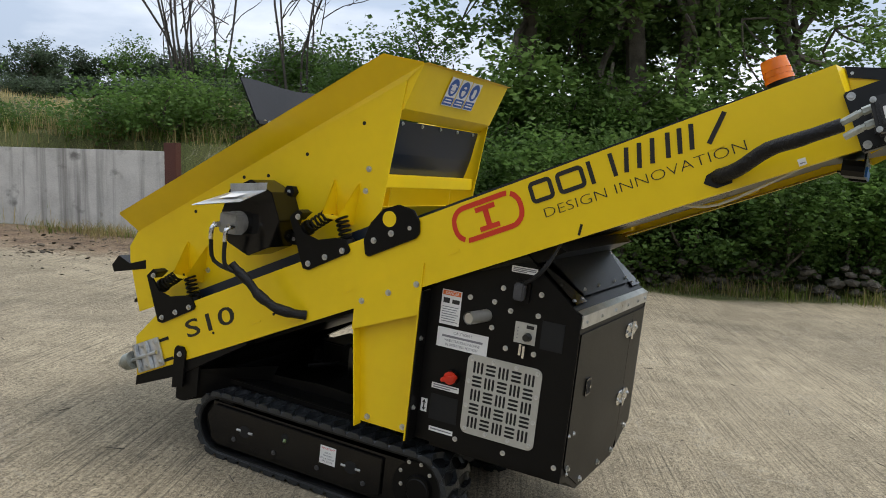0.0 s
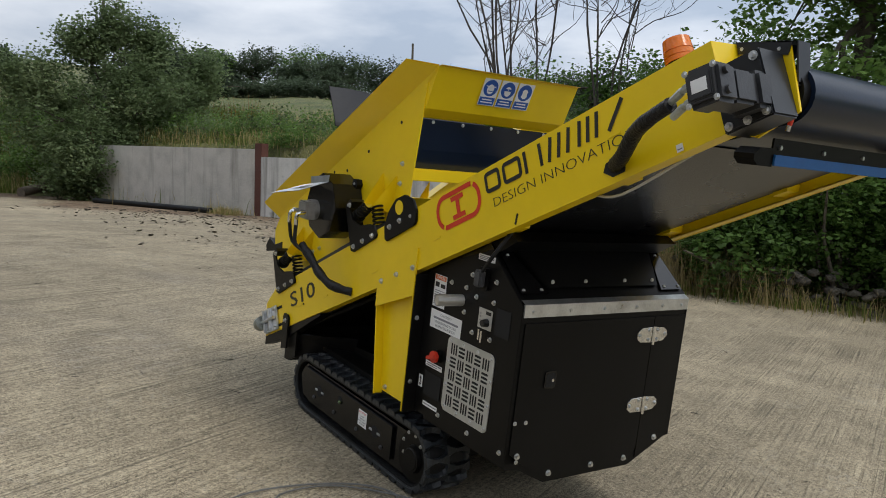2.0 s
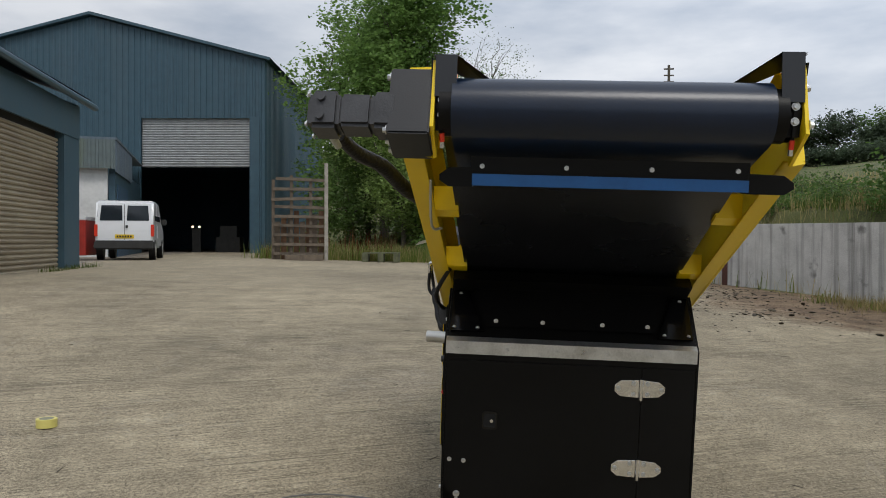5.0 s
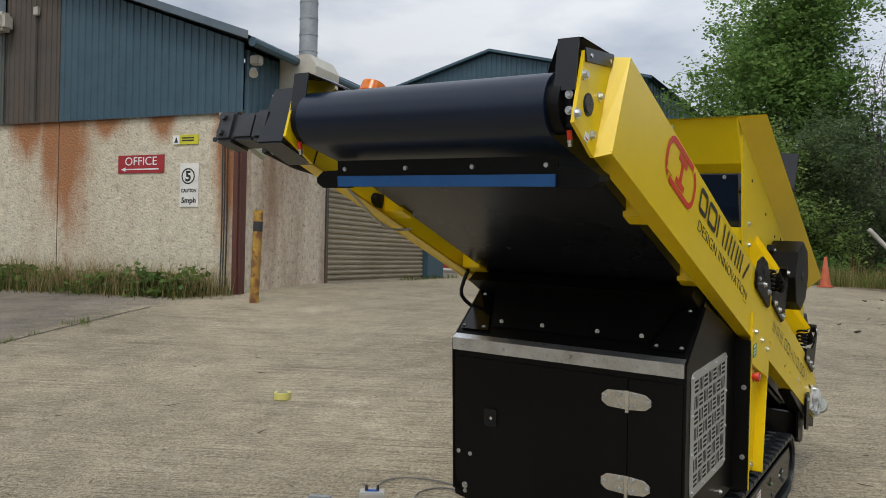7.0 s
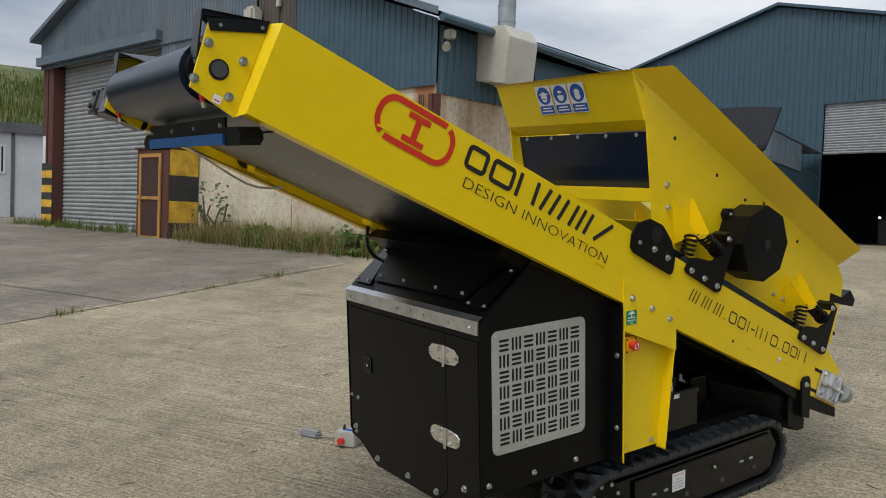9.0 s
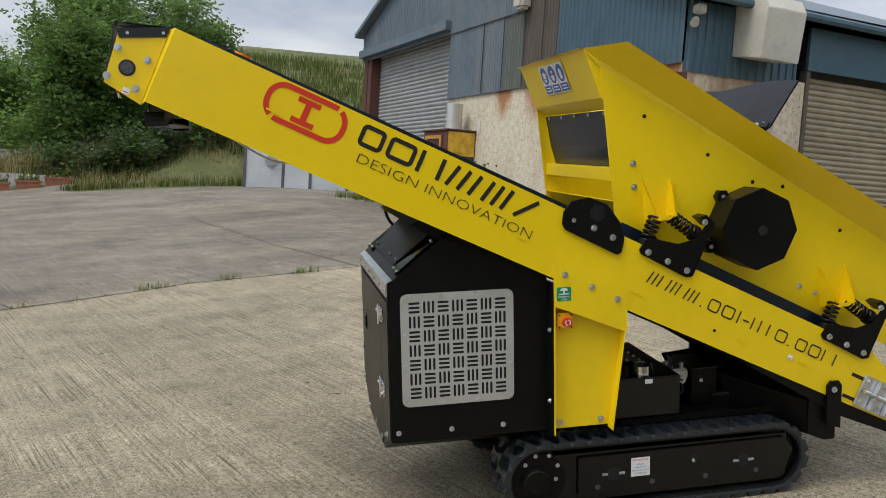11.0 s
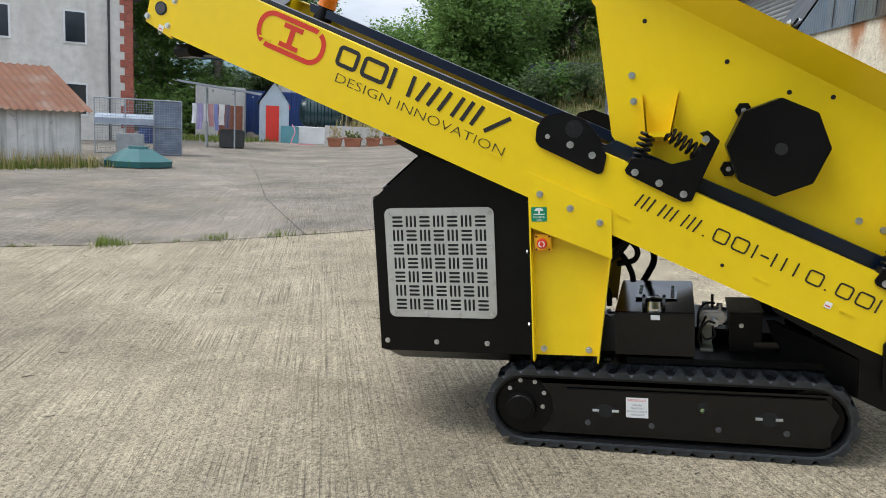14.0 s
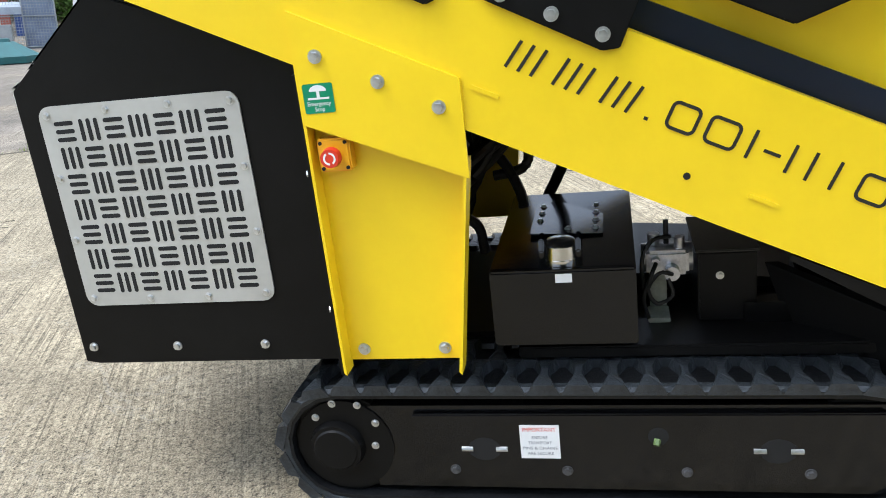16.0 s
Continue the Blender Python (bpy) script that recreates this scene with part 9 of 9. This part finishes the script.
for k in range(3, 8):
    p = ob_from("wall_pilaster", abox((2.2 * k, 0.3, -0.5), (2.2 * k + 0.25, 0.36, 3.3)), GREYWALL)
    p.matrix_basis = Matrix.Translation((-40.2, -27.0, -0.2)) @ pose(0, 0, 0, 0, 0, 114)
    tagged(p, "weathered grey concrete wall pilaster", "pilaster", kind="structure")
gs = block("store_shed", "grey-white corrugated lean-to with brown gate", "shed", (-36.0, -24.2), 2.6, 2.0, 2.75, 117, mat("grey_white_sheet", (0.42, 0.41, 0.38), 0.7, 0, 0.12, 1))
part("gate", abox((1.2, -0.05, 0.0), (2.5, -0.01, 1.75)), mat("brown_gate", (0.21, 0.075, 0.04), 0.8, 0, 0.15, 2), gs, "red-brown gate")
lw = ob_from("wall_low", abox((0, 0, -0.4), (6.9, 0.25, 0.88), 0.02), GREYWALL)
lw.matrix_basis = Matrix.Translation((-33.9, -15.6, ground(-34, -13))) @ pose(0, 0, 0, 0, 0, 108)
tagged(lw, "low grey concrete garden wall behind the planters", "wall", kind="structure")
TERRA = mat("terracotta_plastic", (0.30, 0.115, 0.06), 0.7, 0, 0.15, 3)
SOIL = mat("potting_soil", (0.05, 0.04, 0.03), 0.95, 0, 0.2, 9)
plants = []
random.seed(63)
for s_, w_, h_ in ((0.0, 0.72, 0.43), (0.80, 0.86, 0.46), (1.85, 0.72, 0.44), (2.62, 1.08, 0.48), (3.86, 1.02, 0.50), (4.98, 1.12, 0.52)):
    x, y = -32.9 - 0.276 * s_, -15.0 + 0.961 * s_
    t = thing("planter", "terracotta trough planter with dry seedy plants", "planter", Matrix.Translation((x, y, ground(x, y))) @ pose(0, 0, 0, 0, 0, 106 + random.uniform(-3, 3)), "planters")
    bm = bmesh.new()
    a = [bm.verts.new(p) for p in ((0.09, -0.17, 0), (w_ - 0.09, -0.17, 0), (w_ - 0.09, 0.17, 0), (0.09, 0.17, 0))]
    b = [bm.verts.new(p) for p in ((0.02, -0.24, h_), (w_ - 0.02, -0.24, h_), (w_ - 0.02, 0.24, h_), (0.02, 0.24, h_))]
    for i in range(4):
        bm.faces.new((a[i], a[(i + 1) % 4], b[(i + 1) % 4], b[i]))
    bm.faces.new(a)
    part("trough", bm, TERRA, t)
    part("rim", abox((-0.01, -0.27, h_ - 0.07), (w_ + 0.01, 0.27, h_ + 0.01), 0.008), TERRA, t)
    part("soil", abox((0.04, -0.22, h_ - 0.05), (w_ - 0.04, 0.22, h_ + 0.014)), SOIL, t)
    rg = np.random.default_rng(int(900 * s_) + 7)
    pts = np.column_stack([rg.uniform(0.08, w_ - 0.08, 70), rg.normal(0, 0.1, 70), h_ + rg.random(70) ** 1.5 * (0.55 if w_ < 0.8 else 0.3)])
    me = leaf_mesh("plant", pts, 0.075, rg, 3.0, 1.6)
    me.materials.append(DRYGRASS if w_ < 0.8 else GREENGRASS)
    o = new("plant", me)
    o.parent = t


def over_wall(x, y):
    return x < -33.9 - (y + 15.6) * 0.325 - 0.45


behind = [p for p in ((-34.2 - 3.2 * random.random(), -15.0 + 7.5 * random.random(), random.uniform(0.7, 1.3)) for _ in range(230)) if over_wall(p[0], p[1])]
blades("garden_seed_heads", "dry seeding plants behind the garden wall", behind, 1.35, DRYGRASS, 46, 16, 0.25, 0.03, 0.35)
blades("garden_weeds", "green weeds among the dry plants", behind[::2], 1.1, GREENGRASS, 54, 16, 0.25, 0.035, 0.5)
blades("verge_tall_grass", "tall dry and green grass on the rising verge", [(-32.6 - 3.6 * random.random(), -9.0 + 13 * random.random(), random.uniform(0.6, 1.2)) for _ in range(260)], 0.55, DRYGRASS, 59, 16, 0.3, 0.025, 0.7)
blades("garden_grass", "green grass verge beside the planters", [(-32.4 - random.random() * 4, -9.2 + random.random() * 13, random.uniform(0.5, 1)) for _ in range(380)], 0.5, GREENGRASS, 47, 22, 0.3, 0.03, 0.5)
hose = ob_from("garden_hose", tube(bmesh.new(), [(-34.35, -17.6, ground(-34.3, -17.6) + 0.95), (-34.1, -17.3, ground(-34.1, -17.3) + 0.6), (-33.7, -17.3, ground(-33.7, -17.3) + 0.03), (-33.5, -16.6, ground(-33.5, -16.6) + 0.03), (-33.6, -16.0, ground(-33.6, -16.0) + 0.03)], 0.025, 6), mat("pink_hose", (0.5, 0.16, 0.2), 0.5, 0, 0.1, 3), smooth=True)
tagged(hose, "faded pink garden hose over the plinth", "hose")
# clothes frame with washing, kennel, tank lid, rusty shed, house
fr_ = thing("clothes_frame", "tilted metal awning frame over a washing line", "frame", Matrix.Translation((-26.2, -17.2, ground(-26.2, -17.2))) @ pose(0, 0, 0, 0, 0, 120))
bm = bmesh.new()
for k in range(5):
    box(bm, (-1.6 + 0.8 * k, -0.9, 2.45 - 0.09 * k), (-1.55 + 0.8 * k, 0.9, 2.50 - 0.09 * k))
box(bm, (-1.6, -0.92, 2.42), (1.7, -0.86, 2.48), 0, pose(0, 0, 0.0, 0, 6.4, 0)), box(bm, (-1.6, 0.86, 2.42), (1.7, 0.92, 2.48), 0, pose(0, 0, 0.0, 0, 6.4, 0))
part("awning", bm, FLASH, fr_, "pale metal slatted awning")
bm = bmesh.new()
quad(bm, (-1.5, -0.85, 2.63), (1.6, -0.85, 2.29), (1.6, 0.85, 2.29), (-1.5, 0.85, 2.63))
part("sheet", bm, mat("pale_plastic_sheet", (0.45, 0.50, 0.56), 0.4, 0, 0.1, 2), fr_)
for x, y in ((-0.2, -0.8), (0.9, -0.8), (-0.2, 0.8), (0.9, 0.8)):
    part("leg", cyl(bmesh.new(), (x, y, 0), (x, y, 2.4), 0.03, n=8), FLASH, fr_)
for k, (c, x, w_, z0) in enumerate((((0.60, 0.60, 0.62), -0.75, 0.16, 0.95), ((0.30, 0.26, 0.42), -0.56, 0.22, 0.72), ((0.62, 0.61, 0.6), -0.30, 0.14, 1.05), ((0.42, 0.22, 0.22), -0.13, 0.2, 0.85), ((0.20, 0.22, 0.42), 0.1, 0.16, 0.7), ((0.6, 0.58, 0.55), 0.29, 0.22, 0.92), ((0.12, 0.10, 0.14), 0.54, 0.18, 0.8))):
    bm = bmesh.new()
    box(bm, (x, -0.54, z0), (x + w_, -0.51, 1.75))
    bmesh.ops.subdivide_edges(bm, edges=list(bm.edges), cuts=3, use_grid_fill=True)
    for v in bm.verts:
        v.co.y += 0.03 * math.sin(v.co.x * 40 + k) * (1.75 - v.co.z)
        v.co.x += 0.04 * math.sin(v.co.z * 5 + k) * (1.75 - v.co.z)
    part("washing", bm, mat("cloth_%s" % "abcdefg"[k], c, 0.9, 0, 0.1, 3), fr_, "hanging washing")
part("dark_bin", abox((0.3, -0.4, 0.0), (1.3, 0.5, 0.75), 0.05), HAZK, fr_)
kn_ = thing("mesh_kennel", "galvanised mesh dog kennel panels beside the drive", "kennel", Matrix.Translation((-18.1, -16.4, ground(-18.6, -15.6))) @ pose(0, 0, 0, 0, 0, 125))
bm = bmesh.new()
for x in (0.0, 0.9, 1.75, 2.6):
    cyl(bm, (x, 0, 0), (x, 0, 1.75), 0.022, n=6)
for z in (0.05, 0.9, 1.75):
    cyl(bm, (0, 0, z), (2.6, 0, z), 0.02, n=6)
    cyl(bm, (2.6, 0, z), (2.6, 1.2, z), 0.02, n=6)
cyl(bm, (2.6, 1.2, 0), (2.6, 1.2, 1.75), 0.022, n=6)
part("frame", bm, FLASH, kn_)
bm = bmesh.new()
for k in range(34):
    cyl(bm, (0.077 * k, 0, 0.05), (0.077 * k, 0, 1.75), 0.005, n=4, caps=False)
for k in range(22):
    cyl(bm, (0, 0, 0.05 + 0.077 * k), (2.6, 0, 0.05 + 0.077 * k), 0.005, n=4, caps=False)
tagged(part("mesh", bm, FLASH, kn_), kind="stuff")
part("blue_panel", abox((1.75, 0.03, 0.0), (2.58, 0.08, 1.72)), mat("faded_blue_panel", (0.17, 0.21, 0.29), 0.7, 0, 0.15, 3), kn_)
part("roof_sheet", abox((0.0, 0.05, 0.95), (1.75, 1.0, 1.15), 0, pose(0, 0, 0, 8, 0, 0)), mat("blue_grey_sheet", (0.30, 0.34, 0.39), 0.6, 0, 0.15, 3), kn_)
part("side_panel", abox((2.57, 0.05, 0.0), (2.62, 1.2, 1.7)), FLASH, kn_)
part("grey_box", abox((0.65, -0.55, 0.0), (1.45, -0.05, 0.68), 0.02), FLASH, kn_)
tl = thing("septic_dome", "dark teal plastic septic tank dome on the drive", "tank", on(-14.7, -12.35) @ pose(0, 0, 0, 0, 0, 20))
TEAL = mat("teal_plastic", (0.02, 0.105, 0.105), 0.45, 0, 0.12, 2)
bm = bmesh.new()
cyl(bm, (0, 0, 0.02), (0, 0, 0.17), 0.86, 0.88, 10), cyl(bm, (0, 0, 0.17), (0, 0, 0.46), 0.84, 0.34, 10), cyl(bm, (0, 0, 0.46), (0, 0, 0.53), 0.26, 0.24, 18)
part("shell", bm, TEAL, tl)
for k in range(5):
    a = radians(72 * k + 20)
    part("rib", abox((0.3, -0.05, 0.0), (0.78, 0.05, 0.09), 0.01, Matrix.Translation((0, 0, 0.30)) @ Matrix.Rotation(a, 4, "Z") @ pose(0, 0, 0.04, 0, 30, 0)), TEAL, tl)
rs = thing("rusty_shed", "whitewashed outhouse with a rusty iron roof", "shed", Matrix.Translation((-13.6, -13.55, ground(-13.6, -15.3) - 0.25)) @ pose(0, 0, 0, 0, 0, 155))
part("wall", abox((-8.0, 0, -0.3), (0.3, 4.0, 1.62)), WHITEWALL, rs, "flaking white wall")
RUSTROOF = stained("rusty_iron_roof", (0.17, 0.07, 0.035), (0.25, 0.19, 0.15), 0.7, 0.85, 1.2, (1, 1, 1), 0.1, 30)
bm = bmesh.new()
for u in np.arange(-8.2, 0.5, 0.1):
    o = 0.02 * (1 if int(round(u / 0.1)) % 2 else -1)
    quad(bm, (u, -0.25, 1.60 + o), (u + 0.1, -0.25, 1.60 - o), (u + 0.1, 2.2, 2.75 - o), (u, 2.2, 2.75 + o))
part("roof", bm, RUSTROOF, rs, "rusty corrugated iron roof")
part("window", abox((-2.6, -0.03, 0.3), (-2.1, -0.005, 1.45)), GLASS, rs, "dark narrow window")
house = thing("farmhouse", "rendered two-storey house with red brick quoins", "house", Matrix.Translation((-26.83, -21.42, ground(-26, -22) - 0.2)) @ pose(0, 0, 0, 0, 0, -130.5))
HW = stained("stained_house_render", (0.56, 0.53, 0.48), (0.38, 0.33, 0.29), 0.5, 0.9, 0.8, (1.2, 1.2, 0.25), 0.2, 40)
part("wall", abox((0, 0, -0.5), (9.0, 7.5, 6.2)), HW, house)
BRICK = mat("red_quoin_brick", (0.29, 0.085, 0.055), 0.85, 0, 0.2, 5, 0.2, 30, island=0.15)
for k in range(19):
    w = 0.5 if k % 2 else 0.32
    part("quoin", abox((-0.03, -0.03, 0.1 + 0.32 * k), (w, 0.0, 0.41 + 0.32 * k), 0.005), BRICK, house)
    part("quoin", abox((-0.03, 0.0, 0.1 + 0.32 * k), (0.0, 0.82 - w, 0.41 + 0.32 * k), 0.005), BRICK, house)
for x, z, w, h in ((2.05, 4.15, 0.75, 1.25), (0.95, 1.75, 0.75, 0.7)):
    wf = part("window", abox((x - 0.12, -0.04, z - 0.12), (x + w + 0.12, -0.005, z + h + 0.12)), BRICK, house, "brick-framed sash window")
    part("frame", abox((x, -0.05, z), (x + w, -0.041, z + h)), SHEDWHITE, wf)
    part("pane", abox((x + 0.07, -0.056, z + h * 0.52), (x + w - 0.07, -0.051, z + h - 0.07)), GLASS, wf)
    part("pane", abox((x + 0.07, -0.056, z + 0.07), (x + w - 0.07, -0.051, z + h * 0.46)), GLASS, wf)
for y, z in ((1.8, 4.1), (4.6, 4.1), (1.8, 1.2), (4.6, 1.2)):
    wf = part("window", abox((-0.04, y, z), (-0.005, y + 0.9, z + 1.35)), SHEDWHITE, house, "white sash window")
    part("pane", abox((-0.05, y + 0.08, z + 0.08), (-0.041, y + 0.82, z + 1.27)), GLASS, wf)
bm = bmesh.new()
prism(bm, [(-0.35, 6.1), (3.75, 8.6), (7.85, 6.1), (7.85, 6.35), (3.75, 8.9), (-0.35, 6.35)], -0.3, 9.3, "x")
part("roof", bm, SLATE, house)
part("gutter_pipe", cyl(bmesh.new(), (-0.08, 0.95, 0), (-0.08, 0.95, 6.1), 0.05, n=8), HAZK, house)
blades("drive_weeds", "dry weeds along the outhouse wall", [(-13.6 + 0.91 * s + random.gauss(0, 0.25), -13.1 - 0.415 * s + random.gauss(0, 0.25), random.uniform(0.5, 1.1)) for s in np.arange(-0.3, 4.5, 0.04)], 0.5, DRYGRASS, 48, 16, 0.25, 0.015, 0.4)
blades("drive_verge", "green verge along the outhouse wall", [(-13.5 + 0.91 * s + random.gauss(0, 0.3), -12.9 - 0.415 * s + random.gauss(0, 0.3), random.uniform(0.5, 1.1)) for s in np.arange(-0.3, 4.5, 0.04)], 0.3, GREENGRASS, 49, 16, 0.25, 0.015, 0.4)

# west trees and the grassy hill
for k, (x, y, H, W) in enumerate(((-43.0, -27.0, 13.0, 3.6), (-48.0, -24.0, 11.0, 3.4), (-40.5, -31.5, 11.0, 3.2), (-55.0, -19.2, 4.6, 2.4), (-53.5, -23.4, 3.0, 1.6), (-60.5, -17.0, 3.4, 2.0), (-46.0, -33.0, 12.0, 3.5))):
    rg = np.random.default_rng(800 + k)
    bl = [((rg.uniform(-W, W), rg.uniform(-W, W), H * q), (W * 0.5, W * 0.5, W * 0.38)) for q in (0.26, 0.34, 0.42, 0.5, 0.58, 0.66, 0.74, 0.82, 0.9, 1.0, 0.7, 0.5, 0.36, 0.62, 0.86)]
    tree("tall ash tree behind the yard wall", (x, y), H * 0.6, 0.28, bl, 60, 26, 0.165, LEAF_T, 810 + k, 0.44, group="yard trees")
for k, (x, y, H, W) in enumerate(((-40.5, -9.0, 8.2, 3.2), (-47.5, -12.0, 7.6, 3.2), (-41.8, -10.8, 7.4, 2.6), (-46.0, -8.0, 8.0, 3.2), (-52.0, -6.0, 5.4, 2.6), (-52.0, -14.0, 7.0, 3.0))):
    rg = np.random.default_rng(830 + k)
    bl = [((rg.uniform(-W, W) * 0.8, rg.uniform(-W, W) * 0.8, H * q), (W * 0.5, W * 0.5, W * 0.4)) for q in (0.15, 0.25, 0.38, 0.5, 0.6, 0.7, 0.8, 0.9, 0.45, 0.65)]
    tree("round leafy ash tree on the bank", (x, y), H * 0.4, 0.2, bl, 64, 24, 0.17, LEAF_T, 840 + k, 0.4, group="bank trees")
random.seed(91)
wg = []
for _ in range(700):
    x, y = -36 - random.random() ** 1.3 * 36, -14 + random.random() * 26
    wg.append((x, y, random.uniform(0.7, 1.3)))
blades("hill_grass", "rough summer grass on the hill", wg[::5], 0.8, DRYGRASS, 50, 12, 0.7, 0.05, 0.7)
blades("hill_green", "green weeds on the hill", wg, 0.75, GREENGRASS, 51, 26, 0.7, 0.05, 0.7)
for k in range(22):
    rg = np.random.default_rng(860 + k)
    x, y = rg.uniform(-56, -46), rg.uniform(-36, -16)
    bush("rough green growth above the yard wall", (x, y), [((rg.uniform(-1, 1), rg.uniform(-1, 1), 0.6 + 0.5 * q), (1.4, 1.4, 0.6)) for q in range(2)], 30, 14, 0.18, LEAF_D if k % 2 else LEAF_B, 870 + k, 0.4, "yard scrub")
for k in range(14):
    rg = np.random.default_rng(900 + k)
    x, y = -38.5 - 3.5 * rg.random(), -31 + 6.5 * rg.random()
    bush("rough green hedge behind the drying green", (x, y), [((rg.uniform(-1, 1), rg.uniform(-1, 1), 0.7 + 0.7 * q), (1.2, 1.2, 0.7)) for q in range(3)], 30, 12, 0.17, LEAF_D if k % 2 else LEAF_A, 920 + k, 0.3, "drying green hedge")
blades("drying_green_grass", "trampled yellow grass on the drying green", [(-30 - 7 * random.random(), -24 + 5 * random.random(), random.uniform(0.5, 1)) for _ in range(160)], 0.3, GREENGRASS, 52, 16, 0.3, 0.03, 0.8)
cr = thing("plastic_drum", "blue plastic drum beside the kennel", "drum", on(-26.0, -20.2))
part("body", cyl(bmesh.new(), (0, 0, 0), (0, 0, 0.95), 0.3, 0.29, 20), BLUEC, cr, "", True)
part("lid", cyl(bmesh.new(), (0, 0, 0.95), (0, 0, 1.0), 0.31, 0.29, 20), BLUEC, cr, "", True)
for k in range(9):
    rg = np.random.default_rng(950 + k)
    x, y = -35.8 - 1.6 * rg.random(), -11 + 7.5 * k / 8
    bush("tangled scrub and weeds behind the planters", (x, y), [((rg.uniform(-0.6, 0.6), rg.uniform(-0.6, 0.6), 0.35 + 0.5 * q), (0.9, 0.9, 0.5)) for q in range(3 if k > 3 else 2)], 34, 12, 0.15, LEAF_A if k % 2 else LEAF_B, 970 + k, 0.25, "garden scrub")
blades("garden_dry_grass", "tall dry grass behind the planters", [(-36.2 - 2.0 * random.random(), -12 + 13 * random.random(), random.uniform(0.6, 1.2)) for _ in range(240)], 0.8, DRYGRASS, 53, 16, 0.3, 0.03, 0.6)
# Far ridge; the haze of distance is painted in as its blue-green colour.
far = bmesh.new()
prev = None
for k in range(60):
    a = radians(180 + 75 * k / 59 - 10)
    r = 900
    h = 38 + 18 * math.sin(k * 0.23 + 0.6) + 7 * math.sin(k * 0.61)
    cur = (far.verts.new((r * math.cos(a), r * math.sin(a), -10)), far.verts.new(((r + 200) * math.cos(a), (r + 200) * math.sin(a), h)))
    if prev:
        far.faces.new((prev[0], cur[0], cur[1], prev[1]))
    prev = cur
tagged(ob_from("backdrop_hills", far, mat("haze_tinted_hill", (0.10, 0.16, 0.17), 0.95, 0, 0.2, 0.01)), "distant hazy blue-green hills", "hills", kind="structure")
